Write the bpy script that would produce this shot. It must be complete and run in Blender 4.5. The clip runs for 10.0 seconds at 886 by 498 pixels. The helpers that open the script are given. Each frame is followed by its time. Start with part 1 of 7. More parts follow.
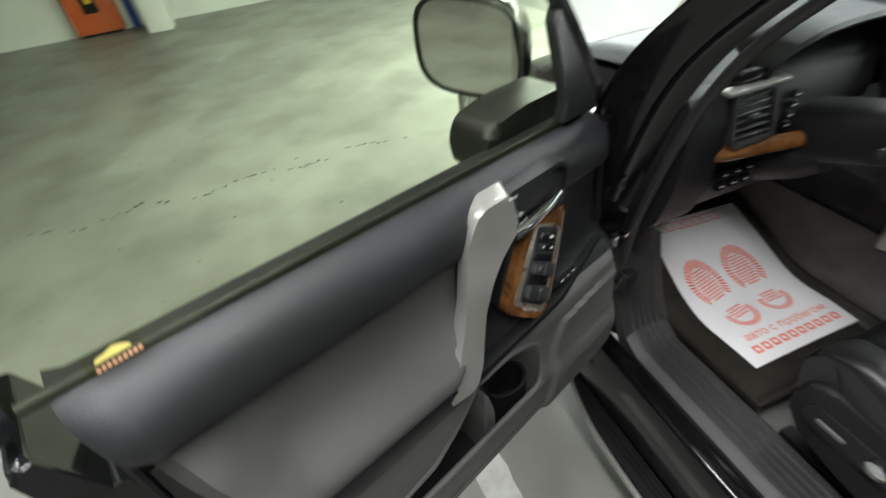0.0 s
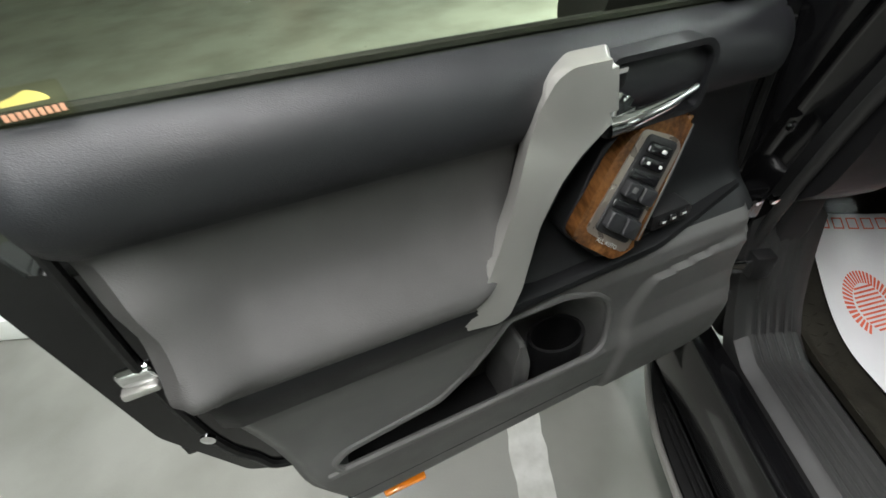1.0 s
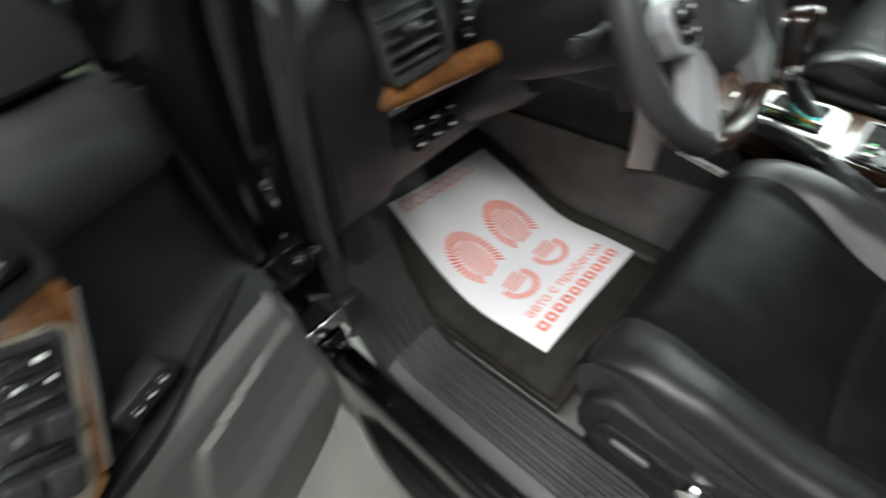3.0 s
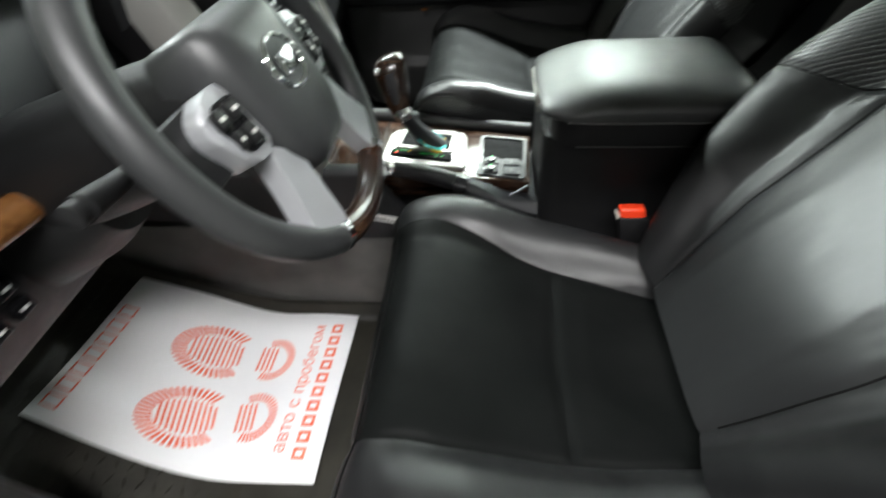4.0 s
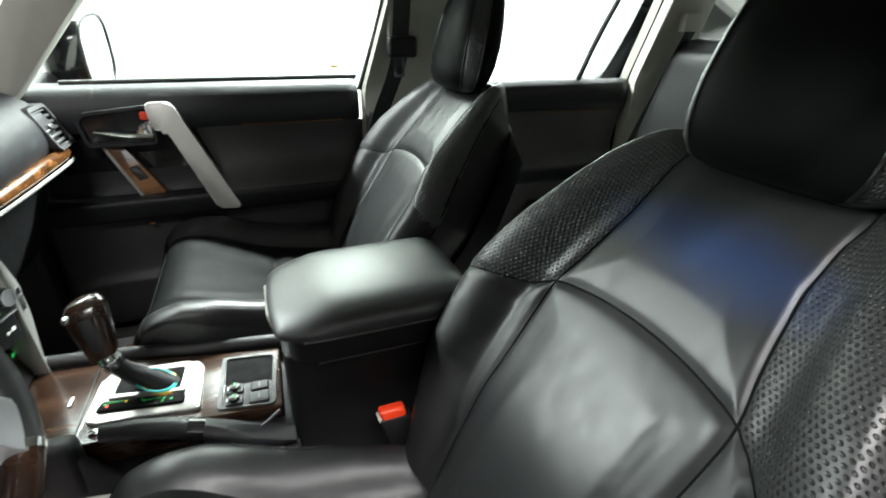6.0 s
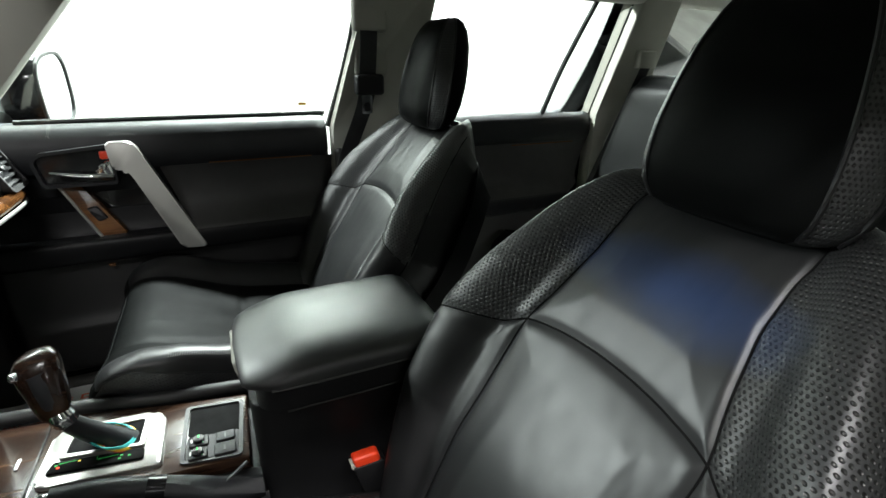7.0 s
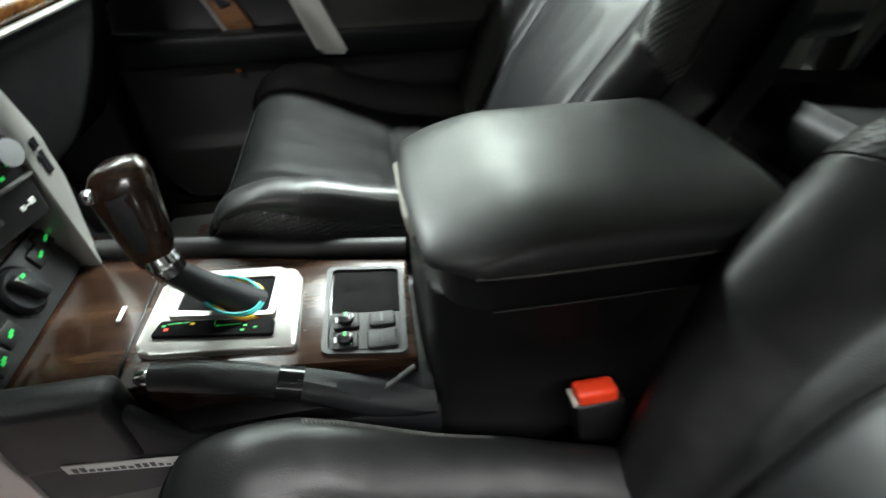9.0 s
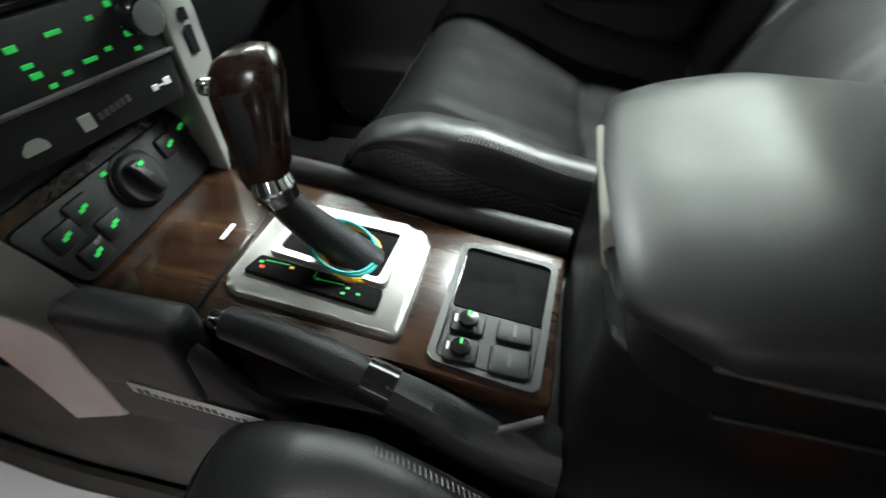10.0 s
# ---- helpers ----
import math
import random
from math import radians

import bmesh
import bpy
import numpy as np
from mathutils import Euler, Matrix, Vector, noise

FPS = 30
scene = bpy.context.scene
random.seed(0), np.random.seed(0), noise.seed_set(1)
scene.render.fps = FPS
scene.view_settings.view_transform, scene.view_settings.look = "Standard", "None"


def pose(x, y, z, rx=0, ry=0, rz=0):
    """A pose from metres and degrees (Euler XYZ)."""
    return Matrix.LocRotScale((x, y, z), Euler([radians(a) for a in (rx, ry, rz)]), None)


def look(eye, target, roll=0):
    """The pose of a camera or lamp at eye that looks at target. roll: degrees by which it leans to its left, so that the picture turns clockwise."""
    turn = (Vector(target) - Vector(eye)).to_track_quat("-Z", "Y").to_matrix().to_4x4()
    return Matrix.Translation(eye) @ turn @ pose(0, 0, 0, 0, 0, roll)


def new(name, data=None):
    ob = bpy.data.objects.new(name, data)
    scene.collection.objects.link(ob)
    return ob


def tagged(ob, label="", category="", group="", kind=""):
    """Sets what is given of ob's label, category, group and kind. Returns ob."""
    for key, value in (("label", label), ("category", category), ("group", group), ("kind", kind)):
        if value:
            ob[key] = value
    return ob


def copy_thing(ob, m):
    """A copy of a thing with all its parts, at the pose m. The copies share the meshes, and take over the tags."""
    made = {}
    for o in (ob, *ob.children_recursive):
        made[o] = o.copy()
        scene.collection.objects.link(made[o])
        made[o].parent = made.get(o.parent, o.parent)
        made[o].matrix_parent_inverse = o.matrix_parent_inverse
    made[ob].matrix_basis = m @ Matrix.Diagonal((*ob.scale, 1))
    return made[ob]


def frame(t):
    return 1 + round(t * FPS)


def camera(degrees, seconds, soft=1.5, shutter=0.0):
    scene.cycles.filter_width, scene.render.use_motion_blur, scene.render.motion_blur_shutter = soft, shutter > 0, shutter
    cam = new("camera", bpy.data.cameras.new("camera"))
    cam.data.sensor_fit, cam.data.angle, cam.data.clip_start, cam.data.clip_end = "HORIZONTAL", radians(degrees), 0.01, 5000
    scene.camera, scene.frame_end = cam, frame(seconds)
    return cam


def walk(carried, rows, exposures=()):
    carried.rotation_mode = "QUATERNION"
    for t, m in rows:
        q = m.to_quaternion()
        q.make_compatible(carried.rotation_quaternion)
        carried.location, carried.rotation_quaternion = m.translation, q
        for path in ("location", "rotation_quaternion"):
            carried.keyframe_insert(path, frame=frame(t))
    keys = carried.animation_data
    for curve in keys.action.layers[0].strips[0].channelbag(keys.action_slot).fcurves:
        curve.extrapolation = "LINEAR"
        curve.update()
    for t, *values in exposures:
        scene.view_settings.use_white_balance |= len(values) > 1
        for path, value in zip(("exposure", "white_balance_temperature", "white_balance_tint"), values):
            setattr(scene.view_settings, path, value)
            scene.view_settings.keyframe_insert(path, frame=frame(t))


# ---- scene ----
cam = camera(87.0, 10.0, shutter=0.5)
PATH = [
    (0, (-1.412, 0.329, 1.723), (-0.917, 1.970, 0.300), -8.0),
    (0.5, (-1.375, 0.359, 1.565), (-1.233, 1.871, 0.263), -6.4),
    (1, (-1.327, 0.373, 1.517), (-1.351, 1.858, 0.178), -5.6),
    (1.5, (-1.299, 0.414, 1.479), (-1.303, 1.881, 0.120), -5.6),
    (2, (-1.241, 0.460, 1.465), (-1.073, 1.909, 0.096), -5.6),
    (2.5, (-1.103, 0.495, 1.483), (-0.613, 1.863, 0.108), -7.0),
    (3, (-0.943, 0.478, 1.486), (-0.044, 1.545, 0.053), -9.5),
    (3.2, (-0.886, 0.468, 1.476), (0.140, 1.356, 0.006), -9.8),
    (4.3, (-0.741, 0.437, 1.461), (0.756, 0.435, 0.134), -3.5),
    (4.5, (-0.734, 0.426, 1.467), (0.797, 0.314, 0.184), -2.7),
    (5, (-0.718, 0.392, 1.481), (0.895, 0.026, 0.356), -0.4),
    (5.5, (-0.706, 0.372, 1.498), (0.951, -0.184, 0.526), 0.7),
    (6, (-0.696, 0.357, 1.513), (0.972, -0.323, 0.643), 1.0),
    (6.2, (-0.694, 0.352, 1.518), (0.981, -0.365, 0.693), 0.9),
    (7.5, (-0.684, 0.351, 1.533), (0.956, -0.482, 0.75), 1.5),
    (8, (-0.629, 0.378, 1.488), (0.961, -0.349, 0.518), 1.2),
    (8.5, (-0.514, 0.4, 1.414), (1.045, -0.172, 0.298), 1.3),
    (9, (-0.374, 0.403, 1.341), (1.149, 0.137, 0.072), -0.8),
    (9.5, (-0.295, 0.42, 1.292), (1.155, 0.419, -0.085), 0.1),
    (10, (-0.251, 0.423, 1.267), (1.157, 0.709, -0.123), 0.8),
]
walk(cam, [(t, look(eye, target, roll)) for t, eye, target, roll in PATH], [(0.0, -0.3), (1.0, -0.15), (2.0, 0.15), (2.5, 0.3), (3.2, 0.2), (4.5, 0.6), (6.2, 0.28), (7.5, -0.45), (8.0, -0.74), (8.5, -0.52), (9.0, 0.03), (9.5, -0.12), (10.0, -0.3)])

# ---- light ----
world = bpy.data.worlds.new("garage_air")
scene.world = world
world.use_nodes = True
world.node_tree.nodes["Background"].inputs[0].default_value = (0.84, 0.88, 0.86, 1)
world.node_tree.nodes["Background"].inputs[1].default_value = 0.05


def lamp(name, x, y, z, sx, sy, watts, colour=(0.965, 1.0, 0.985)):
    data = bpy.data.lights.new(name, "AREA")
    data.shape, data.size, data.size_y, data.energy, data.color = "RECTANGLE", sx, sy, watts, colour
    ob = new(name, data)
    ob.location = (x, y, z)
    return ob


# tubes added out of view; places and watts chosen to balance the light
LAMPS = [(-1.65, 0.4, 130), (-2.4, 5.6, 8), (-6.5, 0.4, 70), (1.95, 2.0, 190), (1.95, -0.8, 760), (1.95, -3.9, 460), (1.95, -6.9, 330), (1.95, 5.2, 420)]
for lx, ly, lw in LAMPS:
    lamp("unseen_tube", lx, ly, 3.12, 0.16, 2.4, lw, (1.0, 0.995, 0.99) if lx < 0 else (0.90, 1.0, 0.975))


# ---- materials ----
def nodes_of(name):
    m = bpy.data.materials.new(name)
    m.use_nodes = True
    return m, m.node_tree.nodes, m.node_tree.links, m.node_tree.nodes["Principled BSDF"]


def grain(nodes, links, kind, scale, detail=4.0, stretch=None):
    co = nodes.new("ShaderNodeTexCoord")
    last = co.outputs["Object"]
    if stretch:
        mp = nodes.new("ShaderNodeMapping")
        mp.inputs["Scale"].default_value = stretch
        links.new(last, mp.inputs["Vector"])
        last = mp.outputs["Vector"]
    if kind == "voronoi":
        n = nodes.new("ShaderNodeTexVoronoi")
        n.inputs["Scale"].default_value = scale
        links.new(last, n.inputs["Vector"])
        return n.outputs["Distance"]
    n = nodes.new("ShaderNodeTexNoise")
    n.inputs["Scale"].default_value, n.inputs["Detail"].default_value = scale, detail
    links.new(last, n.inputs["Vector"])
    return n.outputs["Fac"]


def ramp(nodes, links, src, stops):
    r = nodes.new("ShaderNodeValToRGB")
    r.color_ramp.elements[0].position, r.color_ramp.elements[0].color = stops[0][0], (*stops[0][1], 1)
    r.color_ramp.elements[1].position, r.color_ramp.elements[1].color = stops[-1][0], (*stops[-1][1], 1)
    for p, c in stops[1:-1]:
        e = r.color_ramp.elements.new(p)
        e.color = (*c, 1)
    links.new(src, r.inputs["Fac"])
    return r.outputs["Color"]


def surface(name, c1, c2, rough, fine=600, coarse=6, bump=0.15, kind="noise", metal=0.0, dist=0.001, spread=0.1, coat=0.0, stretch=None, spec=0.5):
    """A surface with slow colour drift, fine relief and uneven gloss."""
    m, nodes, links, b = nodes_of(name)
    slow = grain(nodes, links, "noise", coarse, 5)
    links.new(ramp(nodes, links, slow, [(0.3, c1), (0.7, c2)]), b.inputs["Base Color"])
    r = nodes.new("ShaderNodeMapRange")
    r.inputs["From Min"].default_value, r.inputs["From Max"].default_value = 0.3, 0.7
    r.inputs["To Min"].default_value, r.inputs["To Max"].default_value = max(0.02, rough - spread), min(1, rough + spread)
    links.new(grain(nodes, links, "noise", coarse * 5, 6), r.inputs["Value"])
    links.new(r.outputs["Result"], b.inputs["Roughness"])
    b.inputs["Metallic"].default_value = metal
    b.inputs["Coat Weight"].default_value = coat
    b.inputs["Coat Roughness"].default_value = 0.06
    b.inputs["Specular IOR Level"].default_value = spec
    if bump:
        bp = nodes.new("ShaderNodeBump")
        bp.inputs["Strength"].default_value, bp.inputs["Distance"].default_value = bump, dist
        links.new(grain(nodes, links, kind, fine, 3, stretch), bp.inputs["Height"])
        links.new(bp.outputs["Normal"], b.inputs["Normal"])
    return m


def wood(name, dark, mid, light, rough=0.18):
    m, nodes, links, b = nodes_of(name)
    g = grain(nodes, links, "noise", 5, 4, (4.5, 0.55, 4.5))
    f = grain(nodes, links, "noise", 40, 6, (5, 0.35, 5))
    mx = nodes.new("ShaderNodeMath")
    mx.operation = "MULTIPLY_ADD"
    mx.inputs[1].default_value = 0.35
    links.new(f, mx.inputs[0])
    sc = nodes.new("ShaderNodeMath")
    sc.operation = "MULTIPLY"
    sc.inputs[1].default_value = 0.7
    links.new(g, sc.inputs[0])
    links.new(sc.outputs[0], mx.inputs[2])
    links.new(ramp(nodes, links, mx.outputs[0], [(0.36, dark), (0.5, mid), (0.66, light)]), b.inputs["Base Color"])
    b.inputs["Roughness"].default_value = rough
    b.inputs["Coat Weight"].default_value, b.inputs["Coat Roughness"].default_value = 0.15, 0.05
    b.inputs["Specular IOR Level"].default_value = 0.35
    return m


def perforated(name):
    """Black leather with rows of small round holes."""
    m, nodes, links, b = nodes_of(name)
    uv = nodes.new("ShaderNodeUVMap")
    sep = nodes.new("ShaderNodeSeparateXYZ")
    links.new(uv.outputs["UV"], sep.inputs[0])

    def mathn(op, a, v=None):
        n = nodes.new("ShaderNodeMath")
        n.operation = op
        for i, q in enumerate((a, v)):
            if q is None:
                continue
            if isinstance(q, (int, float)):
                n.inputs[i].default_value = q
            else:
                links.new(q, n.inputs[i])
        return n.outputs[0]
    row = mathn("FLOOR", sep.outputs["Y"])
    shift = mathn("MULTIPLY", mathn("MODULO", row, 2.0), 0.5)
    fx = mathn("SUBTRACT", mathn("FRACT", mathn("ADD", sep.outputs["X"], shift)), 0.5)
    fy = mathn("SUBTRACT", mathn("FRACT", sep.outputs["Y"]), 0.5)
    d = mathn("SQRT", mathn("ADD", mathn("MULTIPLY", fx, fx), mathn("MULTIPLY", fy, fy)))
    links.new(ramp(nodes, links, d, [(0.22, (0.002, 0.002, 0.002)), (0.32, (0.024, 0.0245, 0.025))]), b.inputs["Base Color"])
    bp = nodes.new("ShaderNodeBump")
    bp.inputs["Strength"].default_value, bp.inputs["Distance"].default_value = 0.9, 0.0012
    links.new(ramp(nodes, links, d, [(0.12, (0, 0, 0)), (0.34, (1, 1, 1))]), bp.inputs["Height"])
    links.new(bp.outputs["Normal"], b.inputs["Normal"])
    b.inputs["Roughness"].default_value = 0.42
    b.inputs["Specular IOR Level"].default_value = 0.70
    return m


def concrete(name):
    m, nodes, links, b = nodes_of(name)
    slow = grain(nodes, links, "noise", 0.7, 8)
    col = ramp(nodes, links, slow, [(0.3, (0.22, 0.22, 0.20)), (0.5, (0.30, 0.30, 0.275)), (0.72, (0.37, 0.37, 0.34))])
    blot = ramp(nodes, links, grain(nodes, links, "noise", 1.7, 10), [(0.34, (0.55, 0.55, 0.53)), (0.56, (1, 1, 1))])
    mix = nodes.new("ShaderNodeMixRGB")
    mix.blend_type = "MULTIPLY"
    mix.inputs["Fac"].default_value = 0.6
    links.new(col, mix.inputs[1])
    links.new(blot, mix.inputs[2])
    links.new(mix.outputs[0], b.inputs["Base Color"])
    r = nodes.new("ShaderNodeMapRange")
    r.inputs["To Min"].default_value, r.inputs["To Max"].default_value = 0.28, 0.55
    links.new(grain(nodes, links, "noise", 2.0, 6), r.inputs["Value"])
    links.new(r.outputs["Result"], b.inputs["Roughness"])
    bp = nodes.new("ShaderNodeBump")
    bp.inputs["Strength"].default_value, bp.inputs["Distance"].default_value = 0.25, 0.002
    links.new(grain(nodes, links, "noise", 120, 5), bp.inputs["Height"])
    links.new(bp.outputs["Normal"], b.inputs["Normal"])
    return m


def glow(name, colour, strength):
    m, nodes, links, b = nodes_of(name)
    b.inputs["Base Color"].default_value = (*colour, 1)
    b.inputs["Emission Color"].default_value = (*colour, 1)
    b.inputs["Emission Strength"].default_value = strength
    return m


def clear_glass(name, tint, rough=0.0, ior=1.45):
    m, nodes, links, b = nodes_of(name)
    mixs = nodes.new("ShaderNodeMixShader")
    tr = nodes.new("ShaderNodeBsdfTransparent")
    gl = nodes.new("ShaderNodeBsdfGlossy")
    fr = nodes.new("ShaderNodeFresnel")
    fr.inputs["IOR"].default_value = ior
    tr.inputs["Color"].default_value = (*tint, 1)
    gl.inputs["Roughness"].default_value = rough
    links.new(fr.outputs[0], mixs.inputs["Fac"])
    links.new(tr.outputs[0], mixs.inputs[1])
    links.new(gl.outputs[0], mixs.inputs[2])
    links.new(mixs.outputs[0], nodes["Material Output"].inputs["Surface"])
    return m


LEATHER = surface("leather", (0.007, 0.007, 0.0075), (0.012, 0.012, 0.0125), 0.40, 900, 9, 0.16, "voronoi", spread=0.06, spec=0.42)
LEATHER_WORN = surface("worn_leather", (0.009, 0.0095, 0.010), (0.017, 0.0175, 0.018), 0.36, 500, 5, 0.03, "noise", spread=0.015, spec=0.58)
SEATTOP = surface("seat_leather", (0.0030, 0.0034, 0.0033), (0.006, 0.0064, 0.0062), 0.46, 900, 6, 0.10, "voronoi", spread=0.04, spec=0.05)
PERF = perforated("perforated_leather")
LIDSKIN = surface("lid_skin", (0.017, 0.0175, 0.018), (0.024, 0.0245, 0.025), 0.41, 700, 6, 0.06, "noise", spread=0.035, spec=0.65)
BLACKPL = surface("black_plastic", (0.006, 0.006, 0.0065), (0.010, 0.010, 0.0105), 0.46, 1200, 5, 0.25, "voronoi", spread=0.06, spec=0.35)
SOFTPAD = surface("soft_pad", (0.010, 0.0105, 0.012), (0.015, 0.0155, 0.0175), 0.46, 900, 5, 0.3, "voronoi", spread=0.05, spec=0.38)
BANDSKIN = surface("band_skin", (0.004, 0.0042, 0.0048), (0.007, 0.0073, 0.008), 0.48, 900, 5, 0.25, "voronoi", spread=0.05, spec=0.25)
WHEELSKIN = surface("wheel_leather", (0.022, 0.023, 0.024), (0.032, 0.033, 0.034), 0.42, 900, 5, 0.12, "voronoi", spread=0.05)
COOLSILVER = surface("cool_silver_paint", (0.42, 0.43, 0.45), (0.48, 0.49, 0.51), 0.36, 900, 8, 0.03, metal=0.5, spread=0.04)
BRONZE = surface("satin_bronze", (0.20, 0.17, 0.145), (0.26, 0.225, 0.195), 0.30, 300, 8, 0.0, metal=0.6, spread=0.05)
GLOSSBLK = surface("gloss_black", (0.006, 0.006, 0.007), (0.010, 0.010, 0.011), 0.14, 300, 6, 0.0, spread=0.05)
SILLPL = surface("sill_plastic", (0.017, 0.017, 0.017), (0.026, 0.026, 0.0255), 0.45, 1100, 5, 0.3, "voronoi", spread=0.05)
GREYPL = surface("grey_plastic", (0.070, 0.069, 0.067), (0.092, 0.091, 0.088), 0.52, 1100, 5, 0.3, "voronoi", spread=0.05)
GREYCLOTH = surface("grey_insert", (0.036, 0.035, 0.034), (0.048, 0.047, 0.045), 0.55, 800, 7, 0.35, "voronoi", spread=0.06)
SILVER = surface("silver_paint", (0.40, 0.395, 0.37), (0.46, 0.455, 0.43), 0.33, 900, 8, 0.04, metal=0.65, spread=0.05)
CHROME = surface("chrome", (0.78, 0.79, 0.80), (0.85, 0.86, 0.87), 0.09, 200, 10, 0.0, metal=1.0, spread=0.04)
WOOD = wood("dark_wood", (0.006, 0.0035, 0.0025), (0.017, 0.008, 0.005), (0.040, 0.020, 0.011), 0.22)
AMBER = wood("amber_wood", (0.024, 0.0085, 0.0035), (0.075, 0.030, 0.009), (0.18, 0.078, 0.026))
PINEWOOD = wood("orange_wood", (0.10, 0.038, 0.010), (0.18, 0.070, 0.018), (0.27, 0.12, 0.036))
CARPET = surface("carpet", (0.13, 0.125, 0.12), (0.20, 0.195, 0.185), 0.95, 700, 12, 1.0, dist=0.004, spread=0.02)
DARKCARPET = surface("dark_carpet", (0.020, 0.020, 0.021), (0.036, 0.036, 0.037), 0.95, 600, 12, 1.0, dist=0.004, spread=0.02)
RUBBER = surface("rubber", (0.004, 0.004, 0.004), (0.008, 0.008, 0.008), 0.55, 300, 14, 0.3, spec=0.35)
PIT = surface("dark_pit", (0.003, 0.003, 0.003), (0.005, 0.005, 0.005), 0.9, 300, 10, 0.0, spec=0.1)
MATRUBBER = surface("mat_rubber", (0.012, 0.011, 0.008), (0.026, 0.024, 0.018), 0.42, 250, 16, 0.4)
PAPER = surface("paper", (0.76, 0.76, 0.78), (0.84, 0.84, 0.85), 0.75, 90, 5, 0.2, dist=0.002)
REDINK = surface("red_ink", (0.72, 0.11, 0.055), (0.82, 0.20, 0.12), 0.8, 300, 30, 0.0)
RED = surface("red_plastic", (0.72, 0.045, 0.012), (0.78, 0.06, 0.02), 0.38, 500, 10, 0.0)
LINER = surface("headliner", (0.52, 0.515, 0.47), (0.60, 0.59, 0.545), 0.9, 700, 6, 0.5)
PILLARPL = surface("pillar_plastic", (0.34, 0.335, 0.29), (0.40, 0.39, 0.345), 0.6, 900, 5, 0.3, "voronoi")
BODYBLK = surface("black_paint", (0.003, 0.003, 0.0035), (0.006, 0.006, 0.0065), 0.14, 300, 6, 0.0, coat=0.3, spread=0.04, spec=0.35)
BELT = surface("webbing", (0.014, 0.014, 0.015), (0.024, 0.024, 0.025), 0.7, 1600, 8, 0.7)
WALLPAINT = surface("wall_paint", (0.74, 0.75, 0.72), (0.84, 0.85, 0.82), 0.6, 60, 1.5, 0.15)
CEILING = surface("ceiling_concrete", (0.12, 0.12, 0.11), (0.18, 0.18, 0.165), 0.9, 50, 1.5, 0.3)
LINEPAINT = surface("line_paint", (0.62, 0.62, 0.58), (0.82, 0.82, 0.79), 0.6, 90, 18, 0.3)
ORANGEPAINT = surface("orange_paint", (0.55, 0.10, 0.03), (0.62, 0.14, 0.045), 0.5, 80, 4, 0.05)
BLUEPAINT = surface("blue_paint", (0.02, 0.08, 0.42), (0.03, 0.10, 0.5), 0.5, 80, 4, 0.05)
YELLOW = surface("yellow_print", (0.75, 0.45, 0.03), (0.8, 0.52, 0.05), 0.6, 80, 20, 0.0)
PALEPRINT = surface("faded_yellow_print", (0.36, 0.30, 0.07), (0.42, 0.34, 0.09), 0.6, 80, 20, 0.0)
PALERED = surface("faded_red_print", (0.42, 0.20, 0.12), (0.46, 0.23, 0.14), 0.6, 80, 20, 0.0)
CONCRETE = concrete("concrete_floor")
CRACKFILL = surface("crack", (0.05, 0.05, 0.042), (0.10, 0.10, 0.085), 0.9, 200, 30, 0.3)
LABELWHITE = surface("label_white", (0.70, 0.70, 0.68), (0.78, 0.78, 0.76), 0.5, 200, 20, 0.0)
PRINTGREY = surface("print_grey", (0.06, 0.06, 0.06), (0.10, 0.10, 0.10), 0.6, 200, 20, 0.0)
WHITEMARK = surface("white_mark", (0.62, 0.62, 0.60), (0.7, 0.7, 0.68), 0.5, 200, 20, 0.0)
MIRROR = surface("mirror_silver", (0.86, 0.88, 0.88), (0.9, 0.92, 0.92), 0.03, 200, 5, 0.0, metal=1.0, spread=0.01)
REFLECTOR = surface("amber_reflector", (0.85, 0.22, 0.01), (0.9, 0.28, 0.02), 0.2, 300, 40, 0.0, coat=1.0)
GREENLIT = glow("green_backlight", (0.03, 0.60, 0.10), 0.42)
GREENDIM = glow("dim_green_backlight", (0.03, 0.50, 0.09), 0.12)
REDLIT = glow("red_indicator", (1.0, 0.06, 0.02), 2.0)
YELLOWLIT = glow("amber_indicator", (0.8, 0.5, 0.03), 0.5)
BLUELIT = glow("blue_backlight", (0.15, 0.55, 0.95), 1.5)
TUBE = glow("tube_glow", (0.95, 1.0, 0.96), 1.6)
TEAL = surface("teal_band", (0.02, 0.33, 0.32), (0.03, 0.40, 0.38), 0.6, 200, 30, 0.0)
YELLOWBAND = surface("yellow_band", (0.78, 0.50, 0.02), (0.82, 0.56, 0.04), 0.6, 200, 30, 0.0)
REDBAND = surface("red_band", (0.6, 0.04, 0.03), (0.65, 0.06, 0.05), 0.6, 200, 30, 0.0)
TINTED = clear_glass("window_glass", (0.82, 0.88, 0.68), 0.0, 1.08)
CLEAR = clear_glass("clear_glass", (0.94, 0.97, 0.95))


# ---- building helpers ----
def V3(*a):
    return Vector(a)


def thing(name, loc, label, category, group="", kind=""):
    ob = new(name)
    ob.location = loc
    ob.empty_display_size = 0.05
    return tagged(ob, label, category, group, kind)


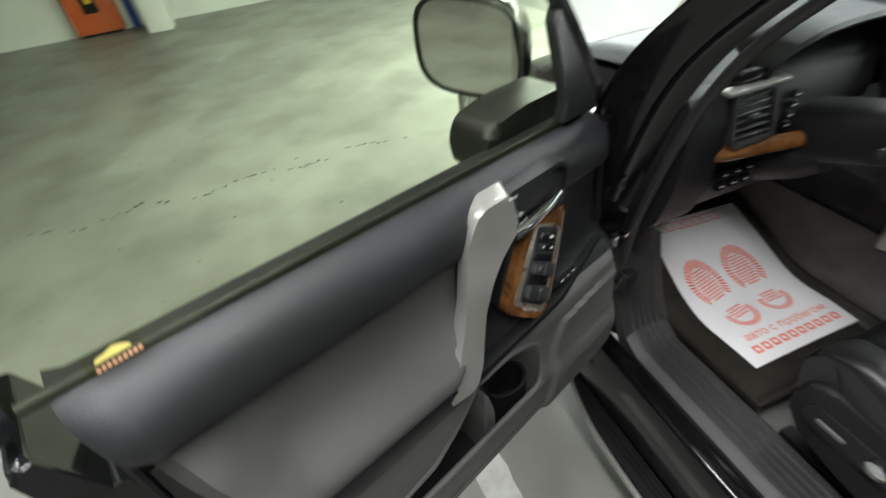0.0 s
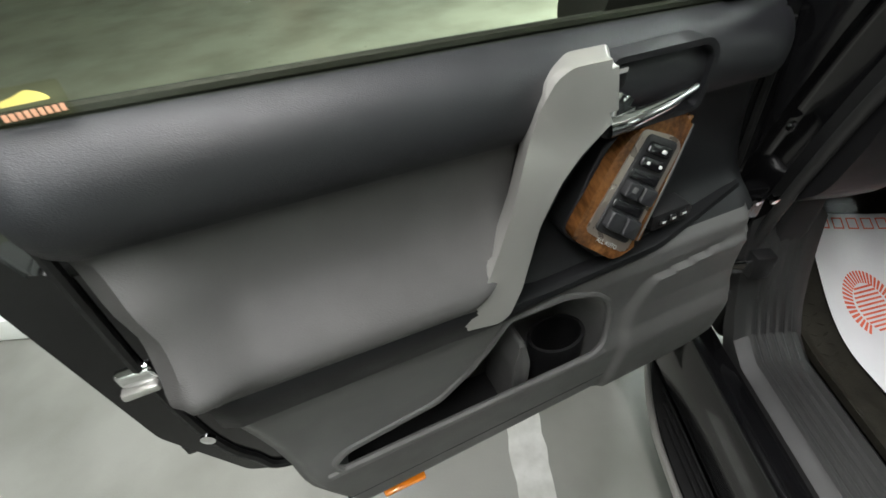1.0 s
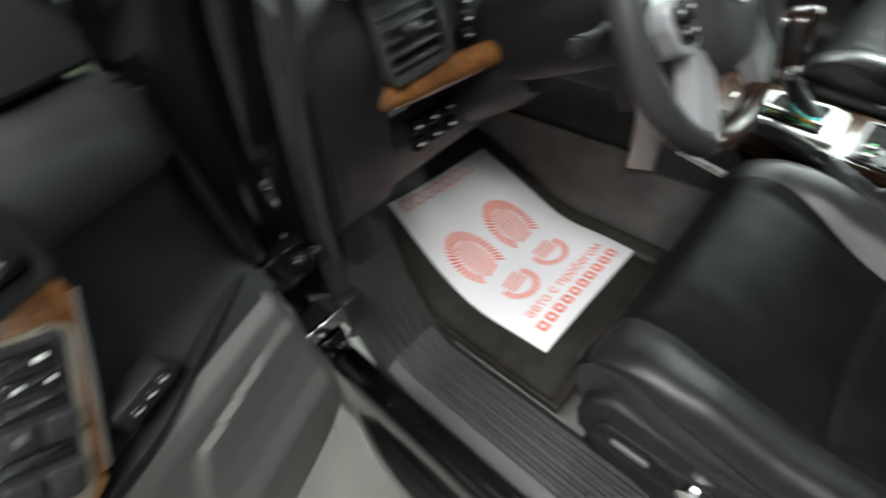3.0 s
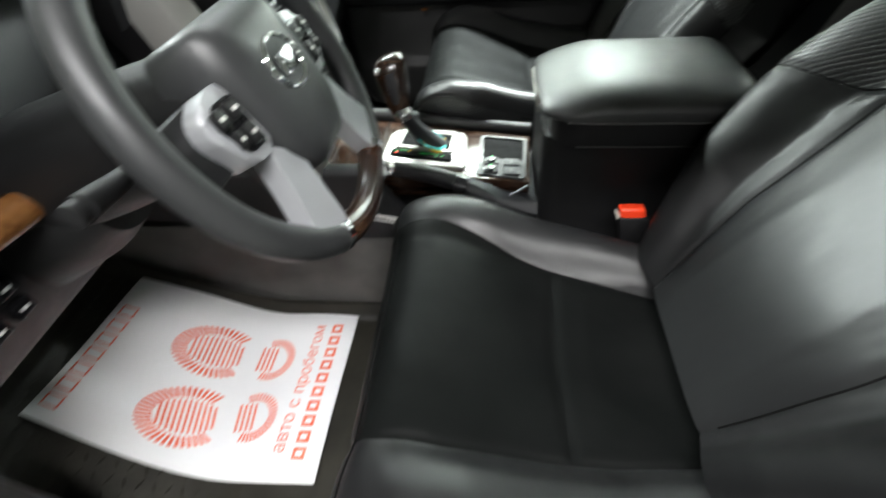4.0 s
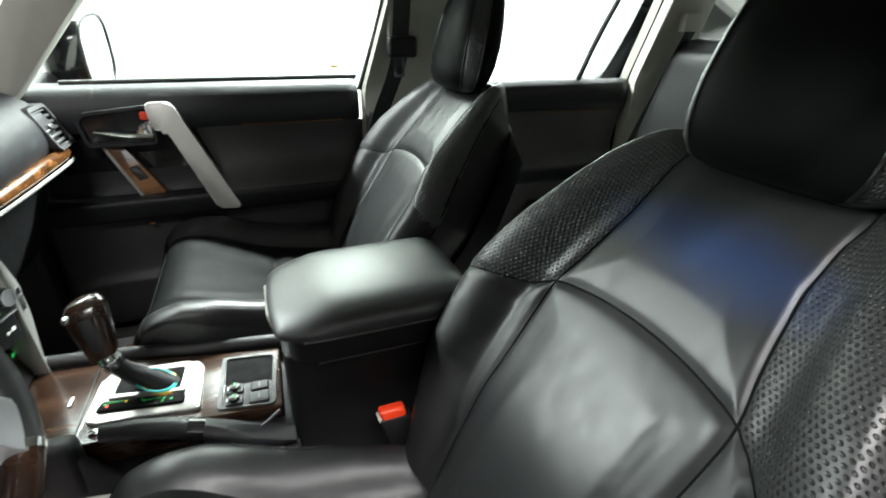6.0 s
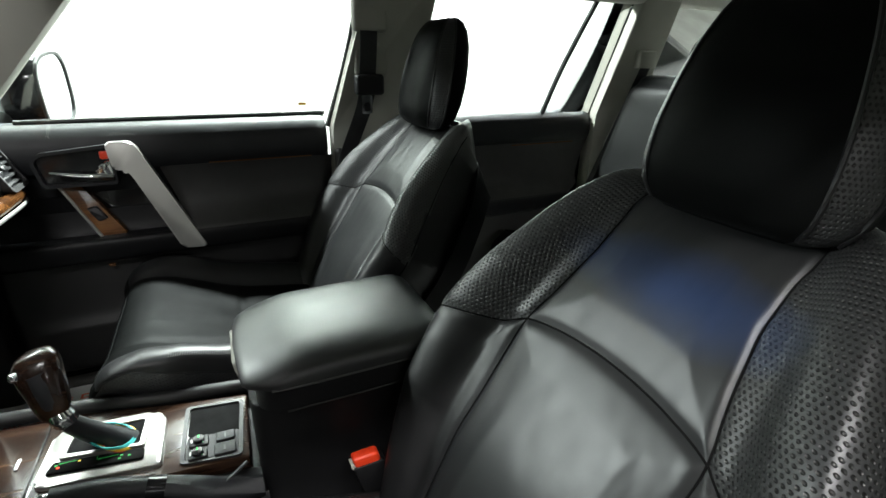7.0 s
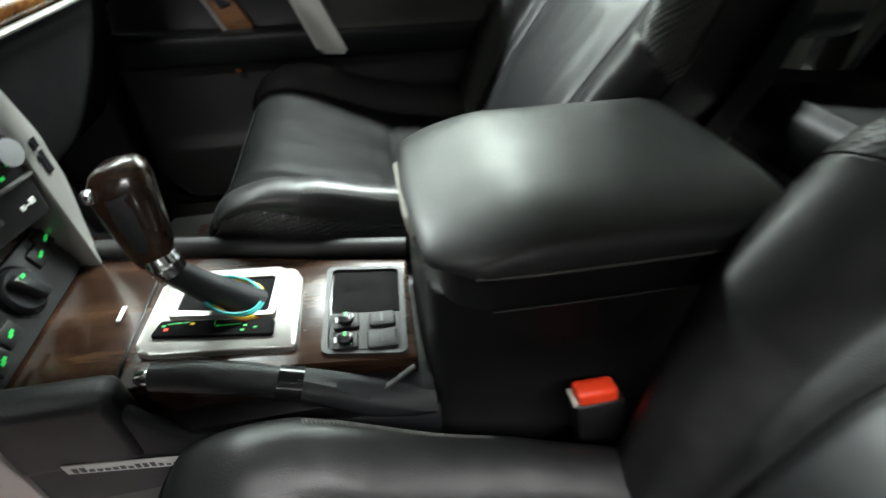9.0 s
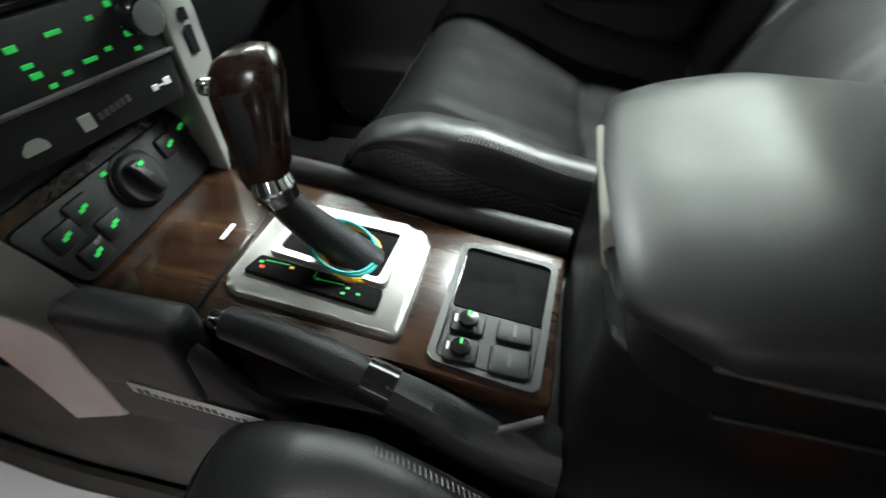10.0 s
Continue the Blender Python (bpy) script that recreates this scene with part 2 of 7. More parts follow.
def part(name, bm, material, parent=None, label="", smooth=True, angle=40):
    """Links bm, whose vertices are in world places, as one mesh under parent."""
    bmesh.ops.recalc_face_normals(bm, faces=bm.faces)
    me = bpy.data.meshes.new(name)
    bm.to_mesh(me)
    bm.free()
    for mt in (material if isinstance(material, (list, tuple)) else (material,)):
        me.materials.append(mt)
    ob = new(name, me)
    if smooth:
        me.shade_smooth()
        me.set_sharp_from_angle(angle=radians(angle))
    if parent:
        ob.parent = parent
        if not parent.parent:
            ob.matrix_parent_inverse = Matrix.Translation(-Vector(parent.location))
    if label:
        ob["label"] = label
    return ob


def world_of(fn):
    return (lambda a, b, c: Vector((a, b, c))) if fn is None else fn


def rbox(lo, hi, r=0.006, seg=2, fn=None, taper=None):
    """A box with rounded edges, mapped by fn(a, b, c)."""
    bm = bmesh.new()
    bmesh.ops.create_cube(bm, size=1)
    for v in bm.verts:
        v.co = Vector([lo[i] + (v.co[i] + 0.5) * (hi[i] - lo[i]) for i in range(3)])
    if r:
        bmesh.ops.bevel(bm, geom=list(bm.edges), offset=min(r, 0.49 * min(abs(hi[i] - lo[i]) for i in range(3))), segments=seg, affect="EDGES", profile=0.5)
    f = world_of(fn)
    for v in bm.verts:
        if taper:
            v.co = taper(v.co)
        v.co = f(*v.co)
    return bm


def prism(outline, c0, c1, r=0.004, seg=2, fn=None, offs=None):
    """An outline in (a, b), from depth c0 to c1, with rounded rim; offs(a, b) is added to the depth."""
    bm = bmesh.new()
    low = [bm.verts.new((a, b, c0)) for a, b in outline]
    top = [bm.verts.new((a, b, c1)) for a, b in outline]
    bm.faces.new(low[::-1])
    cap = bm.faces.new(top)
    n = len(outline)
    for i in range(n):
        bm.faces.new((low[i], low[(i + 1) % n], top[(i + 1) % n], top[i]))
    if r:
        bmesh.ops.bevel(bm, geom=list(cap.edges), offset=r, segments=seg, affect="EDGES", profile=0.5)
    bmesh.ops.triangulate(bm, faces=[f for f in bm.faces if len(f.verts) > 4])
    f = world_of(fn)
    for v in bm.verts:
        a, b, c = v.co
        v.co = f(a, b, c + (offs(a, b) if offs else 0))
    return bm


def rounded(outline, r=0.01, seg=4):
    """The outline with its corners rounded."""
    out, n = [], len(outline)
    for i in range(n):
        p0, p, p1 = (Vector(outline[(i + k) % n]) for k in (-1, 0, 1))
        d0, d1 = p0 - p, p1 - p
        k = min(r, 0.45 * d0.length, 0.45 * d1.length)
        a, b = p + d0.normalized() * k, p + d1.normalized() * k
        for j in range(seg + 1):
            t = j / seg
            out.append(tuple((1 - t) ** 2 * a + 2 * t * (1 - t) * p + t * t * b))
    return out


def rect(a0, b0, a1, b1, r=0.008, seg=4):
    return rounded([(a0, b0), (a1, b0), (a1, b1), (a0, b1)], r, seg)


def ring_plate(outer, inner, c0, c1, fn=None):
    """A frame between two outlines of as many points."""
    bm = bmesh.new()
    f = world_of(fn)
    loops = [[bm.verts.new(f(a, b, c)) for a, b in o] for o, c in ((outer, c0), (outer, c1), (inner, c1), (inner, c0))]
    n = len(outer)
    for k in range(4):
        A, B = loops[k], loops[(k + 1) % 4]
        for i in range(n):
            bm.faces.new((A[i], A[(i + 1) % n], B[(i + 1) % n], B[i]))
    return bm


def grid(fn, nu, nv, thick=None, wrap=False):
    """The sheet fn(u, v), u and v from 0 to 1; thick: a vector by which its rim is drawn back."""
    bm = bmesh.new()
    vs = [[bm.verts.new(fn(i / nu, j / nv)) for j in range(nv + 1)] for i in range(nu if wrap else nu + 1)]
    m = len(vs)
    for i in range(m if wrap else nu):
        for j in range(nv):
            bm.faces.new((vs[i][j], vs[(i + 1) % m][j], vs[(i + 1) % m][j + 1], vs[i][j + 1]))
    if thick is not None:
        rim = [e for e in bm.edges if e.is_boundary]
        new_geo = bmesh.ops.extrude_edge_only(bm, edges=rim)["geom"]
        for g in new_geo:
            if isinstance(g, bmesh.types.BMVert):
                g.co += Vector(thick)
    return bm


def loft(rings, cap=True, closed=True):
    bm = bmesh.new()
    vs = [[bm.verts.new(p) for p in ring] for ring in rings]
    n = len(rings[0])
    for a, b in zip(vs, vs[1:]):
        for i in range(n if closed else n - 1):
            bm.faces.new((a[i], a[(i + 1) % n], b[(i + 1) % n], b[i]))
    if cap:
        bm.faces.new(vs[0][::-1])
        bm.faces.new(vs[-1])
    return bm


def curve_points(ctrl, n):
    """n + 1 points of a smooth curve through ctrl."""
    c = [Vector(p) for p in ctrl]
    c = [2 * c[0] - c[1]] + c + [2 * c[-1] - c[-2]]
    out, m = [], len(ctrl) - 1
    for i in range(n + 1):
        x = min(i / n * m, m - 1e-9)
        k, t = int(x), x - int(x)
        p0, p1, p2, p3 = c[k:k + 4]
        out.append(0.5 * ((2 * p1) + (p2 - p0) * t + (2 * p0 - 5 * p1 + 4 * p2 - p3) * t * t + (3 * p1 - p0 - 3 * p2 + p3) * t ** 3))
    return out


def tube(ctrl, r, n=24, seg=10, flat=1.0, up=(0, 0, 1), radii=None, closed=False):
    """A round or flattened bar along the smooth curve through ctrl."""
    pts = curve_points(ctrl, n)
    rings = []
    for i, p in enumerate(pts):
        d = (pts[min(i + 1, n)] - pts[max(i - 1, 0)]).normalized()
        side = d.cross(Vector(up)).normalized()
        top = side.cross(d)
        rr = r if radii is None else r * np.interp(i / n, [k / (len(radii) - 1) for k in range(len(radii))], radii)
        rings.append([p + side * rr * math.cos(a) + top * rr * flat * math.sin(a) for a in (2 * math.pi * k / seg for k in range(seg))])
    return loft(rings)


def lathe(profile, origin, axis, seg=28):
    """Radius and height pairs turned round the axis."""
    q = Vector((0, 0, 1)).rotation_difference(Vector(axis))
    o = Vector(origin)
    rings = [[o + q @ Vector((r * math.cos(a), r * math.sin(a), h)) for a in (2 * math.pi * k / seg for k in range(seg))] for r, h in profile]
    return loft(rings)


def joined(*parts):
    bm = bmesh.new()
    for p in parts:
        me = bpy.data.meshes.new("tmp")
        p.to_mesh(me)
        p.free()
        bm.from_mesh(me)
        bpy.data.meshes.remove(me)
    return bm


def lerp(x, xs, ys):
    return float(np.interp(x, xs, ys))


def smooth(x, a, b):
    t = min(1, max(0, (x - a) / (b - a)))
    return t * t * (3 - 2 * t)


def letters(body, size, fn, depth=0.0006):
    """Built-in lettering, centred, mapped by fn(a, b, c)."""
    cu = bpy.data.curves.new("text", "FONT")
    cu.body, cu.size, cu.align_x, cu.align_y, cu.resolution_u = body, size, "CENTER", "CENTER", 3
    ob = bpy.data.objects.new("text", cu)
    scene.collection.objects.link(ob)
    me = bpy.data.meshes.new_from_object(ob.evaluated_get(bpy.context.evaluated_depsgraph_get()))
    bpy.data.objects.remove(ob)
    bm = bmesh.new()
    bm.from_mesh(me)
    bpy.data.meshes.remove(me)
    for v in bm.verts:
        v.co = fn(v.co.x, v.co.y, depth)
    return bm


# ---- garage ----
ground = part("ground", rbox((-14, -12, -0.2), (9, 14, 0), 0), CONCRETE)
tagged(ground, "worn grey-green polished concrete garage floor", "floor", kind="structure")
ROOM = (("wall_north", (-14, 10.8, 0), (9, 11.0, 3.25)), ("wall_east", (2.25, -12, 0), (2.4, 10.8, 3.25)), ("wall_south", (-14, -9, 0), (2.25, -8.8, 3.25)), ("wall_west", (-14, -8.8, 0), (-13.8, 10.8, 3.25)))
for nm, lo, hi in ROOM:
    tagged(part(nm, rbox(lo, hi, 0), WALLPAINT), "white painted concrete garage wall", "wall", kind="structure")
tagged(part("ceiling", rbox((-14, -9, 3.25), (2.4, 11.0, 3.4), 0), CEILING), "bare grey concrete garage ceiling", "ceiling", kind="structure")
tagged(part("column", rbox((-3.06, 9.9, 0), (-2.66, 10.3, 3.25), 0.03), WALLPAINT), "white square concrete column", "column", kind="structure")
tagged(part("kerb", rbox((-5.5, 1.70, 0), (-3.08, 2.19, 0.13), 0.02), WALLPAINT), "white painted concrete kerb", "kerb", kind="structure")
# fittings for the added lamps, also out of view
for lx, ly, lw in LAMPS:
    tl = thing("unseen_ceiling_light", (lx, ly, 3.25), "added slim tube light on the unseen ceiling", "light", "garage lights")
    part("housing", rbox((lx - 0.10, ly - 1.25, 3.19), (lx + 0.10, ly + 1.25, 3.25), 0.01), WALLPAINT, tl)
    part("diffuser", rbox((lx - 0.08, ly - 1.22, 3.145), (lx + 0.08, ly + 1.22, 3.185), 0.01), TUBE, tl)
# white bay line, worn at its edges
rng = random.Random(3)
bm = bmesh.new()
prev = None
for i in range(61):
    y = 1.20 - i * 0.05
    a = bm.verts.new((-1.185 + rng.uniform(-0.005, 0.005), y, 0.004))
    b = bm.verts.new((-1.068 + rng.uniform(-0.005, 0.005), y, 0.004))
    if prev:
        bm.faces.new((prev[0], prev[1], b, a))
    prev = (a, b)
tagged(part("bay_line", bm, LINEPAINT, smooth=False), "worn white painted bay line", "marking", kind="structure")
# crack across the floor, a row of dark chips
bm = bmesh.new()
for i in range(70):
    x = -3.6 + i * 0.045 + rng.uniform(-0.02, 0.02)
    y = 3.83 + 0.06 * math.sin(i * 0.35) + rng.uniform(-0.03, 0.03)
    if rng.random() < 0.35:
        continue
    k = rng.randint(5, 7)
    sx, sy = rng.uniform(0.012, 0.045), rng.uniform(0.006, 0.018)
    bm.faces.new([bm.verts.new((x + sx * math.cos(6.283 * j / k) * rng.uniform(0.6, 1.2), y + sy * math.sin(6.283 * j / k) * rng.uniform(0.6, 1.2), 0.003)) for j in range(k)])
for i in range(45):
    x, y = rng.uniform(-4.2, -1.2), rng.uniform(1.6, 6.0)
    k, sx, sy = 6, rng.uniform(0.005, 0.02), rng.uniform(0.004, 0.012)
    bm.faces.new([bm.verts.new((x + sx * math.cos(6.283 * j / k) * rng.uniform(0.6, 1.2), y + sy * math.sin(6.283 * j / k) * rng.uniform(0.6, 1.2), 0.003)) for j in range(k)])
tagged(part("floor_crack", bm, CRACKFILL, smooth=False), "chipped dark crack in the concrete floor", "crack", kind="structure")
# fire cabinet on the far wall
cab = thing("fire_cabinet", (-3.86, 10.75, 0.02), "orange fire cabinet on the white wall", "cabinet")
part("body", rbox((-4.24, 10.60, 0.04), (-3.50, 10.795, 1.5), 0.01), ORANGEPAINT, cab)
part("plate", rbox((-3.98, 10.585, 0.35), (-3.75, 10.60, 0.85), 0.004), BLACKPL, cab)
part("sticker", rbox((-3.90, 10.578, 0.5), (-3.80, 10.585, 0.62), 0.002), YELLOW, cab)
part("foot", rbox((-4.19, 10.62, 0.0), (-3.55, 10.78, 0.04), 0), BLACKPL, cab)
tagged(part("wall_stripe", rbox((-3.39, 10.78, 0), (-3.27, 10.799, 3.25), 0), BLUEPAINT), "blue painted stripe on the white wall", "marking", kind="structure")

# ---- car body ----
shell = lambda nm, bm, mt, lab, cat, ang=40: tagged(part(nm, bm, mt, angle=ang), lab, cat, kind="structure")


def floor_z(x, y):
    return 0.592 + 0.014 * (1 - smooth(y, 0.45, 0.62)) + 0.24 * smooth(y, 1.06, 1.5) + (0.055 * smooth(y, 0.55, 0.68) if x > 0.12 else 0.0)


shell("car_floor", grid(lambda u, v: V3(-0.60 + 1.2 * u, -1.2 + 2.7 * v, floor_z(-0.60 + 1.2 * u, -1.2 + 2.7 * v)), 24, 60, (0, 0, -0.05)), CARPET, "grey carpeted car floor", "floor")
shell("tunnel", loft([[V3(x, y, z) for x, z in ((a, 0.48), (b, 0.70), (c, 0.86), (0.10, 0.86), (0.14, 0.70), (0.17, 0.48))] for y, a, b, c in ((-1.2, -0.115, -0.100, -0.090), (0.3, -0.115, -0.100, -0.090), (0.42, -0.115, -0.102, -0.094), (1.5, -0.112, -0.106, -0.098))], True), CARPET, "grey carpet over the centre tunnel", "floor")
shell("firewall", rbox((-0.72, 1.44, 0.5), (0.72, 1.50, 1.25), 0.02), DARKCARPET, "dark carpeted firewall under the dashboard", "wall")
for sx in (-1, 1):
    # ribbed sill plate
    prof = [(0.585, 0.52), (0.596, 0.632), (0.612, 0.648)]
    for k in range(5):
        a = 0.622 + k * 0.019
        prof += [(a, 0.648), (a + 0.004, 0.653), (a + 0.011, 0.653), (a + 0.015, 0.648)]
    prof += [(0.722, 0.646), (0.740, 0.634), (0.746, 0.58)]
    nm = "sill_trim" if sx < 0 else "sill_trim.001"
    rings = []
    for y in [-0.05 + 0.05 * i for i in range(20)] + [0.95, 0.985, 1.01, 1.03, 1.045]:
        lift = 0.28 * max(0, (y - 0.90) / 0.145) ** 2.2 if y > 0.9 else 0
        rings.append([V3(sx * x, y, z + lift) for x, z in prof])
    shell(nm, loft(rings, False, False), SILLPL, "dark grey ribbed plastic door sill plate", "trim", 30)
    shell("rocker" if sx < 0 else "rocker.001", rbox((min(sx * 0.735, sx * 0.80), -0.9, 0.40), (max(sx * 0.735, sx * 0.80), 1.12, 0.628), 0.02, 3), BODYBLK, "glossy black painted rocker panel", "body panel")
    shell("kick_panel" if sx < 0 else "kick_panel.001", rbox((min(sx * 0.62, sx * 0.70), 1.03 if sx < 0 else 0.88, 0.55), (max(sx * 0.62, sx * 0.70), 1.46, 1.05 if sx < 0 else 1.28), 0.02, 3), BLACKPL, "dark plastic kick panel beside the footwell", "trim")

# door seal and front pillar by the open door
SEAL = [(-0.66, 0.70, 1.62), (-0.700, 0.84, 1.47), (-0.716, 0.905, 1.36), (-0.72, 0.955, 1.22), (-0.72, 1.00, 1.06), (-0.72, 1.03, 0.92), (-0.718, 1.045, 0.80)]
shell("door_seal", tube(SEAL, 0.011, 60, 10), SILLPL, "grey rubber door seal along the front pillar", "trim")
bm = grid(lambda u, v: (lambda p: V3(p.x - 0.02 - 0.13 * u, p.y + 0.02 + 0.075 * u + 0.02 * math.sin(u * 9), p.z))(curve_points(SEAL, 40)[int(v * 40)]), 8, 40)
shell("pillar_jamb", bm, BODYBLK, "glossy black painted door jamb", "body panel")
bm = grid(lambda u, v: (lambda p: V3(p.x + 0.012 + 0.10 * u, p.y + 0.05 + 0.20 * u, p.z))(curve_points(SEAL[:3], 20)[int(v * 20)]), 4, 20, (0.0, 0.03, 0))
shell("pillar_cover", bm, PILLARPL, "beige plastic front pillar cover", "trim")
for z, nm in ((0.98, "door_hinge"), (0.74, "door_hinge.001")):
    hg = thing(nm, (-0.80, 1.04, z - 0.04), "black painted steel door hinge on the jamb", "hinge", "door hinges", "structure")
    part("leaf", rbox((-0.86, 1.015, z - 0.035), (-0.76, 1.045, z + 0.035), 0.006), BODYBLK, hg)
    part("pin", lathe([(0.0, -0.05), (0.012, -0.05), (0.012, 0.05), (0.0, 0.05)], (-0.845, 1.01, z), (0, 0, 1), 14), BODYBLK, hg)
    for dx in (0.02, 0.05):
        part("bolt", lathe([(0.0, 0.0), (0.010, 0.0), (0.010, 0.007), (0.0, 0.009)], (-0.80 + dx, 1.016, z + 0.01), (0, -1, 0), 6), CHROME, hg)
chk = thing("door_check", (-0.79, 1.0, 0.84), "steel door check strap", "strap")
part("strap", rbox((-0.87, 0.975, 0.845), (-0.74, 0.985, 0.875), 0.003), CHROME, chk)
part("housing", rbox((-0.765, 0.965, 0.835), (-0.725, 0.995, 0.89), 0.005), BLACKPL, chk)
for (x, y, z) in ((-0.765, 1.005, 1.20), (-0.775, 1.0, 1.13), (-0.76, 1.03, 0.93)):
    bt = part("jamb_bolt", lathe([(0.0, 0.0), (0.009, 0.0), (0.009, 0.006), (0.0, 0.008)], (x, y + 0.02, z), (0.2, -1, 0), 8), CHROME)
    tagged(bt, "small steel bolt in the black jamb", "bolt", "jamb bolts")

# running board
rb = thing("running_board", (-0.75, 0.2, 0.30), "black ribbed running board with a silver edge", "step")
OUT = [(-0.69, 1.17), (-0.735, 1.165), (-0.765, 1.14), (-0.80, 1.06), (-0.825, 0.97), (-0.84, 0.85), (-0.845, 0.6), (-0.845, -0.9), (-0.67, -0.9), (-0.67, 1.16)]
part("deck", prism(rounded(OUT, 0.02, 3), 0.30, 0.352, 0.008, 3), RUBBER, rb)
for k in range(9):
    x = -0.69 - 0.0155 * k
    part("rib", rbox((x - 0.005, -0.85, 0.350), (x + 0.005, lerp(x, (-0.83, -0.76, -0.69), (0.90, 1.09, 1.13)), 0.358), 0.003, 1), RUBBER, rb)
edge = curve_points([(-0.735, 1.172, 0.335), (-0.772, 1.142, 0.335), (-0.808, 1.06, 0.335), (-0.834, 0.96, 0.335), (-0.848, 0.84, 0.335), (-0.852, 0.5, 0.335), (-0.852, -0.9, 0.335)], 50)
part("edge_strip", tube(edge, 0.009, 60, 8, 1.6), SILVER, rb, "silver edge strip")
part("bracket", rbox((-0.74, 0.1, 0.28), (-0.68, 0.2, 0.42), 0.005), BODYBLK, rb)

# roof, far side pillars, glass
shell("roof_lining", grid(lambda u, v: V3(-0.60 + 1.2 * u, -1.9 + 2.55 * v, 1.80 - 0.05 * (2 * u - 1) ** 4 - 0.05 * smooth(v, 0.8, 1)), 20, 20, (0, 0, 0.06)), LINER, "pale beige fabric roof lining", "ceiling")


shell("roof_skin", grid(lambda u, v: V3(-0.66 + 1.32 * u, -2.05 + 2.70 * v, 1.885 - 0.07 * (2 * u - 1) ** 4 - 0.05 * smooth(v, 0.85, 1)), 20, 20, (0, 0, -0.02)), BODYBLK, "glossy black car roof", "body panel")


def side_panel(nm, poly, mt, lab, depth=0.055, x0=0.70):
    """A trim on the far side of the cabin, leaning in with height; poly in (y, z)."""
    return shell(nm, prism(rounded(poly, 0.015, 3), 0, depth, 0.012, 3, lambda a, b, c: V3(x0 - 0.02 - max(0, b - 1.33) * 0.27 + (0.055 - c), a, b)), mt, lab, "pillar trim")


side_panel("pillar_middle", [(0.055, 0.60), (-0.20, 0.60), (-0.185, 1.34), (-0.20, 1.62), (-0.26, 1.76), (0.06, 1.76), (-0.035, 1.65), (0.045, 1.34)], PILLARPL, "beige plastic middle pillar trim")
side_panel("pillar_middle_lower", [(0.05, 0.60), (-0.19, 0.60), (-0.175, 1.28), (0.045, 1.28)], GREYPL, "dark grey lower middle pillar trim", 0.066)
side_panel("pillar_rear", [(-0.925, 0.70), (-1.17, 0.70), (-1.135, 1.40), (-1.16, 1.76), (-0.985, 1.76), (-0.93, 1.35)], PILLARPL, "beige plastic rear pillar trim")
side_panel("pillar_front_far", [(0.86, 1.33), (0.99, 1.30), (0.62, 1.74), (0.48, 1.74)], PILLARPL, "beige plastic front pillar trim")
side_panel("roof_rail", [(0.62, 1.70), (-2.0, 1.70), (-2.0, 1.82), (0.62, 1.82)], LINER, "beige roof rail lining")
side_panel("quarter_panel", [(-1.13, 0.6), (-2.0, 0.6), (-2.0, 1.36), (-1.13, 1.36)], GREYPL, "dark grey rear quarter trim")
WX = lambda z: 0.728 - max(0, z - 1.33) * 0.27


def pane(nm, poly, lab):
    bm = bmesh.new()
    bm.faces.new([bm.verts.new((WX(z), y, z)) for y, z in poly])
    ob = shell(nm, bm, CLEAR, lab, "window")
    ob.visible_shadow = False
    return ob


pane("window_1", [(0.95, 1.30), (0.03, 1.30), (-0.04, 1.74), (0.55, 1.74)], "clear front passenger side window")
pane("window_2", [(-0.16, 1.30), (-0.94, 1.30), (-0.99, 1.74), (-0.2, 1.74)], "clear rear side window")
pane("window_3", [(-1.12, 1.36), (-1.95, 1.36), (-1.95, 1.74), (-1.15, 1.74)], "clear rear quarter window")
shell("window_divider", tube([(0.722, -0.709, 1.33), (0.690, -0.76, 1.50), (0.625, -0.83, 1.72)], 0.009, 16, 8), BLACKPL, "black rear window divider bar", "trim")
for nm, pts in (("window_frame", [(0.728, 0.05, 1.335), (0.675, -0.005, 1.53), (0.62, -0.045, 1.73)]), ("window_frame.001", [(0.725, -0.93, 1.335), (0.675, -0.957, 1.53), (0.62, -0.985, 1.73)])):
    shell(nm, tube(pts, 0.008, 20, 8), BLACKPL, "black rubber window frame seal", "trim")
# windscreen and header
wind = shell("windscreen", grid(lambda u, v: V3(-0.66 + 1.32 * u, 1.36 - 0.76 * v + 0.08 * (1 - (2 * u - 1) ** 2), 1.24 + 0.50 * v), 10, 6), CLEAR, "clear windscreen", "window")
wind.visible_shadow = False
shell("windscreen_header", rbox((-0.62, 0.54, 1.70), (0.62, 0.66, 1.80), 0.02, 3), LINER, "beige windscreen header lining", "trim")
shell("tailgate", rbox((-0.72, -2.05, 0.5), (0.72, -1.95, 1.30), 0.03), GREYPL, "dark grey tailgate trim", "trim")
# near side behind the open door
shell("pillar_middle_near", prism(rounded([(0.02, 0.60), (-0.18, 0.60), (-0.17, 1.34), (-0.2, 1.76), (-0.02, 1.76), (0.01, 1.34)], 0.015, 3), 0, 0.06, 0.012, 3, lambda a, b, c: V3(-0.69 + max(0, b - 1.33) * 0.27 - c, a, b)), PILLARPL, "beige plastic middle pillar trim by the driver seat", "pillar trim")
shell("rear_door_near", rbox((-0.80, -0.95, 0.6), (-0.70, -0.18, 1.33), 0.02), GREYPL, "dark grey rear door trim", "door")
shell("quarter_near", rbox((-0.80, -2.0, 0.6), (-0.70, -0.95, 1.36), 0.02), GREYPL, "dark grey rear quarter trim", "trim")
shell("roof_rail_near", rbox((-0.66, -2.0, 1.70), (-0.58, 0.62, 1.80), 0.02), LINER, "beige roof rail lining over the driver", "trim")
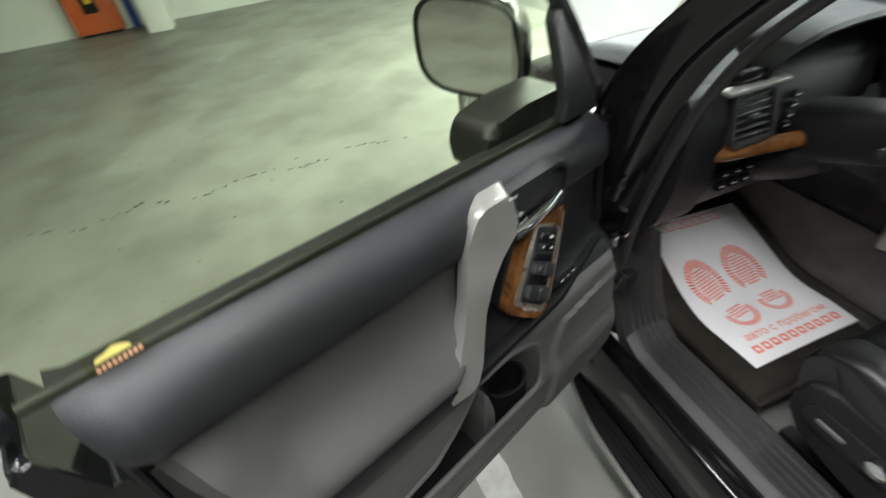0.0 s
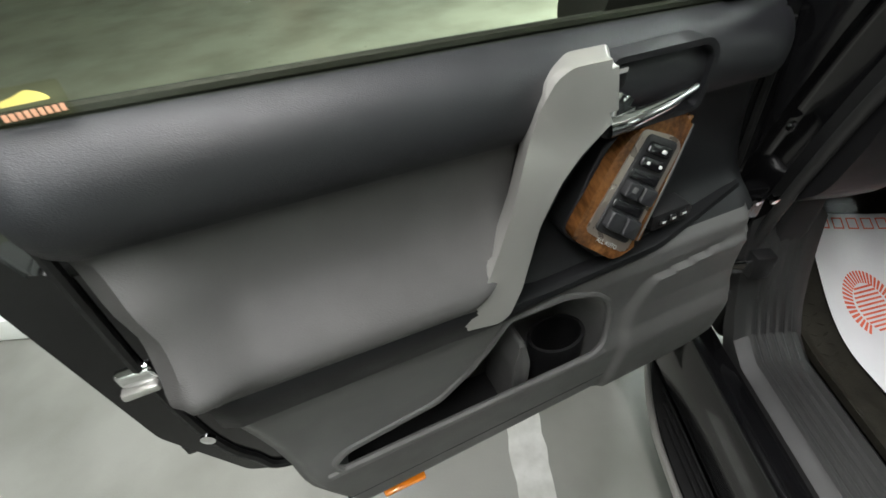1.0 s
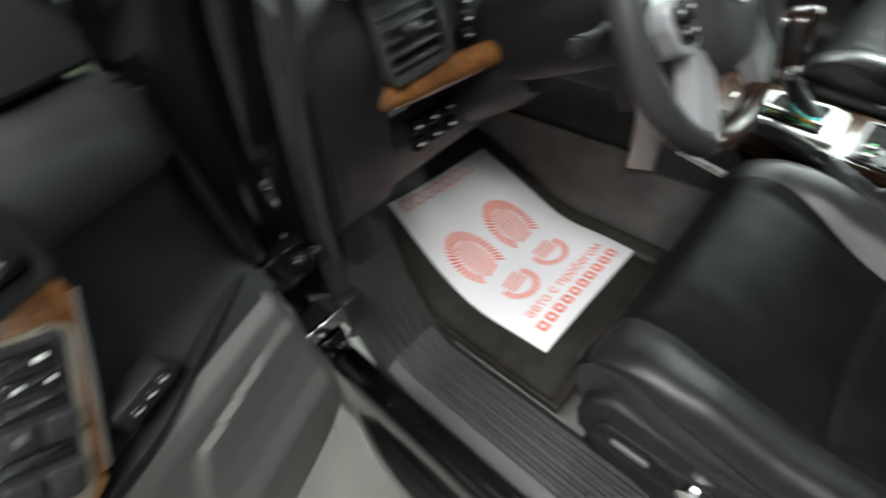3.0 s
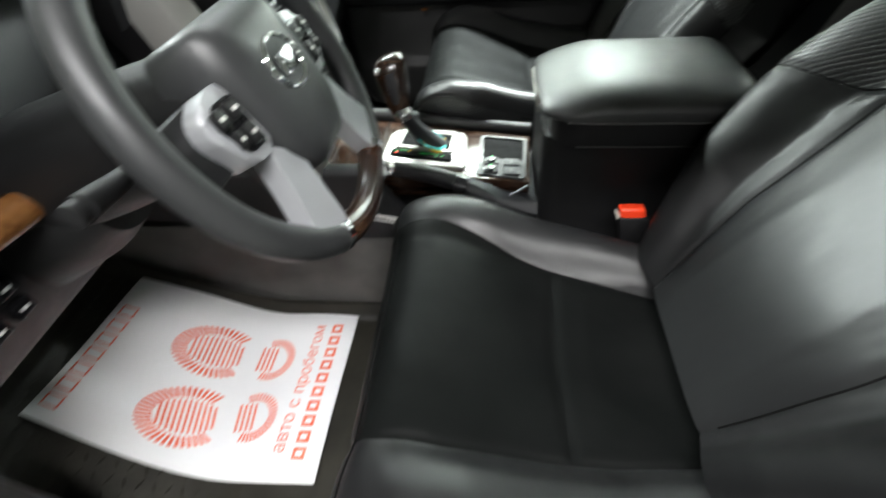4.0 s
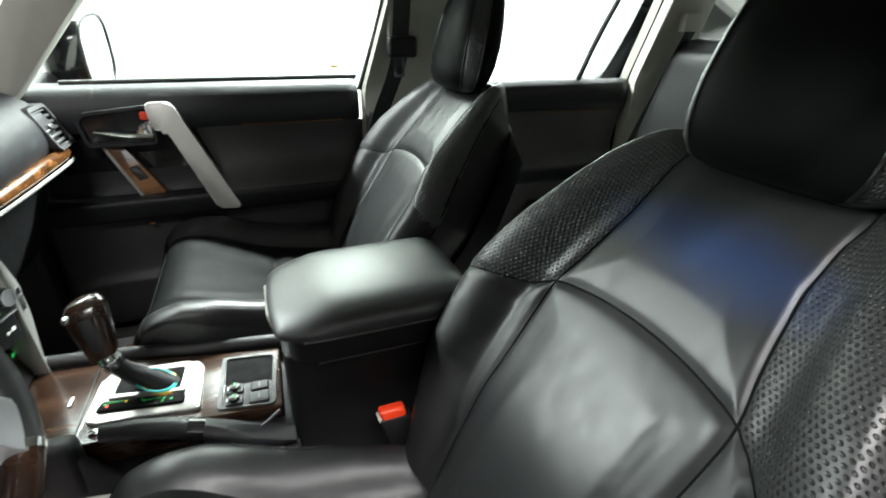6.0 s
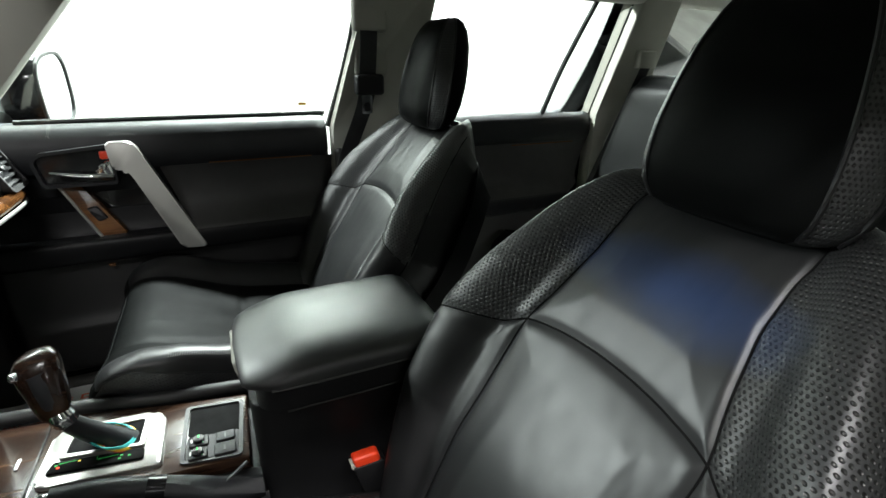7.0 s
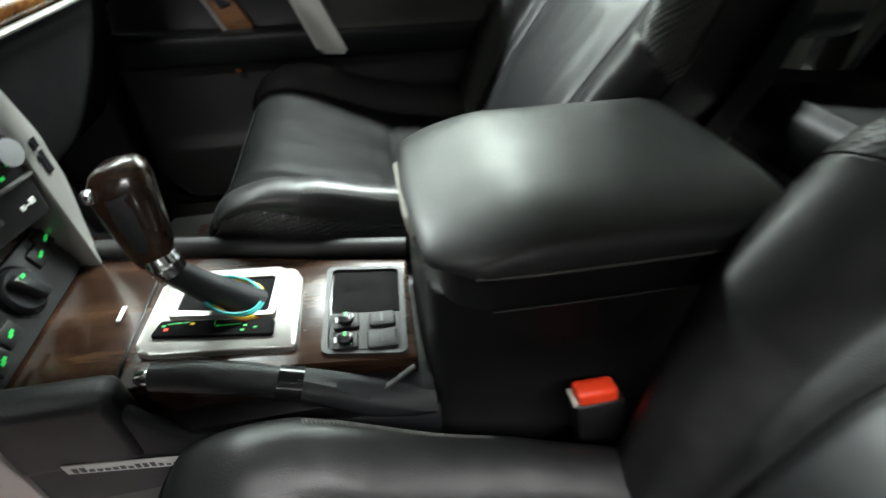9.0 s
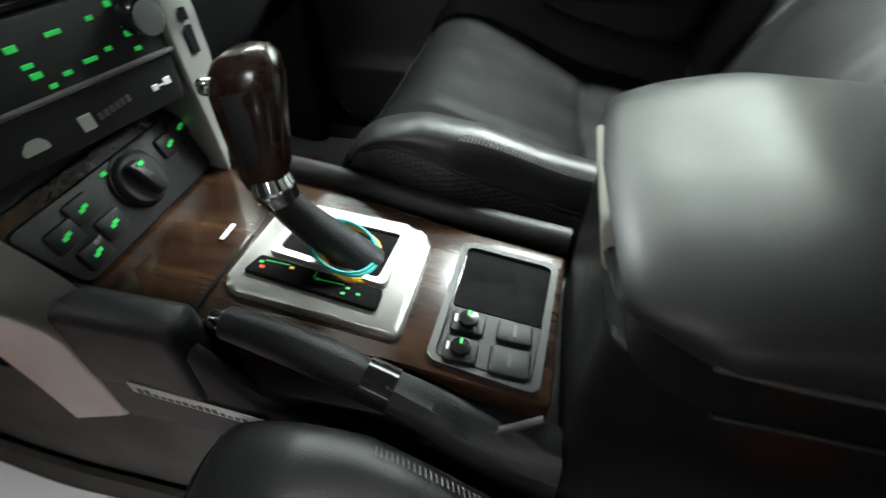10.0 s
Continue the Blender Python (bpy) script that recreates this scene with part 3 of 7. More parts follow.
# bonnet, wing and front wheel
shell("bonnet", grid(lambda u, v: V3((-0.80 + 1.6 * u) * (1 - 0.20 * v * v), 1.42 + 0.78 * v, 1.17 - 0.10 * v - 0.12 * abs(2 * u - 1) ** 4 - 0.10 * v ** 6), 24, 14, (0, 0, -0.05)), BODYBLK, "glossy black bonnet", "body panel")
bm = bmesh.new()


def wing_x(y, z):
    return -0.86 - 0.03 * math.sin(max(0, min(1, (y - 1.05) / 1.7)) * math.pi) + 0.10 * smooth(z, 0.98, 1.10) + 0.20 * smooth(y, 1.62, 2.15)


NW, NH = 34, 16
vs = {}
for i in range(NW + 1):
    for j in range(NH + 1):
        y = 1.09 + 1.10 * i / NW
        arch = 0.80 - (y - 1.80) ** 2 / 0.40 * 1.1 if abs(y - 1.80) < 0.40 else 0.36
        arch = max(arch, 0.36)
        z = arch + (1.10 - arch) * j / NH
        vs[i, j] = bm.verts.new((wing_x(y, z), y, z))
for i in range(NW):
    for j in range(NH):
        bm.faces.new((vs[i, j], vs[i + 1, j], vs[i + 1, j + 1], vs[i, j + 1]))
shell("front_wing", bm, BODYBLK, "glossy black front wing with a wheel arch", "body panel")
wl = thing("front_wheel", (-0.70, 1.80, 0.0), "black tyre on a silver alloy wheel", "wheel")
part("tyre", lathe([(0.22, -0.11), (0.34, -0.12), (0.375, -0.09), (0.38, 0.0), (0.375, 0.09), (0.34, 0.12), (0.22, 0.11)], (-0.70, 1.80, 0.38), (-1, 0, 0), 40), RUBBER, wl)
part("rim", lathe([(0.0, 0.04), (0.06, 0.06), (0.10, 0.05), (0.2, 0.07), (0.235, 0.11), (0.235, -0.1), (0.0, -0.1)], (-0.70, 1.80, 0.38), (-1, 0, 0), 30), SILVER, wl)
for dx, dy in ((1.40, 0.0), (0.0, -2.95), (1.40, -2.95)):
    copy_thing(wl, Matrix.Translation((dx - 0.70, dy + 1.80, 0)))


# ---- doors ----
DH, DU, DV = V3(-0.730, 1.046, 0.0), V3(-0.935, -0.355, 0).normalized(), V3(0.355, -0.935, 0).normalized()
near_map = lambda u, v, z: DH + DU * u + DV * v + V3(0, 0, z)
far_map = lambda u, v, z: V3(0.726 - v, 1.04 - u, z - 0.012)


def band_panel(fm, rows, uf, ur, nu=40, back=-0.03, bulge=None, roll=0.012):
    """A trim panel of a door: rows of (z, v) from its top to its foot, between the edges uf(z) and ur(z)."""
    zs = [r[0] for r in rows]
    vv = [r[1] for r in rows]
    s = [0.0]
    for a, b in zip(rows, rows[1:]):
        s.append(s[-1] + math.hypot(a[0] - b[0], a[1] - b[1]))
    n = max(14, int(s[-1] / 0.008))
    pts = curve_points([(z, v, 0) for z, v in rows], n)
    bm = bmesh.new()
    g = []
    for p in pts:
        z, v = p.x, p.y
        a, b = uf(z), ur(z)
        line = []
        for i in range(nu + 1):
            u = a + (b - a) * i / nu
            e = min(u - a, b - u)
            dv = -roll * (1 - smooth(e, 0, 0.022))
            line.append(bm.verts.new(fm(u, v + dv + (bulge(u, z) if bulge else 0), z)))
        g.append(line)
    for A, B in zip(g, g[1:]):
        for i in range(nu):
            bm.faces.new((A[i], A[i + 1], B[i + 1], B[i]))
    rim = [e for e in bm.edges if e.is_boundary]
    d = fm(0, back, 0) - fm(0, 0, 0)
    for q in bmesh.ops.extrude_edge_only(bm, edges=rim)["geom"]:
        if isinstance(q, bmesh.types.BMVert):
            q.co += d
    return bm


GRIP_FAR = [(0.439, 1.335), (0.447, 1.274), (0.458, 1.270), (0.474, 1.268), (0.484, 1.254), (0.566, 1.063), (0.626, 1.058), (0.505, 1.322), (0.490, 1.336)]


def swept(fn, us, cross):
    """A trim bar along u: fn(u, v, z), with cross(u) its section as (v, z) pairs."""
    return loft([[fn(u, v, z) for v, z in cross(u)] for u in us])


def near_trim(raw, dr):
    """The open driver door's trim: u from the hinge, v out of the door's face, z up."""
    sh = lambda u, z: lerp(z, (0.73, 0.90, 1.00, 1.10, 1.25, 1.352), (-0.07 * (u - 0.37), -0.01 * (u - 0.6), 0.0, 0.03 * (u - 0.70), 0.030 * (u - 0.75), 0.046 * (u - 0.74)))
    fm = lambda u, v, z: raw(u, v, z + sh(u, z))
    front = lambda z: lerp(z, (0.722, 0.735, 0.78, 0.92, 1.06, 1.2, 1.34), (0.36, 0.25, 0.155, 0.150, 0.150, 0.14, 0.13))
    rear = lambda z: lerp(z, (0.71, 0.76, 0.844, 1.05, 1.11, 1.172, 1.26, 1.35), (0.84, 0.872, 0.905, 0.953, 0.964, 0.975, 1.014, 1.032))
    part("upper_pad", band_panel(fm, [(1.352, -0.050), (1.351, -0.030), (1.340, -0.004), (1.320, 0.014), (1.295, 0.022), (1.272, 0.022), (1.254, 0.014)], front, rear, 46), SOFTPAD, dr, "soft black upper door pad")
    part("belt_strip", tube([fm(0.16, -0.046, 1.354), fm(0.6, -0.046, 1.355), fm(1.055, -0.046, 1.355)], 0.007, 30, 8), RUBBER, dr, "black rubber window strip")
    part("inner_panel", band_panel(fm, [(1.256, 0.010), (1.24, 0.000), (1.18, 0.000), (1.12, 0.012), (1.088, 0.030), (1.068, 0.050), (1.050, 0.066)], lambda z: 0.14, lambda z: 0.62, 30), BANDSKIN, dr, "black plastic panel round the switches")
    lip = lambda u, z: 0.040 * smooth(u, rear(z) - 0.10, rear(z) - 0.015) * smooth(z, 1.10, 1.13) * (1 - smooth(z, 1.19, 1.255))
    part("insert", band_panel(fm, [(1.257, 0.012), (1.240, 0.004), (1.205, 0.008), (1.170, 0.024), (1.145, 0.050), (1.128, 0.074), (1.116, 0.090), (1.104, 0.096), (1.092, 0.092)], lambda z: lerp(z, (1.10, 1.13, 1.16, 1.26), (0.625, 0.580, 0.550, 0.515)), rear, 44, -0.03, lip, 0.018), GREYCLOTH, dr, "grey padded insert")
    zt = lambda u: lerp(u, (0.16, 0.35, 0.54, 0.60, 0.655, 0.96), (1.078, 1.062, 1.060, 1.070, 1.102, 1.104))
    zb = lambda u: lerp(u, (0.16, 0.25, 0.37, 0.61, 0.68, 0.96), (1.064, 1.058, 1.042, 1.040, 1.050, 1.044))
    vo = lambda u: lerp(u, (0.16, 0.35, 0.55, 0.66, 0.93, 0.965), (0.035, 0.078, 0.084, 0.096, 0.096, 0.080))
    part("armrest_band", swept(lambda u, v, z: raw(u, v, z + 0.022 * max(0, u - 0.70)), [0.16 + 0.0202 * i for i in range(40)], lambda u: [(vo(u) - 0.05, zt(u) - 0.006), (vo(u) - 0.012, zt(u)), (vo(u) - 0.003, zt(u) - 0.003), (vo(u), zt(u) - 0.010), (vo(u) - 0.001, zb(u) + 0.006), (vo(u) - 0.006, zb(u)), (vo(u) - 0.05, zb(u) + 0.002)]), BANDSKIN, dr, "soft black armrest band")
    # lower panel with an open map pocket
    pocket = rounded([(0.858, 0.872), (0.440, 0.872), (0.416, 0.890), (0.410, 0.935), (0.422, 0.978), (0.452, 1.012), (0.500, 1.030), (0.596, 1.030), (0.620, 0.985), (0.655, 0.945), (0.705, 0.915), (0.845, 0.898), (0.866, 0.888)], 0.014, 4)

    def inside(u, z):
        hit = False
        for (u0, z0), (u1, z1) in zip(pocket, pocket[1:] + pocket[:1]):
            if (z0 > z) != (z1 > z) and u < u0 + (z - z0) / (z1 - z0) * (u1 - u0):
                hit = not hit
        return hit
    rows = [(1.062, 0.062), (1.045, 0.076), (1.02, 0.079), (0.98, 0.076), (0.94, 0.076), (0.90, 0.082), (0.882, 0.090), (0.868, 0.094), (0.85, 0.094), (0.80, 0.090), (0.76, 0.085), (0.738, 0.076), (0.726, 0.050)]
    face = lambda z: lerp(-z, [-r[0] for r in rows], [r[1] for r in rows])
    step = lambda u, z: 0.010 * (1 - smooth(u - lerp(z, (0.76, 0.93, 0.99, 1.01), (0.405, 0.383, 0.352, 0.22)), -0.012, 0.006)) * (1 - smooth(z, 1.00, 1.02))
    bm = bmesh.new()
    nu, nz, vs = 170, 66, {}
    for j in range(nz + 1):
        z = 1.062 - (1.062 - 0.726) * j / nz
        a, b = front(z), rear(z)
        for i in range(nu + 1):
            u = a + (b - a) * i / nu
            e = min(u - a, b - u)
            vs[i, j] = (u, z, bm.verts.new(fm(u, face(z) + step(u, z) - 0.016 * (1 - smooth(e, 0, 0.024)), z)))
    for j in range(nz):
        for i in range(nu):
            q = [vs[i, j], vs[i + 1, j], vs[i + 1, j + 1], vs[i, j + 1]]
            if not inside(sum(p[0] for p in q) / 4, sum(p[1] for p in q) / 4):
                bm.faces.new([p[2] for p in q])
    bmesh.ops.delete(bm, geom=[v for v in bm.verts if not v.link_faces], context="VERTS")
    part("lower_panel", bm, GREYPL, dr, "grey lower door panel with a map pocket")
    loop = [fm(u, face(z) - 0.002, z) for u, z in pocket]
    part("pocket_lip", tube(loop + loop[:1], 0.0062, 220, 8), GREYPL, dr)
    top = lambda u: lerp(u, (0.412, 0.425, 0.46, 0.50, 0.596, 0.62, 0.655, 0.705, 0.862), (0.94, 0.98, 1.014, 1.030, 1.030, 0.985, 0.945, 0.915, 0.896))

    def wall(a, b):
        u = 0.408 + 0.46 * a
        zz = top(u) - (top(u) - 0.79) * b
        d = (top(u) - zz)
        k = smooth(d, 0.0, 0.085) * smooth(u, 0.405, 0.455) * (1 - smooth(u, 0.845, 0.868))
        return fm(u, face(top(u)) - 0.003 - 0.085 * k, zz)
    part("pocket_back", grid(wall, 60, 30), GREYPL, dr, "grey back wall of the map pocket")
    # black instead of the panel's grey: the pocket's deep shade as colour
    part("pocket_floor", grid(lambda a, b: fm(0.405 + 0.465 * a, -0.04 + 0.13 * b, 0.793), 12, 4), BLACKPL, dr, "map pocket bottom, coloured dark for its shade")
    blade = [(0.560, 0.80), (0.590, 0.80), (0.578, 0.900), (0.562, 0.938), (0.552, 0.938), (0.550, 0.90)]
    part("pocket_rib", prism(rounded(blade, 0.006, 3), 0.0, 0.084, 0.006, 3, lambda a, b, c: fm(a, c - 0.25 * max(0, b - 0.86), b)), GREYPL, dr, "grey divider blade")
    part("cup_collar", ring_plate([(0.480 + 0.050 * math.cos(k), 0.040 + 0.036 * math.sin(k)) for k in (6.2832 * i / 28 for i in range(28))], [(0.480 + 0.044 * math.cos(k), 0.040 + 0.031 * math.sin(k)) for k in (6.2832 * i / 28 for i in range(28))], 0.80, 0.892, lambda a, b, c: fm(a, b, c)), BLACKPL, dr)
    # pull handle
    grip_out = [(0.446, 1.327), (0.444, 1.266), (0.460, 1.256), (0.492, 1.236), (0.520, 1.210), (0.550, 1.168), (0.580, 1.100), (0.604, 1.066), (0.618, 1.060), (0.668, 1.070), (0.648, 1.088), (0.618, 1.130), (0.588, 1.188), (0.557, 1.255), (0.538, 1.293), (0.520, 1.320), (0.502, 1.329)]
    gv = lambda b: lerp(b, (1.05, 1.08, 1.12, 1.18, 1.25, 1.34), (0.080, 0.076, 0.062, 0.048, 0.032, 0.014))
    part("grip", prism(rounded(grip_out, 0.008, 4), -0.020, 0.020, 0.0135, 5, lambda a, b, c: raw(a + 0.9 * min(0, c), c + gv(b) - 0.010 * smooth(a, 0.50, 0.56) * smooth(b, 1.20, 1.30), b)), SILVER, dr, "silver painted pull handle")
    # inner release
    part("release_bowl", prism(rounded([(0.302, 1.236), (0.440, 1.234), (0.440, 1.316), (0.310, 1.312), (0.296, 1.297)], 0.010, 4), -0.03, -0.012, 0.0, 1, lambda a, b, c: raw(a, 0.0205 + c, b)), GLOSSBLK, dr)
    part("release_frame", ring_plate(rounded([(0.296, 1.229), (0.446, 1.227), (0.446, 1.323), (0.306, 1.320), (0.287, 1.299)], 0.012, 4), rounded([(0.302, 1.236), (0.440, 1.234), (0.440, 1.316), (0.310, 1.312), (0.296, 1.297)], 0.010, 4), -0.03, 0.029, lambda a, b, c: raw(a, c, b)), SOFTPAD, dr)
    part("release_lever", joined(tube([raw(0.444, 0.034, 1.248), raw(0.415, 0.040, 1.252), raw(0.365, 0.040, 1.259), raw(0.322, 0.036, 1.267)], 0.0095, 22, 14, 1.0, (0, 0, 1), [1.5, 1.2, 0.9, 0.6]), prism(rounded([(0.446, 1.246), (0.408, 1.250), (0.414, 1.272), (0.428, 1.286), (0.446, 1.288)], 0.006, 3), 0.010, 0.040, 0.009, 4, lambda a, b, c: raw(a, c, b))), CHROME, dr, "chrome release lever")
    part("lock_tab", rbox((0.418, 0.010, 1.284), (0.434, 0.024, 1.312), 0.004, 2, raw), BLACKPL, dr, "black lock tab")
    part("lock_mark", rbox((0.420, 0.024, 1.303), (0.432, 0.0248, 1.308), 0.0, 1, raw), WHITEMARK, dr)
    # wood switch plate
    tilt = lambda b: (1.22 - b) * 0.36 + 0.014
    on = lambda a, b, c: raw(a, c + tilt(b), b)
    pl = part("switch_plate", prism(rounded([(0.296, 1.214), (0.303, 1.226), (0.318, 1.231), (0.372, 1.228), (0.400, 1.217), (0.424, 1.200), (0.492, 1.128), (0.494, 1.118), (0.440, 1.074), (0.425, 1.073), (0.396, 1.080)], 0.012, 4), -0.004, 0.014, 0.007, 4, on), AMBER, dr, "glossy amber wood switch plate")
    part("bed_plinth", prism(rounded([(0.290, 1.219), (0.395, 1.072), (0.445, 1.064), (0.500, 1.118), (0.420, 1.214)], 0.012, 3), -0.075, -0.003, 0.004, 2, on), BANDSKIN, pl)
    part("plate_edge", tube([on(0.300, 1.209, 0.010), on(0.345, 1.148, 0.0105), on(0.396, 1.084, 0.010)], 0.0042, 14, 8), GREYPL, pl, "grey front edge of the plate")
    part("silver_surround", prism(rounded([(0.378, 1.224), (0.330, 1.203), (0.320, 1.190), (0.414, 1.081), (0.424, 1.079), (0.474, 1.124), (0.472, 1.131)], 0.008, 4), 0.010, 0.0158, 0.002, 2, on), BRONZE, pl, "satin bronze switch surround")
    part("switch_bed", prism(rounded([(0.372, 1.218), (0.327, 1.195), (0.416, 1.089), (0.464, 1.125)], 0.007, 3), 0.012, 0.0185, 0.0015, 1, on), BLACKPL, pl)

    def on_plate(s, w):
        a = Vector((0.327, 1.195)).lerp(Vector((0.416, 1.089)), s)
        b = Vector((0.372, 1.218)).lerp(Vector((0.464, 1.125)), s)
        return tuple(a.lerp(b, w))

    def key(s0, s1, w0, w1, h, mt, nm, parent=pl, hollow=0.0):
        q = [on_plate(s0, w0), on_plate(s0, w1), on_plate(s1, w1), on_plate(s1, w0)]
        return part(nm, prism(rounded(q, 0.0035, 3), 0.016, 0.0188 + h, 0.0024, 3, on), mt, parent)
    k = key(0.055, 0.165, 0.16, 0.88, 0.004, GLOSSBLK, "lock_switch")
    key(0.085, 0.135, 0.30, 0.50, 0.0046, WHITEMARK, "switch_mark", k)
    k = key(0.195, 0.30, 0.16, 0.88, 0.004, GLOSSBLK, "window_lock_switch")
    for w in (0.22, 0.62):
        key(0.225, 0.27, w, w + 0.14, 0.0046, WHITEMARK, "switch_mark", k)
    key(0.335, 0.435, 0.06, 0.94, 0.0012, GLOSSBLK, "slot")
    key(0.645, 0.745, 0.06, 0.94, 0.0012, GLOSSBLK, "slot")
    for w in (0.06, 0.53):
        key(0.445, 0.600, w, w + 0.41, 0.010, SOFTPAD, "window_switch")
        key(0.755, 0.93, w, w + 0.41, 0.010, SOFTPAD, "window_switch")
    key(0.475, 0.545, 0.66, 0.84, 0.0108, PRINTGREY, "switch_mark")
    ax = (Vector((0.464, 1.125)) - Vector((0.416, 1.089))).normalized()
    part("lettering", letters("ALL AUTO", 0.0085, lambda a, b, c: (lambda p: on(p.x, p.y, 0.0168))(Vector((0.447, 1.100)) - ax * a * 0.9 + Vector((-ax.y, ax.x)) * b)), WHITEMARK, pl)
    part("memory_panel", prism(rounded([(0.366, 1.107), (0.300, 1.108), (0.294, 1.092), (0.300, 1.082), (0.362, 1.078)], 0.005, 3), -0.030, 0.0, 0.003, 2, lambda a, b, c: raw(a, c + 0.066, b)), BLACKPL, dr)
    for u, z in ((0.346, 1.092), (0.329, 1.094), (0.312, 1.096)):
        bt = part("memory_button", rbox((u - 0.006, 0.062, z - 0.006), (u + 0.006, 0.069, z + 0.006), 0.002, 1, raw), GLOSSBLK, dr)
        part("button_mark", rbox((u - 0.003, 0.0688, z - 0.001), (u + 0.003, 0.0696, z + 0.002), 0.0, 1, raw), WHITEMARK, bt)
    # latch at the door's end, reflector at its foot
    part("latch", rbox((1.006, -0.05, 1.062), (1.050, -0.004, 1.092), 0.008, 3, raw), CHROME, dr, "steel latch")
    part("latch_lip", rbox((1.010, -0.012, 1.054), (1.052, 0.004, 1.066), 0.004, 2, raw), SILVER, dr)
    part("door_bolt", lathe([(0.0, 0.0), (0.010, 0.0), (0.010, 0.005), (0.0, 0.007)], raw(1.002, 0.012, 0.945), raw(0.3, 1, 0) - raw(0, 0, 0), 10), CHROME, dr)
    part("striker_hole", rbox((1.035, -0.09, 0.86), (1.062, -0.03, 0.93), 0.004, 2, raw), BLACKPL, dr)
    part("reflector", rbox((0.745, 0.050, 0.688), (0.820, 0.080, 0.700), 0.004, 2, raw), REFLECTOR, dr, "amber warning reflector")


def far_trim(fm, dr):
    """The closed passenger door's trim."""
    raw = fm
    front = lambda z: lerp(z, (0.70, 0.74, 0.80, 0.95, 1.1, 1.30, 1.38), (0.30, 0.20, 0.165, 0.145, 0.145, 0.15, 0.19))
    rear = lambda z: lerp(z, (0.70, 0.84, 1.05, 1.12, 1.26, 1.37), (0.88, 0.905, 0.955, 0.972, 1.0, 1.0))
    # trim
    part("upper_pad", band_panel(fm, [(1.376, -0.045), (1.374, -0.025), (1.362, -0.004), (1.336, 0.012), (1.305, 0.017), (1.280, 0.014), (1.264, 0.008)], front, lambda z: 0.985, 46), SOFTPAD, dr, "soft black upper door pad")
    part("belt_strip", tube([fm(0.26, -0.042, 1.379), fm(0.6, -0.042, 1.380), fm(0.99, -0.042, 1.381)], 0.007, 30, 8), RUBBER, dr, "black rubber window strip")
    part("inner_panel", band_panel(fm, [(1.264, 0.000), (1.24, -0.012), (1.18, -0.014), (1.12, -0.004), (1.085, 0.016), (1.065, 0.040), (1.050, 0.062)], front, lambda z: 0.62, 30), BANDSKIN, dr, "black plastic panel round the switches")
    part("insert", band_panel(fm, [(1.264, 0.010), (1.235, 0.003), (1.195, 0.001), (1.160, 0.010), (1.135, 0.032), (1.120, 0.056), (1.110, 0.074), (1.10, 0.082)], lambda z: lerp(z, (1.10, 1.28), (0.59, 0.535)), rear, 40), GREYCLOTH, dr, "grey padded insert")
    part("armrest_band", band_panel(fm, [(1.105, 0.055), (1.106, 0.074), (1.098, 0.084), (1.07, 0.083), (1.048, 0.076), (1.043, 0.05)], lambda z: 0.16, rear, 44), BANDSKIN, dr, "soft black armrest band")

    # same grey panel as the driver door's, coloured darker for the far side's shade
    part("lower_panel", band_panel(fm, [(1.045, 0.050), (1.02, 0.047), (0.98, 0.047), (0.94, 0.049), (0.90, 0.054), (0.88, 0.062), (0.868, 0.067), (0.85, 0.066), (0.80, 0.060), (0.76, 0.054), (0.735, 0.045), (0.722, 0.02)], front, rear, 110, -0.05, None), SILLPL, dr, "grey lower door panel with a map pocket")
    # pull handle
    gv = lambda a, b: lerp(b, (1.04, 1.12, 1.25, 1.34), (0.074, 0.068, 0.034, 0.016))
    part("grip", prism(rounded(GRIP_FAR, 0.010, 4), -0.006, 0.020, 0.0055, 3, lambda a, b, c: raw(a, c + gv(a, b), b)), SILVER, dr, "silver painted pull handle")
    # inner release
    part("release_bowl", prism(rounded([(0.300, 1.240), (0.446, 1.238), (0.446, 1.324), (0.306, 1.310), (0.292, 1.297)], 0.010, 4), -0.03, 0.0, 0.0, 1, lambda a, b, c: raw(a, 0.0205 + c, b)), GLOSSBLK, dr)
    part("release_frame", ring_plate(rounded([(0.296, 1.233), (0.450, 1.231), (0.450, 1.331), (0.303, 1.317), (0.284, 1.299)], 0.012, 4), rounded([(0.303, 1.240), (0.446, 1.238), (0.446, 1.323), (0.307, 1.310), (0.292, 1.297)], 0.010, 4), -0.03, 0.031, lambda a, b, c: raw(a, c, b)), SOFTPAD, dr)
    part("release_lever", joined(tube([raw(0.440, 0.026, 1.251), raw(0.41, 0.034, 1.255), raw(0.365, 0.036, 1.262), raw(0.318, 0.032, 1.270)], 0.008, 18, 10, 0.8, (0, 0, 1), [1.4, 1.2, 0.9, 0.6]), prism(rounded([(0.447, 1.250), (0.405, 1.252), (0.412, 1.275), (0.430, 1.290), (0.447, 1.292)], 0.006, 3), 0.014, 0.034, 0.006, 3, lambda a, b, c: raw(a, c, b))), CHROME, dr, "chrome release lever")
    part("lock_tab", rbox((0.422, 0.012, 1.294), (0.440, 0.026, 1.314), 0.004, 2, raw), RED, dr, "red lock tab")
    # wood switch plate
    tilt = lambda a, b: 0.002 + (1.22 - b) * 0.24
    PLATE = [(0.318, 1.246), (0.352, 1.250), (0.445, 1.105), (0.432, 1.090), (0.398, 1.084)]
    pl = part("switch_plate", prism(rounded(PLATE, 0.010, 4), -0.012, 0.012, 0.005, 3, lambda a, b, c: raw(a, c + tilt(a, b), b)), AMBER, dr, "glossy amber wood switch plate")
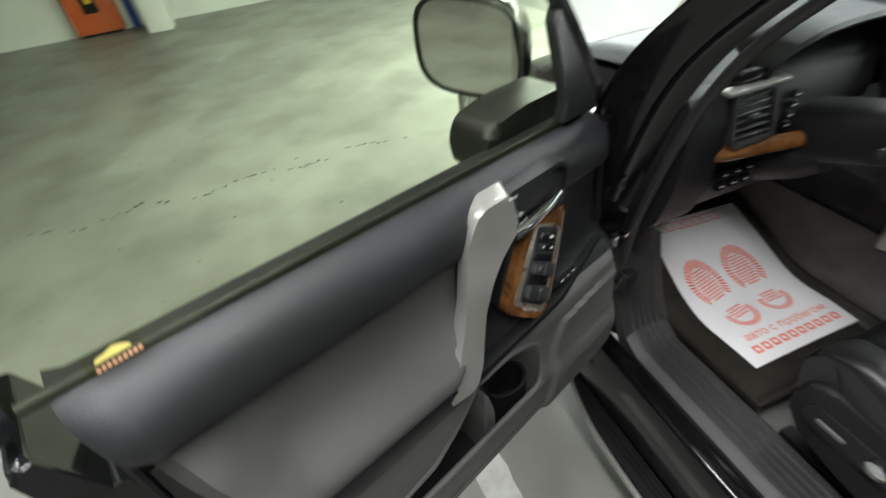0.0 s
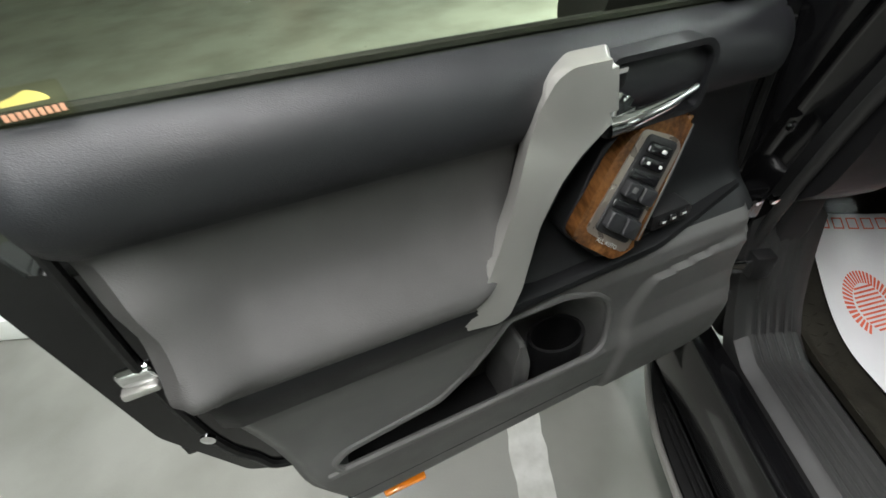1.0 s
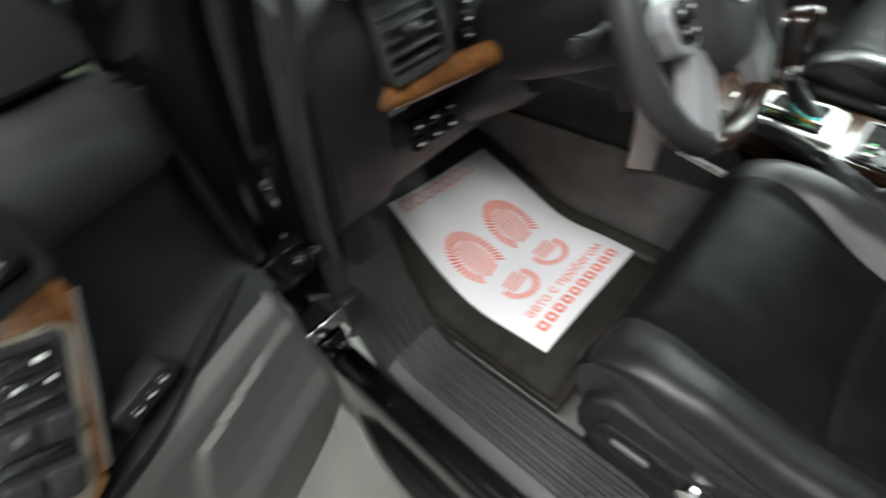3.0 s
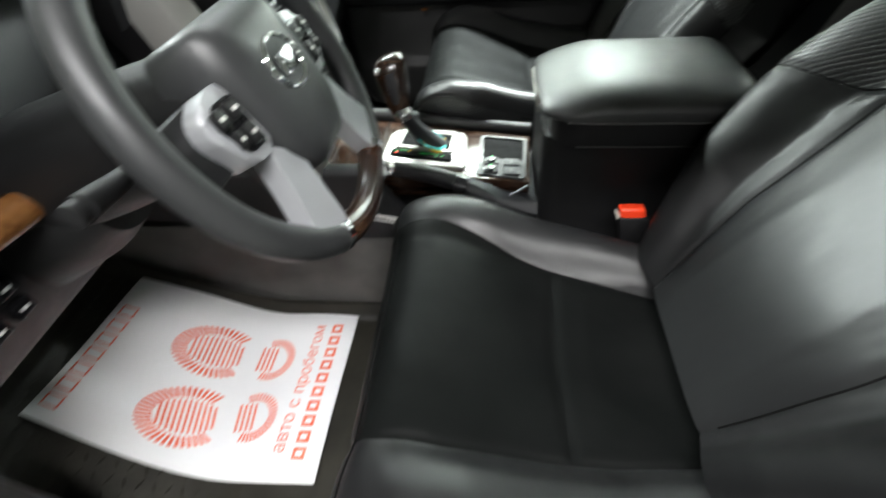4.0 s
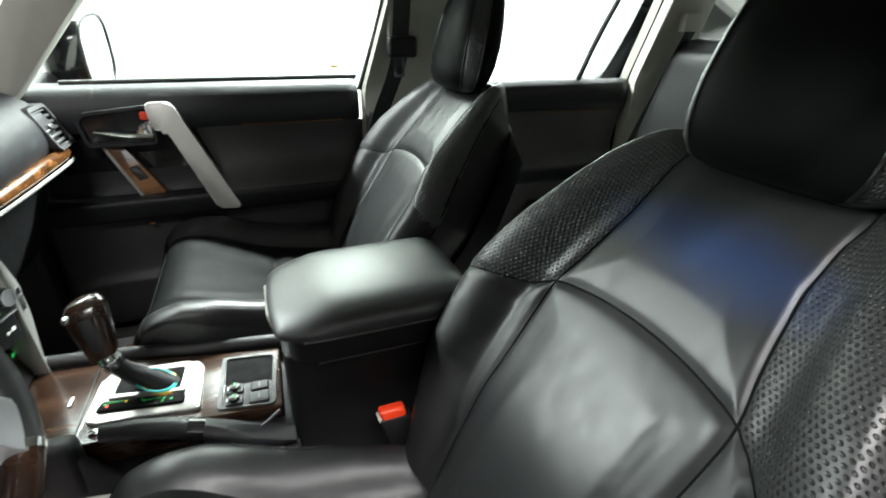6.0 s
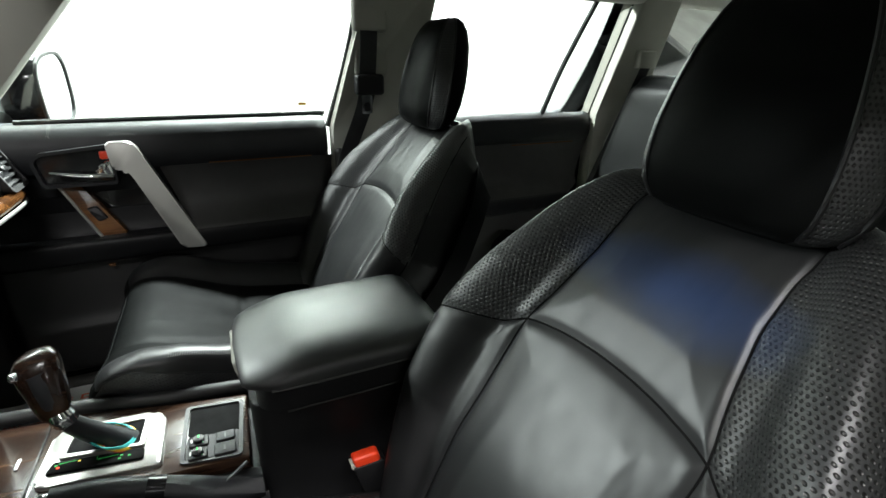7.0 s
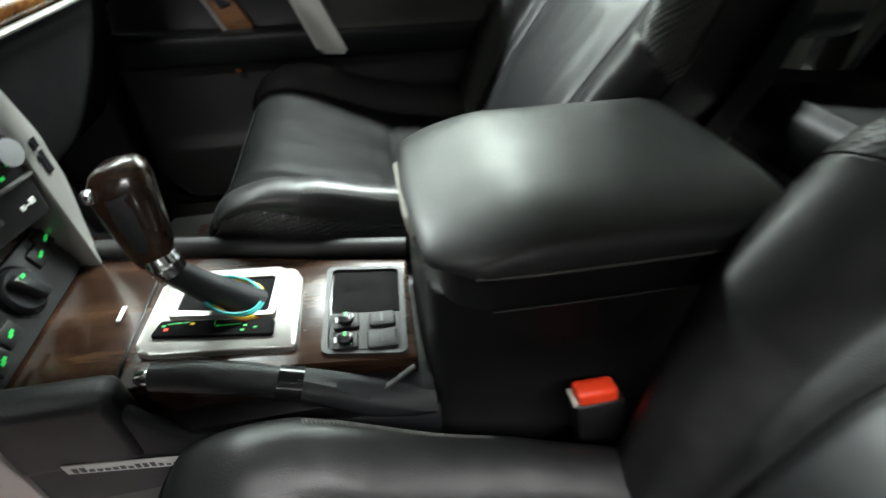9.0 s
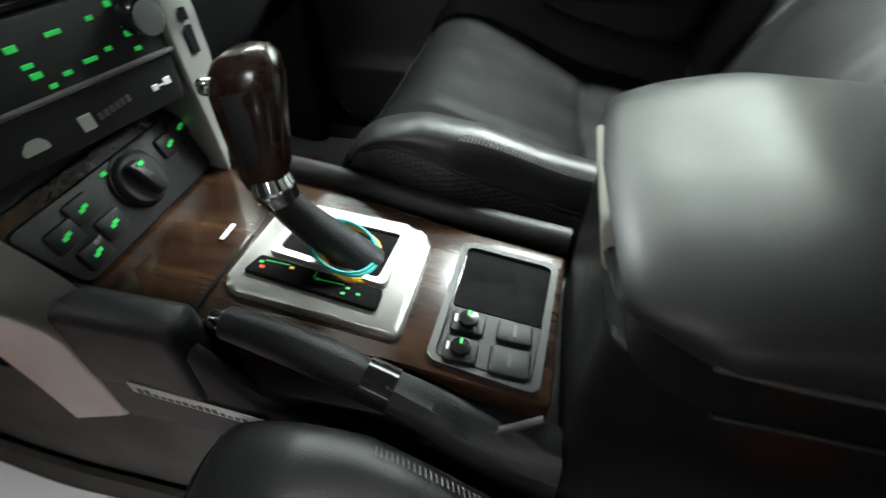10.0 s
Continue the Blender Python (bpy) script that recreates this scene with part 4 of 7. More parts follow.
    part("silver_surround", tube([raw(0.319, tilt(0, 1.238) + 0.012, 1.238), raw(0.358, tilt(0, 1.16) + 0.013, 1.162), raw(0.398, tilt(0, 1.08) + 0.013, 1.085)], 0.004, 14, 8), SILVER, pl, "silver edge of the switch plate")
    part("window_switch", prism(rounded([(0.368, 1.175), (0.390, 1.180), (0.410, 1.148), (0.388, 1.142)], 0.004, 3), 0.010, 0.018, 0.003, 2, lambda a, b, c: raw(a, c + tilt(a, b), b)), SOFTPAD, pl)
    part("pinstripe", rbox((0.66, 0.027, 1.2685), (0.93, 0.0305, 1.2715), 0.001, 1, raw), PINEWOOD, dr, "thin amber wood line")
    part("lamp_lens", rbox((0.39, 0.062, 1.028), (0.405, 0.069, 1.036), 0.002, 1, raw), AMBER, dr)


def build_door(fm, near):
    raw = fm
    base = fm(0.5, 0.0, 0.62)
    dr = thing("car_door" if near else "car_door.001", base, ("open driver door with grey and black trim" if near else "closed passenger door with grey and black trim"), "door", "front doors")
    # steel shell behind the trim
    outl = [(0.09, 0.68), (0.30, 0.665), (0.90, 0.715), (1.00, 0.79), (1.062, 0.95), (1.092, 1.335), (1.07, 1.345), (1.04, 1.23), (0.25, 1.20), (0.22, 1.315), (0.09, 1.315)]
    part("door_shell", prism(rounded(outl, 0.012, 4), -0.155, -0.012, 0.010, 3, lambda a, b, c: raw(a, c, b)), BODYBLK, dr, "glossy black painted steel shell")
    sealpts = [raw(0.125, -0.010, 1.30), raw(0.115, -0.010, 1.0), raw(0.13, -0.010, 0.74), raw(0.30, -0.010, 0.70), raw(0.88, -0.010, 0.75), raw(0.985, -0.010, 0.83), raw(1.02, -0.010, 1.0), raw(1.018, -0.010, 1.33)]
    part("rubber_seal", tube(sealpts, 0.007, 90, 8), RUBBER, dr, "black rubber door seal")
    (near_trim if near else far_trim)(raw, dr)
    # window glass in its frame
    zt = lambda u: lerp(u, (0.12, 0.16, 0.22, 0.32, 0.50, 0.64, 1.08), (1.34, 1.44, 1.56, 1.66, 1.73, 1.745, 1.745))
    lean = lambda z: -0.035 - max(0, z - 1.38) * 0.27
    if near:
        bm = grid(lambda a, b: raw(0.13 + 0.94 * a, lean(1.27 + (zt(0.13 + 0.94 * a) - 1.27) * b), 1.27 + (zt(0.13 + 0.94 * a) - 1.27) * b), 32, 6)
        gl = part("window_pane", bm, TINTED, dr, "clear tinted window pane")
        gl.visible_shadow = False
        fr = [(u, zt(u)) for u in (0.12, 0.16, 0.22, 0.27, 0.32, 0.41, 0.5, 0.64, 0.8, 1.02)]
        part("window_frame", tube([raw(u, lean(z), z) for u, z in fr] + [raw(1.065, lean(1.6), 1.6), raw(1.075, lean(1.36), 1.36)], 0.016, 80, 8), BODYBLK, dr)
        part("corner_trim", prism(rounded([(0.115, 1.33), (0.235, 1.335), (0.225, 1.37), (0.225, 1.50), (0.205, 1.525), (0.16, 1.43)], 0.008, 3), -0.05, -0.026, 0.006, 3, lambda a, b, c: raw(a, c - max(0, b - 1.38) * 0.27, b)), SOFTPAD, dr)
        on_glass = lambda d: (lambda a, b, c: raw(a, lean(b) + d + c, b))
        st = part("window_sticker", prism(rect(0.938, 1.366, 0.992, 1.394, 0.004), 0, 0.0004, 0, 1, on_glass(0.002)), clear_glass("sticker_film", (0.97, 0.96, 0.88), 0.0, 1.1), dr, "clear sticker with yellow and red print")
        part("print_shape", prism(rounded([(0.947, 1.3815), (0.984, 1.3815), (0.981, 1.386), (0.973, 1.387), (0.962, 1.391), (0.952, 1.387)], 0.003, 2), 0, 0.0004, 0, 1, on_glass(0.0034)), PALEPRINT, st, "faded yellow print")
        for k in range(9):
            part("print_bar", prism([(0.942 + 0.005 * k, 1.3705), (0.9455 + 0.005 * k, 1.3705), (0.9455 + 0.005 * k, 1.3765), (0.942 + 0.005 * k, 1.3765)], 0, 0.0004, 0, 1, on_glass(0.0034)), PALERED, st)
    else:
        st = part("window_sticker", rbox((0.90, -0.004, 1.385), (0.935, -0.003, 1.41), 0, 1, lambda a, b, c: V3(WX(c) - 0.006, 1.04 - a, c)), LABELWHITE, dr, "small white sticker with yellow print")
        part("print_shape", rbox((0.908, -0.004, 1.398), (0.928, -0.003, 1.404), 0, 1, lambda a, b, c: V3(WX(c) - 0.0085, 1.04 - a, c)), YELLOW, st)
    # outer mirror
    mr = thing("side_mirror" if near else "side_mirror.001", raw(0.28, -0.15, 1.36), "black exterior side mirror", "mirror", "side mirrors")
    cu, cz, cv = (0.205, 1.42, -0.29) if near else (0.300, 1.436, -0.29)
    rings = []
    for k, (s, d) in enumerate(((1.0, 0.0), (1.04, -0.012), (1.02, -0.05), (0.9, -0.085), (0.6, -0.115), (0.1, -0.125))):
        ring = []
        for j in range(32):
            th = 2 * math.pi * j / 32
            ca, sa = math.cos(th), math.sin(th)
            e = 0.62
            x = math.copysign(abs(ca) ** e, ca) * 0.118
            z = math.copysign(abs(sa) ** e, sa) * 0.098
            ring.append((x * s, z * s, d))
        rings.append(ring)
    # the glass looks rearwards: out along u when the door is shut
    cs_, sn_ = math.cos(radians(22 if near else 5)), math.sin(radians(22 if near else 5))
    mm = lambda x, z, d: raw(cu + d * cs_ - x * sn_, cv + x * cs_ + d * sn_, cz + z - 0.10 * x + 0.05 * d)
    part("mirror_housing", loft([[mm(*p) for p in r] for r in rings]), BODYBLK, mr)
    gl = [(x * 0.93, z * 0.93, 0.003) for x, z, d in rings[0]]
    bm = bmesh.new()
    bm.faces.new([bm.verts.new(mm(*p)) for p in gl])
    part("mirror_glass", bm, MIRROR, mr, "silvered mirror glass")
    part("mirror_rim", ring_plate([(x, z) for x, z, d in rings[0]], [(x * 0.93, z * 0.93) for x, z, d in rings[0]], -0.004, 0.007, lambda a, b, c: mm(a, b, c)), BLACKPL, mr)
    if near:
        part("mirror_foot", prism(rounded([(0.130, 1.270), (0.375, 1.270), (0.385, 1.330), (0.365, 1.368), (0.290, 1.380), (0.150, 1.375)], 0.03, 5), -0.17, -0.075, 0.025, 4, lambda a, b, c: raw(a, c, b)), BLACKPL, mr, "black plastic mirror foot")
    else:
        part("mirror_foot", tube([raw(0.17, -0.05, 1.34), raw(0.18, -0.11, 1.35), raw(0.19, -0.2, 1.37)], 0.03, 12, 10, 0.8), BLACKPL, mr)
    return dr


build_door(near_map, True)
build_door(far_map, False)

# rear passenger door
rd = thing("rear_door", (0.72, -0.55, 0.62), "closed rear door with grey and black trim", "door")
rmap = lambda u, v, z: V3(0.726 - v, -0.13 - u, z - 0.012)
rf, rr = (lambda z: 0.03), (lambda z: lerp(z, (0.7, 1.0, 1.1, 1.38), (0.55, 0.62, 0.80, 0.80)))
part("door_shell", prism(rect(0.0, 0.6, 0.84, 1.36, 0.03), -0.155, -0.012, 0.02, 3, lambda a, b, c: rmap(a, c, b)), BODYBLK, rd)
part("upper_pad", band_panel(rmap, [(1.372, -0.035), (1.370, -0.012), (1.358, 0.012), (1.335, 0.030), (1.305, 0.036), (1.28, 0.034), (1.262, 0.026)], rf, rr, 30), SOFTPAD, rd)
part("insert", band_panel(rmap, [(1.262, 0.028), (1.22, 0.022), (1.17, 0.022), (1.12, 0.034), (1.09, 0.066), (1.075, 0.080)], rf, lambda z: rr(z) - 0.06 * (1.26 - z) / 0.2, 30), GREYCLOTH, rd)
part("armrest_band", band_panel(rmap, [(1.08, 0.05), (1.08, 0.075), (1.06, 0.085), (1.03, 0.08), (1.01, 0.05)], rf, lambda z: 0.70, 30), SOFTPAD, rd)
part("lower_panel", band_panel(rmap, [(1.01, 0.045), (0.95, 0.045), (0.85, 0.05), (0.75, 0.05), (0.70, 0.02)], rf, lambda z: 0.62, 30), GREYPL, rd)
part("grip", prism(rounded([(0.250, 1.205), (0.292, 1.205), (0.352, 1.058), (0.318, 1.050)], 0.006, 3), 0.040, 0.072, 0.006, 3, lambda a, b, c: rmap(a, c, b)), SILVER, rd, "silver painted pull handle")
part("pinstripe", rbox((0.45, 0.026, 1.2545), (0.72, 0.0305, 1.2575), 0.001, 1, rmap), PINEWOOD, rd, "thin amber wood line")


# ---- seats ----
SPINE = [(0.200, 0.905), (0.128, 1.02), (0.060, 1.125), (0.004, 1.212), (-0.070, 1.31), (-0.128, 1.366), (-0.178, 1.382)]


def evened(ctrl, n):
    """n + 1 points at even steps along the smooth curve through ctrl."""
    P = curve_points(ctrl, 400)
    acc = [0.0]
    for a, b in zip(P, P[1:]):
        acc.append(acc[-1] + (b - a).length)
    out = []
    for k in range(n + 1):
        x = lerp(acc[-1] * k / n, acc, range(401))
        i = min(399, int(x))
        out.append(P[i].lerp(P[i + 1], x - i))
    return out


SPN = evened([(y, z, 0) for y, z in SPINE], 120)
CUSHION = evened([(0.10, 0.874, 0), (0.20, 0.878, 0), (0.35, 0.896, 0), (0.46, 0.934, 0), (0.535, 0.958, 0), (0.585, 0.952, 0), (0.608, 0.915, 0), (0.603, 0.85, 0), (0.58, 0.79, 0)], 64)
SEAM_B = 81 / 140
CROSS_S = (0, 0.30, 0.50, 0.60, 0.70, 0.79, 0.86, 0.91, 0.955, 1.0)
CROSS_L = (0, 0.36, 0.56, 0.64, 0.76, 0.90, 0.985, 1.0, 0.985, 0.93)
CROSS_F = (0, 0.03, 0.10, 0.20, 0.78, 1.0, 0.62, -0.10, -1.0, -2.2)
CL = curve_points([(a, b, 0) for a, b in zip(CROSS_L, CROSS_F)], 180)


def back_point(cx, side, s, t, lift=0.0):
    """The backrest's face: s from -1 to 1 across, t from 0 to 1 up."""
    k = min(119.999, max(0, t * 120))
    i = int(k)
    p = SPN[i].lerp(SPN[i + 1], k - i)
    d = (SPN[min(i + 2, 120)] - SPN[max(i - 2, 0)]).normalized()
    n = V3(0, d.y, -d.x)
    w = lerp(t, (0, 0.12, 0.28, 0.48, 0.60, 0.74, 0.86, 0.95, 1.0), (0.200, 0.228, 0.260, 0.272, 0.248, 0.218, 0.192, 0.160, 0.115))
    b = lerp(t, (0, 0.12, 0.3, 0.5, 0.65, 0.82, 1.0), (0.012, 0.030, 0.050, 0.056, 0.050, 0.030, 0.012))
    st = lerp(abs(s), CROSS_S, range(10))
    q = min(179.999, st / 9 * 180)
    j = int(q)
    c = CL[j].lerp(CL[j + 1], q - j)
    f = c.y * b if c.y > -0.2 else (-0.2 * b + (c.y + 0.2) * 0.052)
    # lumbar swell and dish of the centre
    f += 0.012 * math.exp(-((t - 0.30) / 0.2) ** 2) * (1 - min(1, abs(s) / 0.6) ** 2)
    f += seam_relief(s, t) + lift
    return V3(cx + math.copysign(c.x * w, s), p.x, p.y) + n * f


def yoke_s(t):
    return lerp(t, (0, 0.19, 0.36, 0.48, 0.575, 0.64, 0.70, 0.78, 0.86, 0.92, 1.0), (0.50, 0.45, 0.42, 0.42, 0.465, 0.44, 0.43, 0.425, 0.47, 0.56, 0.62))


def cross_t(s):
    """The height of the seam across the back: an arch over the centre panel, falling away over the bolsters."""
    a = abs(s)
    return 0.573 + 0.032 * (1 - (a / 0.465) ** 2) if a < 0.465 else 0.573 - (a - 0.465) * 0.27


def seam_relief(s, t):
    a = abs(s)
    d = [abs(a - yoke_s(t)) * 0.26, abs(t - cross_t(s)) * 0.55]
    if a > 0.80:
        d.append(abs(a - 0.905) * 0.35)
    m = min(d)
    return -0.0026 * math.exp(-(m / 0.0065) ** 2) + 0.005 * min(1, m / 0.05)


def back_st(a, b):
    """Grid places to places on the back, so that the seams fall on grid lines."""
    n = 2 * a - 1
    cut = cross_t(warp(n, yoke_s(b)))
    t = b / SEAM_B * cut if b < SEAM_B else cut + (b - SEAM_B) / (1 - SEAM_B) * (1 - cut)
    return warp(n, yoke_s(t)), t


def region(a, b):
    s, t = back_st(a, b)
    far = 10 if s < 0 else 0
    if abs(s) > 0.905:
        return 4 + far
    if abs(2 * a - 1) > 0.5:
        return (2 if b > SEAM_B else 3) + far
    return 0 if b < SEAM_B else 1


def mesh_split(vert, nu, nv, reg, uvs=None):
    """Splits the sheet vert(i, j) into one bmesh a region."""
    P = [[vert(i / nu, j / nv) for j in range(nv + 1)] for i in range(nu + 1)]
    out = {}
    for i in range(nu):
        for j in range(nv):
            r = reg((i + 0.5) / nu, (j + 0.5) / nv)
            bm, made = out.setdefault(r, (bmesh.new(), {}))
            f = []
            for a, b in ((i, j), (i + 1, j), (i + 1, j + 1), (i, j + 1)):
                if (a, b) not in made:
                    made[a, b] = bm.verts.new(P[a][b])
                f.append(made[a, b])
            fc = bm.faces.new(f)
            if uvs:
                lay = bm.loops.layers.uv.verify()
                for lp, (a, b) in zip(fc.loops, ((i, j), (i + 1, j), (i + 1, j + 1), (i, j + 1))):
                    lp[lay].uv = uvs(a / nu, b / nv)
    return {k: v[0] for k, v in out.items()}


def warp(sig, edge):
    """Moves the grid so that the seam at edge(sign) falls on one of its lines."""
    m = abs(sig)
    c = edge
    return math.copysign(m / 0.5 * c if m < 0.5 else c + (m - 0.5) / 0.5 * (1 - c), sig)


def wrinkle(x, y, k, amp):
    return amp * noise.noise(V3(x * 7, y * 7, k)) + 0.4 * amp * noise.noise(V3(x * 22, y * 22, k + 3))


def cush_point(cx, side, s, w, lift=0.0):
    """The cushion's top: s across (positive towards the console), w from the rear to the front."""
    k = min(63.999, max(0, w * 64))
    i = int(k)
    p = CUSHION[i].lerp(CUSHION[i + 1], k - i)
    hw = lerp(w, (0, 0.3, 0.6, 0.8, 1.0), (0.185, 0.232, 0.258, 0.248, 0.240) if s > 0 else (0.220, 0.248, 0.258, 0.248, 0.240))
    b = lerp(w, (0, 0.08, 0.35, 0.56, 0.70, 0.85), (0.02, 0.034, 0.042, 0.038, 0.016, 0.004))
    st = lerp(abs(s), CROSS_S, range(10))
    q = min(179.999, st / 9 * 180)
    j = int(q)
    c = CL[j].lerp(CL[j + 1], q - j)
    f = c.y * b if c.y > -0.2 else (-0.2 * b + (c.y + 0.2) * 0.055)
    y, z = p.x, p.y + (0.058 if cx > 0 else 0.0)
    d = [abs(abs(s) - csm(s, w)) * 0.24]
    if abs(s) < csm(s, w) + 0.02:
        d.append(abs(w - 0.375 - 0.01 * math.cos(s * 4)) * 0.70)
    if w > 0.6:
        d.append(abs(w - 0.765) * 0.7)
    m = min(d)
    g = -0.0028 * math.exp(-(m / 0.009) ** 2) + 0.004 * min(1, m / 0.05)
    g += wrinkle(s + cx * 3, w * 1.3, 1.0, 0.0010)
    front = smooth(w, 0.66, 0.80)
    return V3(cx + side * math.copysign(c.x * hw, s), y + front * (f + g + lift), z + (1 - front) * (f + g + lift) - front * max(0, -f) * 0.2)


def csm(s, w):
    return lerp(w, (0, 0.12, 0.68, 1.0), (0.44, 0.46, 0.70, 0.72)) if s > 0 else lerp(w, (0, 0.12, 0.68, 1.0), (0.56, 0.57, 0.60, 0.62))


def creg(s, w):
    far = 10 if s < 0 else 0
    if abs(s) > 0.905:
        return 4 + far
    if abs(s) > csm(s, w):
        return 3 + far if w < 0.765 else 2
    return 0 if w < 0.375 else (1 if w < 0.765 else 2)


def build_seat(cx, side, label, nm):
    """side: the way to the console along x."""
    st = thing(nm, (cx, 0.25, 0.60), label, "seat", "front seats")
    # backrest
    bk = part("backrest", loft([[back_point(cx, side, s, t, -0.02) + V3(0, -k * 0.06 * (1 - 0.75 * smooth(t, 0.7, 0.98)), -k * 0.02 - 0.03 * smooth(t, 0.8, 0.98)) for t in (0.0, 0.12, 0.25, 0.4, 0.55, 0.7, 0.82, 0.92, 0.98)] for s, k in ((-1, 0.4), (-0.9, 1.2), (-0.6, 1.6), (0, 1.7), (0.6, 1.6), (0.9, 1.2), (1, 0.4))], False, False), SEATTOP, st, "black leather backrest")
    ring = [back_point(cx, side, -1 + 0.02 * k, 0.72) for k in range(101)]
    run = [0.0]
    for p, q in zip(ring, ring[1:]):
        run.append(run[-1] + (q - p).length)
    uvs = lambda a, b: (lerp(a * 100, range(101), run) / 0.0058, b * 0.60 / 0.0050)
    pan = mesh_split(lambda a, b: (lambda s, t: back_point(cx, side, s, t) + V3(0, 0, wrinkle(2 * s + cx, t * 2, 4.0, 0.0007)))(*back_st(a, b)), 152, 140, region, lambda a, b: (lambda s, t: uvs((s + 1) / 2, t))(*back_st(a, b)))
    for r, mt, pn, lb in ((0, LEATHER_WORN, "centre_panel", ""), (1, LEATHER_WORN, "upper_panel", ""), (2, PERF, "shoulder_panel", "perforated leather shoulder panel"), (12, PERF, "shoulder_panel", "perforated leather shoulder panel"), (3, LEATHER, "side_bolster", ""), (13, LEATHER, "side_bolster", ""), (4, LEATHER, "side_panel", ""), (14, LEATHER, "side_panel", "")):
        if r in pan:
            part(pn, pan[r], mt, bk, lb, angle=80)
    for sg in (-1, 1):
        part("seam", tube([back_point(cx, side, sg * yoke_s(t), t, 0.0003) for t in [0.04 + 0.043 * i for i in range(23)]], 0.0013, 70, 6), PIT, bk)
        part("seam", tube([back_point(cx, side, sg * (0.465 + 0.042 * i), cross_t(0.465 + 0.042 * i), 0.0003) for i in range(11)], 0.0013, 24, 6), PIT, bk)
        part("seam", tube([back_point(cx, side, sg * 0.905, t, 0.0003) for t in [0.02 + 0.048 * i for i in range(20)]], 0.0013, 60, 6), PIT, bk)
    part("seam", tube([back_point(cx, side, s, cross_t(s), 0.0003) for s in [-0.465 + 0.0465 * i for i in range(21)]], 0.0013, 60, 6), PIT, bk)
    # cushion
    cb = part("cushion", loft([[cush_point(cx, side, s, w, -0.012) + V3(0, 0, -k * 0.1) for w in (0.02, 0.2, 0.4, 0.55, 0.65, 0.75, 0.88)] for s, k in ((-1, 0.35), (-0.8, 0.9), (0, 1.0), (0.8, 0.9), (1, 0.35))], False, False), LEATHER, st, "black leather seat cushion")
    sc_ = lambda a, b: warp(2 * a - 1, csm(2 * a - 1, b))
    pan = mesh_split(lambda a, b: cush_point(cx, side, sc_(a, b), b), 112, 112, lambda a, b: creg(sc_(a, b), b), lambda a, b: uvs((sc_(a, b) + 1) / 2, b))
    for r, mt, pn, lb in ((0, SEATTOP, "rear_panel", ""), (1, SEATTOP, "front_panel", ""), (2, SEATTOP, "front_roll", ""), (3, LEATHER, "side_bolster", ""), (13, LEATHER, "side_bolster", ""), (4, PERF, "side_panel", "perforated leather side panel"), (14, PERF, "side_panel", "perforated leather side panel")):
        if r in pan:
            part(pn, pan[r], mt, cb, lb, angle=80)
    for sg in (-1, 1):
        part("seam", tube([cush_point(cx, side, sg * csm(sg, w), w, -0.001) for w in [0.06 + 0.037 * i for i in range(20)]], 0.0013, 60, 6), PIT, cb)
        part("piping", tube([cush_point(cx, side, sg * 0.905, w, 0.001) for w in [0.06 + 0.04 * i for i in range(18)]], 0.0018, 60, 6), LEATHER, cb)
        bm = bmesh.new()
        s0, s1 = (0.815, 0.835) if sg > 0 else (0.885, 0.895)
        for i in range(46):
            w = 0.33 + 0.26 * i / 46
            p, q = cush_point(cx, side, sg * s0, w, 0.002), cush_point(cx, side, sg * s1, w + 0.003, 0.002)
            e = (cush_point(cx, side, sg * s0, w + 0.004, 0.002) - p) * 0.6
            bm.faces.new([bm.verts.new(v) for v in (p, p + e, q + e, q)])
        tagged(part("stitching", bm, CARPET if sg > 0 else SILLPL, cb, smooth=False), kind="stuff")
    part("seam", tube([cush_point(cx, side, s, 0.375 + 0.01 * math.cos(s * 4), -0.001) for s in [-0.56 + 0.056 * i for i in range(19)]], 0.0013, 40, 6), PIT, cb)
    part("seam", tube([cush_point(cx, side, s, 0.765, 0.001) for s in [-0.85 + 0.085 * i for i in range(21)]], 0.0013, 40, 6), PIT, cb)
    # headrest, leaning with the back
    hr = []
    for k, (zz, sc) in enumerate(((0.0, 0.40), (0.009, 0.66), (0.028, 0.84), (0.058, 0.95), (0.10, 1.0), (0.15, 0.98), (0.195, 0.90), (0.228, 0.75), (0.248, 0.54), (0.258, 0.28))):
        ring = []
        for j in range(48):
            th = 2 * math.pi * j / 48
            ca, sa = math.cos(th), math.sin(th)
            x = math.copysign(abs(ca) ** 0.72, ca) * 0.130 * (0.45 + 0.55 * sc) * (1 - 0.28 * (zz / 0.26) ** 1.5)
            y = math.copysign(abs(sa) ** 0.8, sa) * 0.055 * sc - 0.022 * zz / 0.26
            ring.append(V3(cx + x - (0.007 if cx < 0 else -0.018), y - (0.135 if cx < 0 else 0.117) - 0.12 * zz, 1.372 + zz * 0.92))
        hr.append(ring)
    hm = bmesh.new()
    vs = [[hm.verts.new(p) for p in r] for r in hr]
    lay = hm.loops.layers.uv.verify()
    for i, (A, B) in enumerate(zip(vs, vs[1:])):
        for j in range(48):
            f = hm.faces.new((A[j], A[(j + 1) % 48], B[(j + 1) % 48], B[j]))
            mid = (j + 0.5) / 48 * 360
            f.material_index = 1 if (8 < mid < 46 or 134 < mid < 172) else 0
            for lp, (a, b) in zip(f.loops, ((j, i), (j + 1, i), (j + 1, i + 1), (j, i + 1))):
                lp[lay].uv = (a * 0.0105 / 0.0052, hr[b][0].z / 0.0052)
    hm.faces.new(vs[0][::-1])
    hm.faces.new(vs[-1])
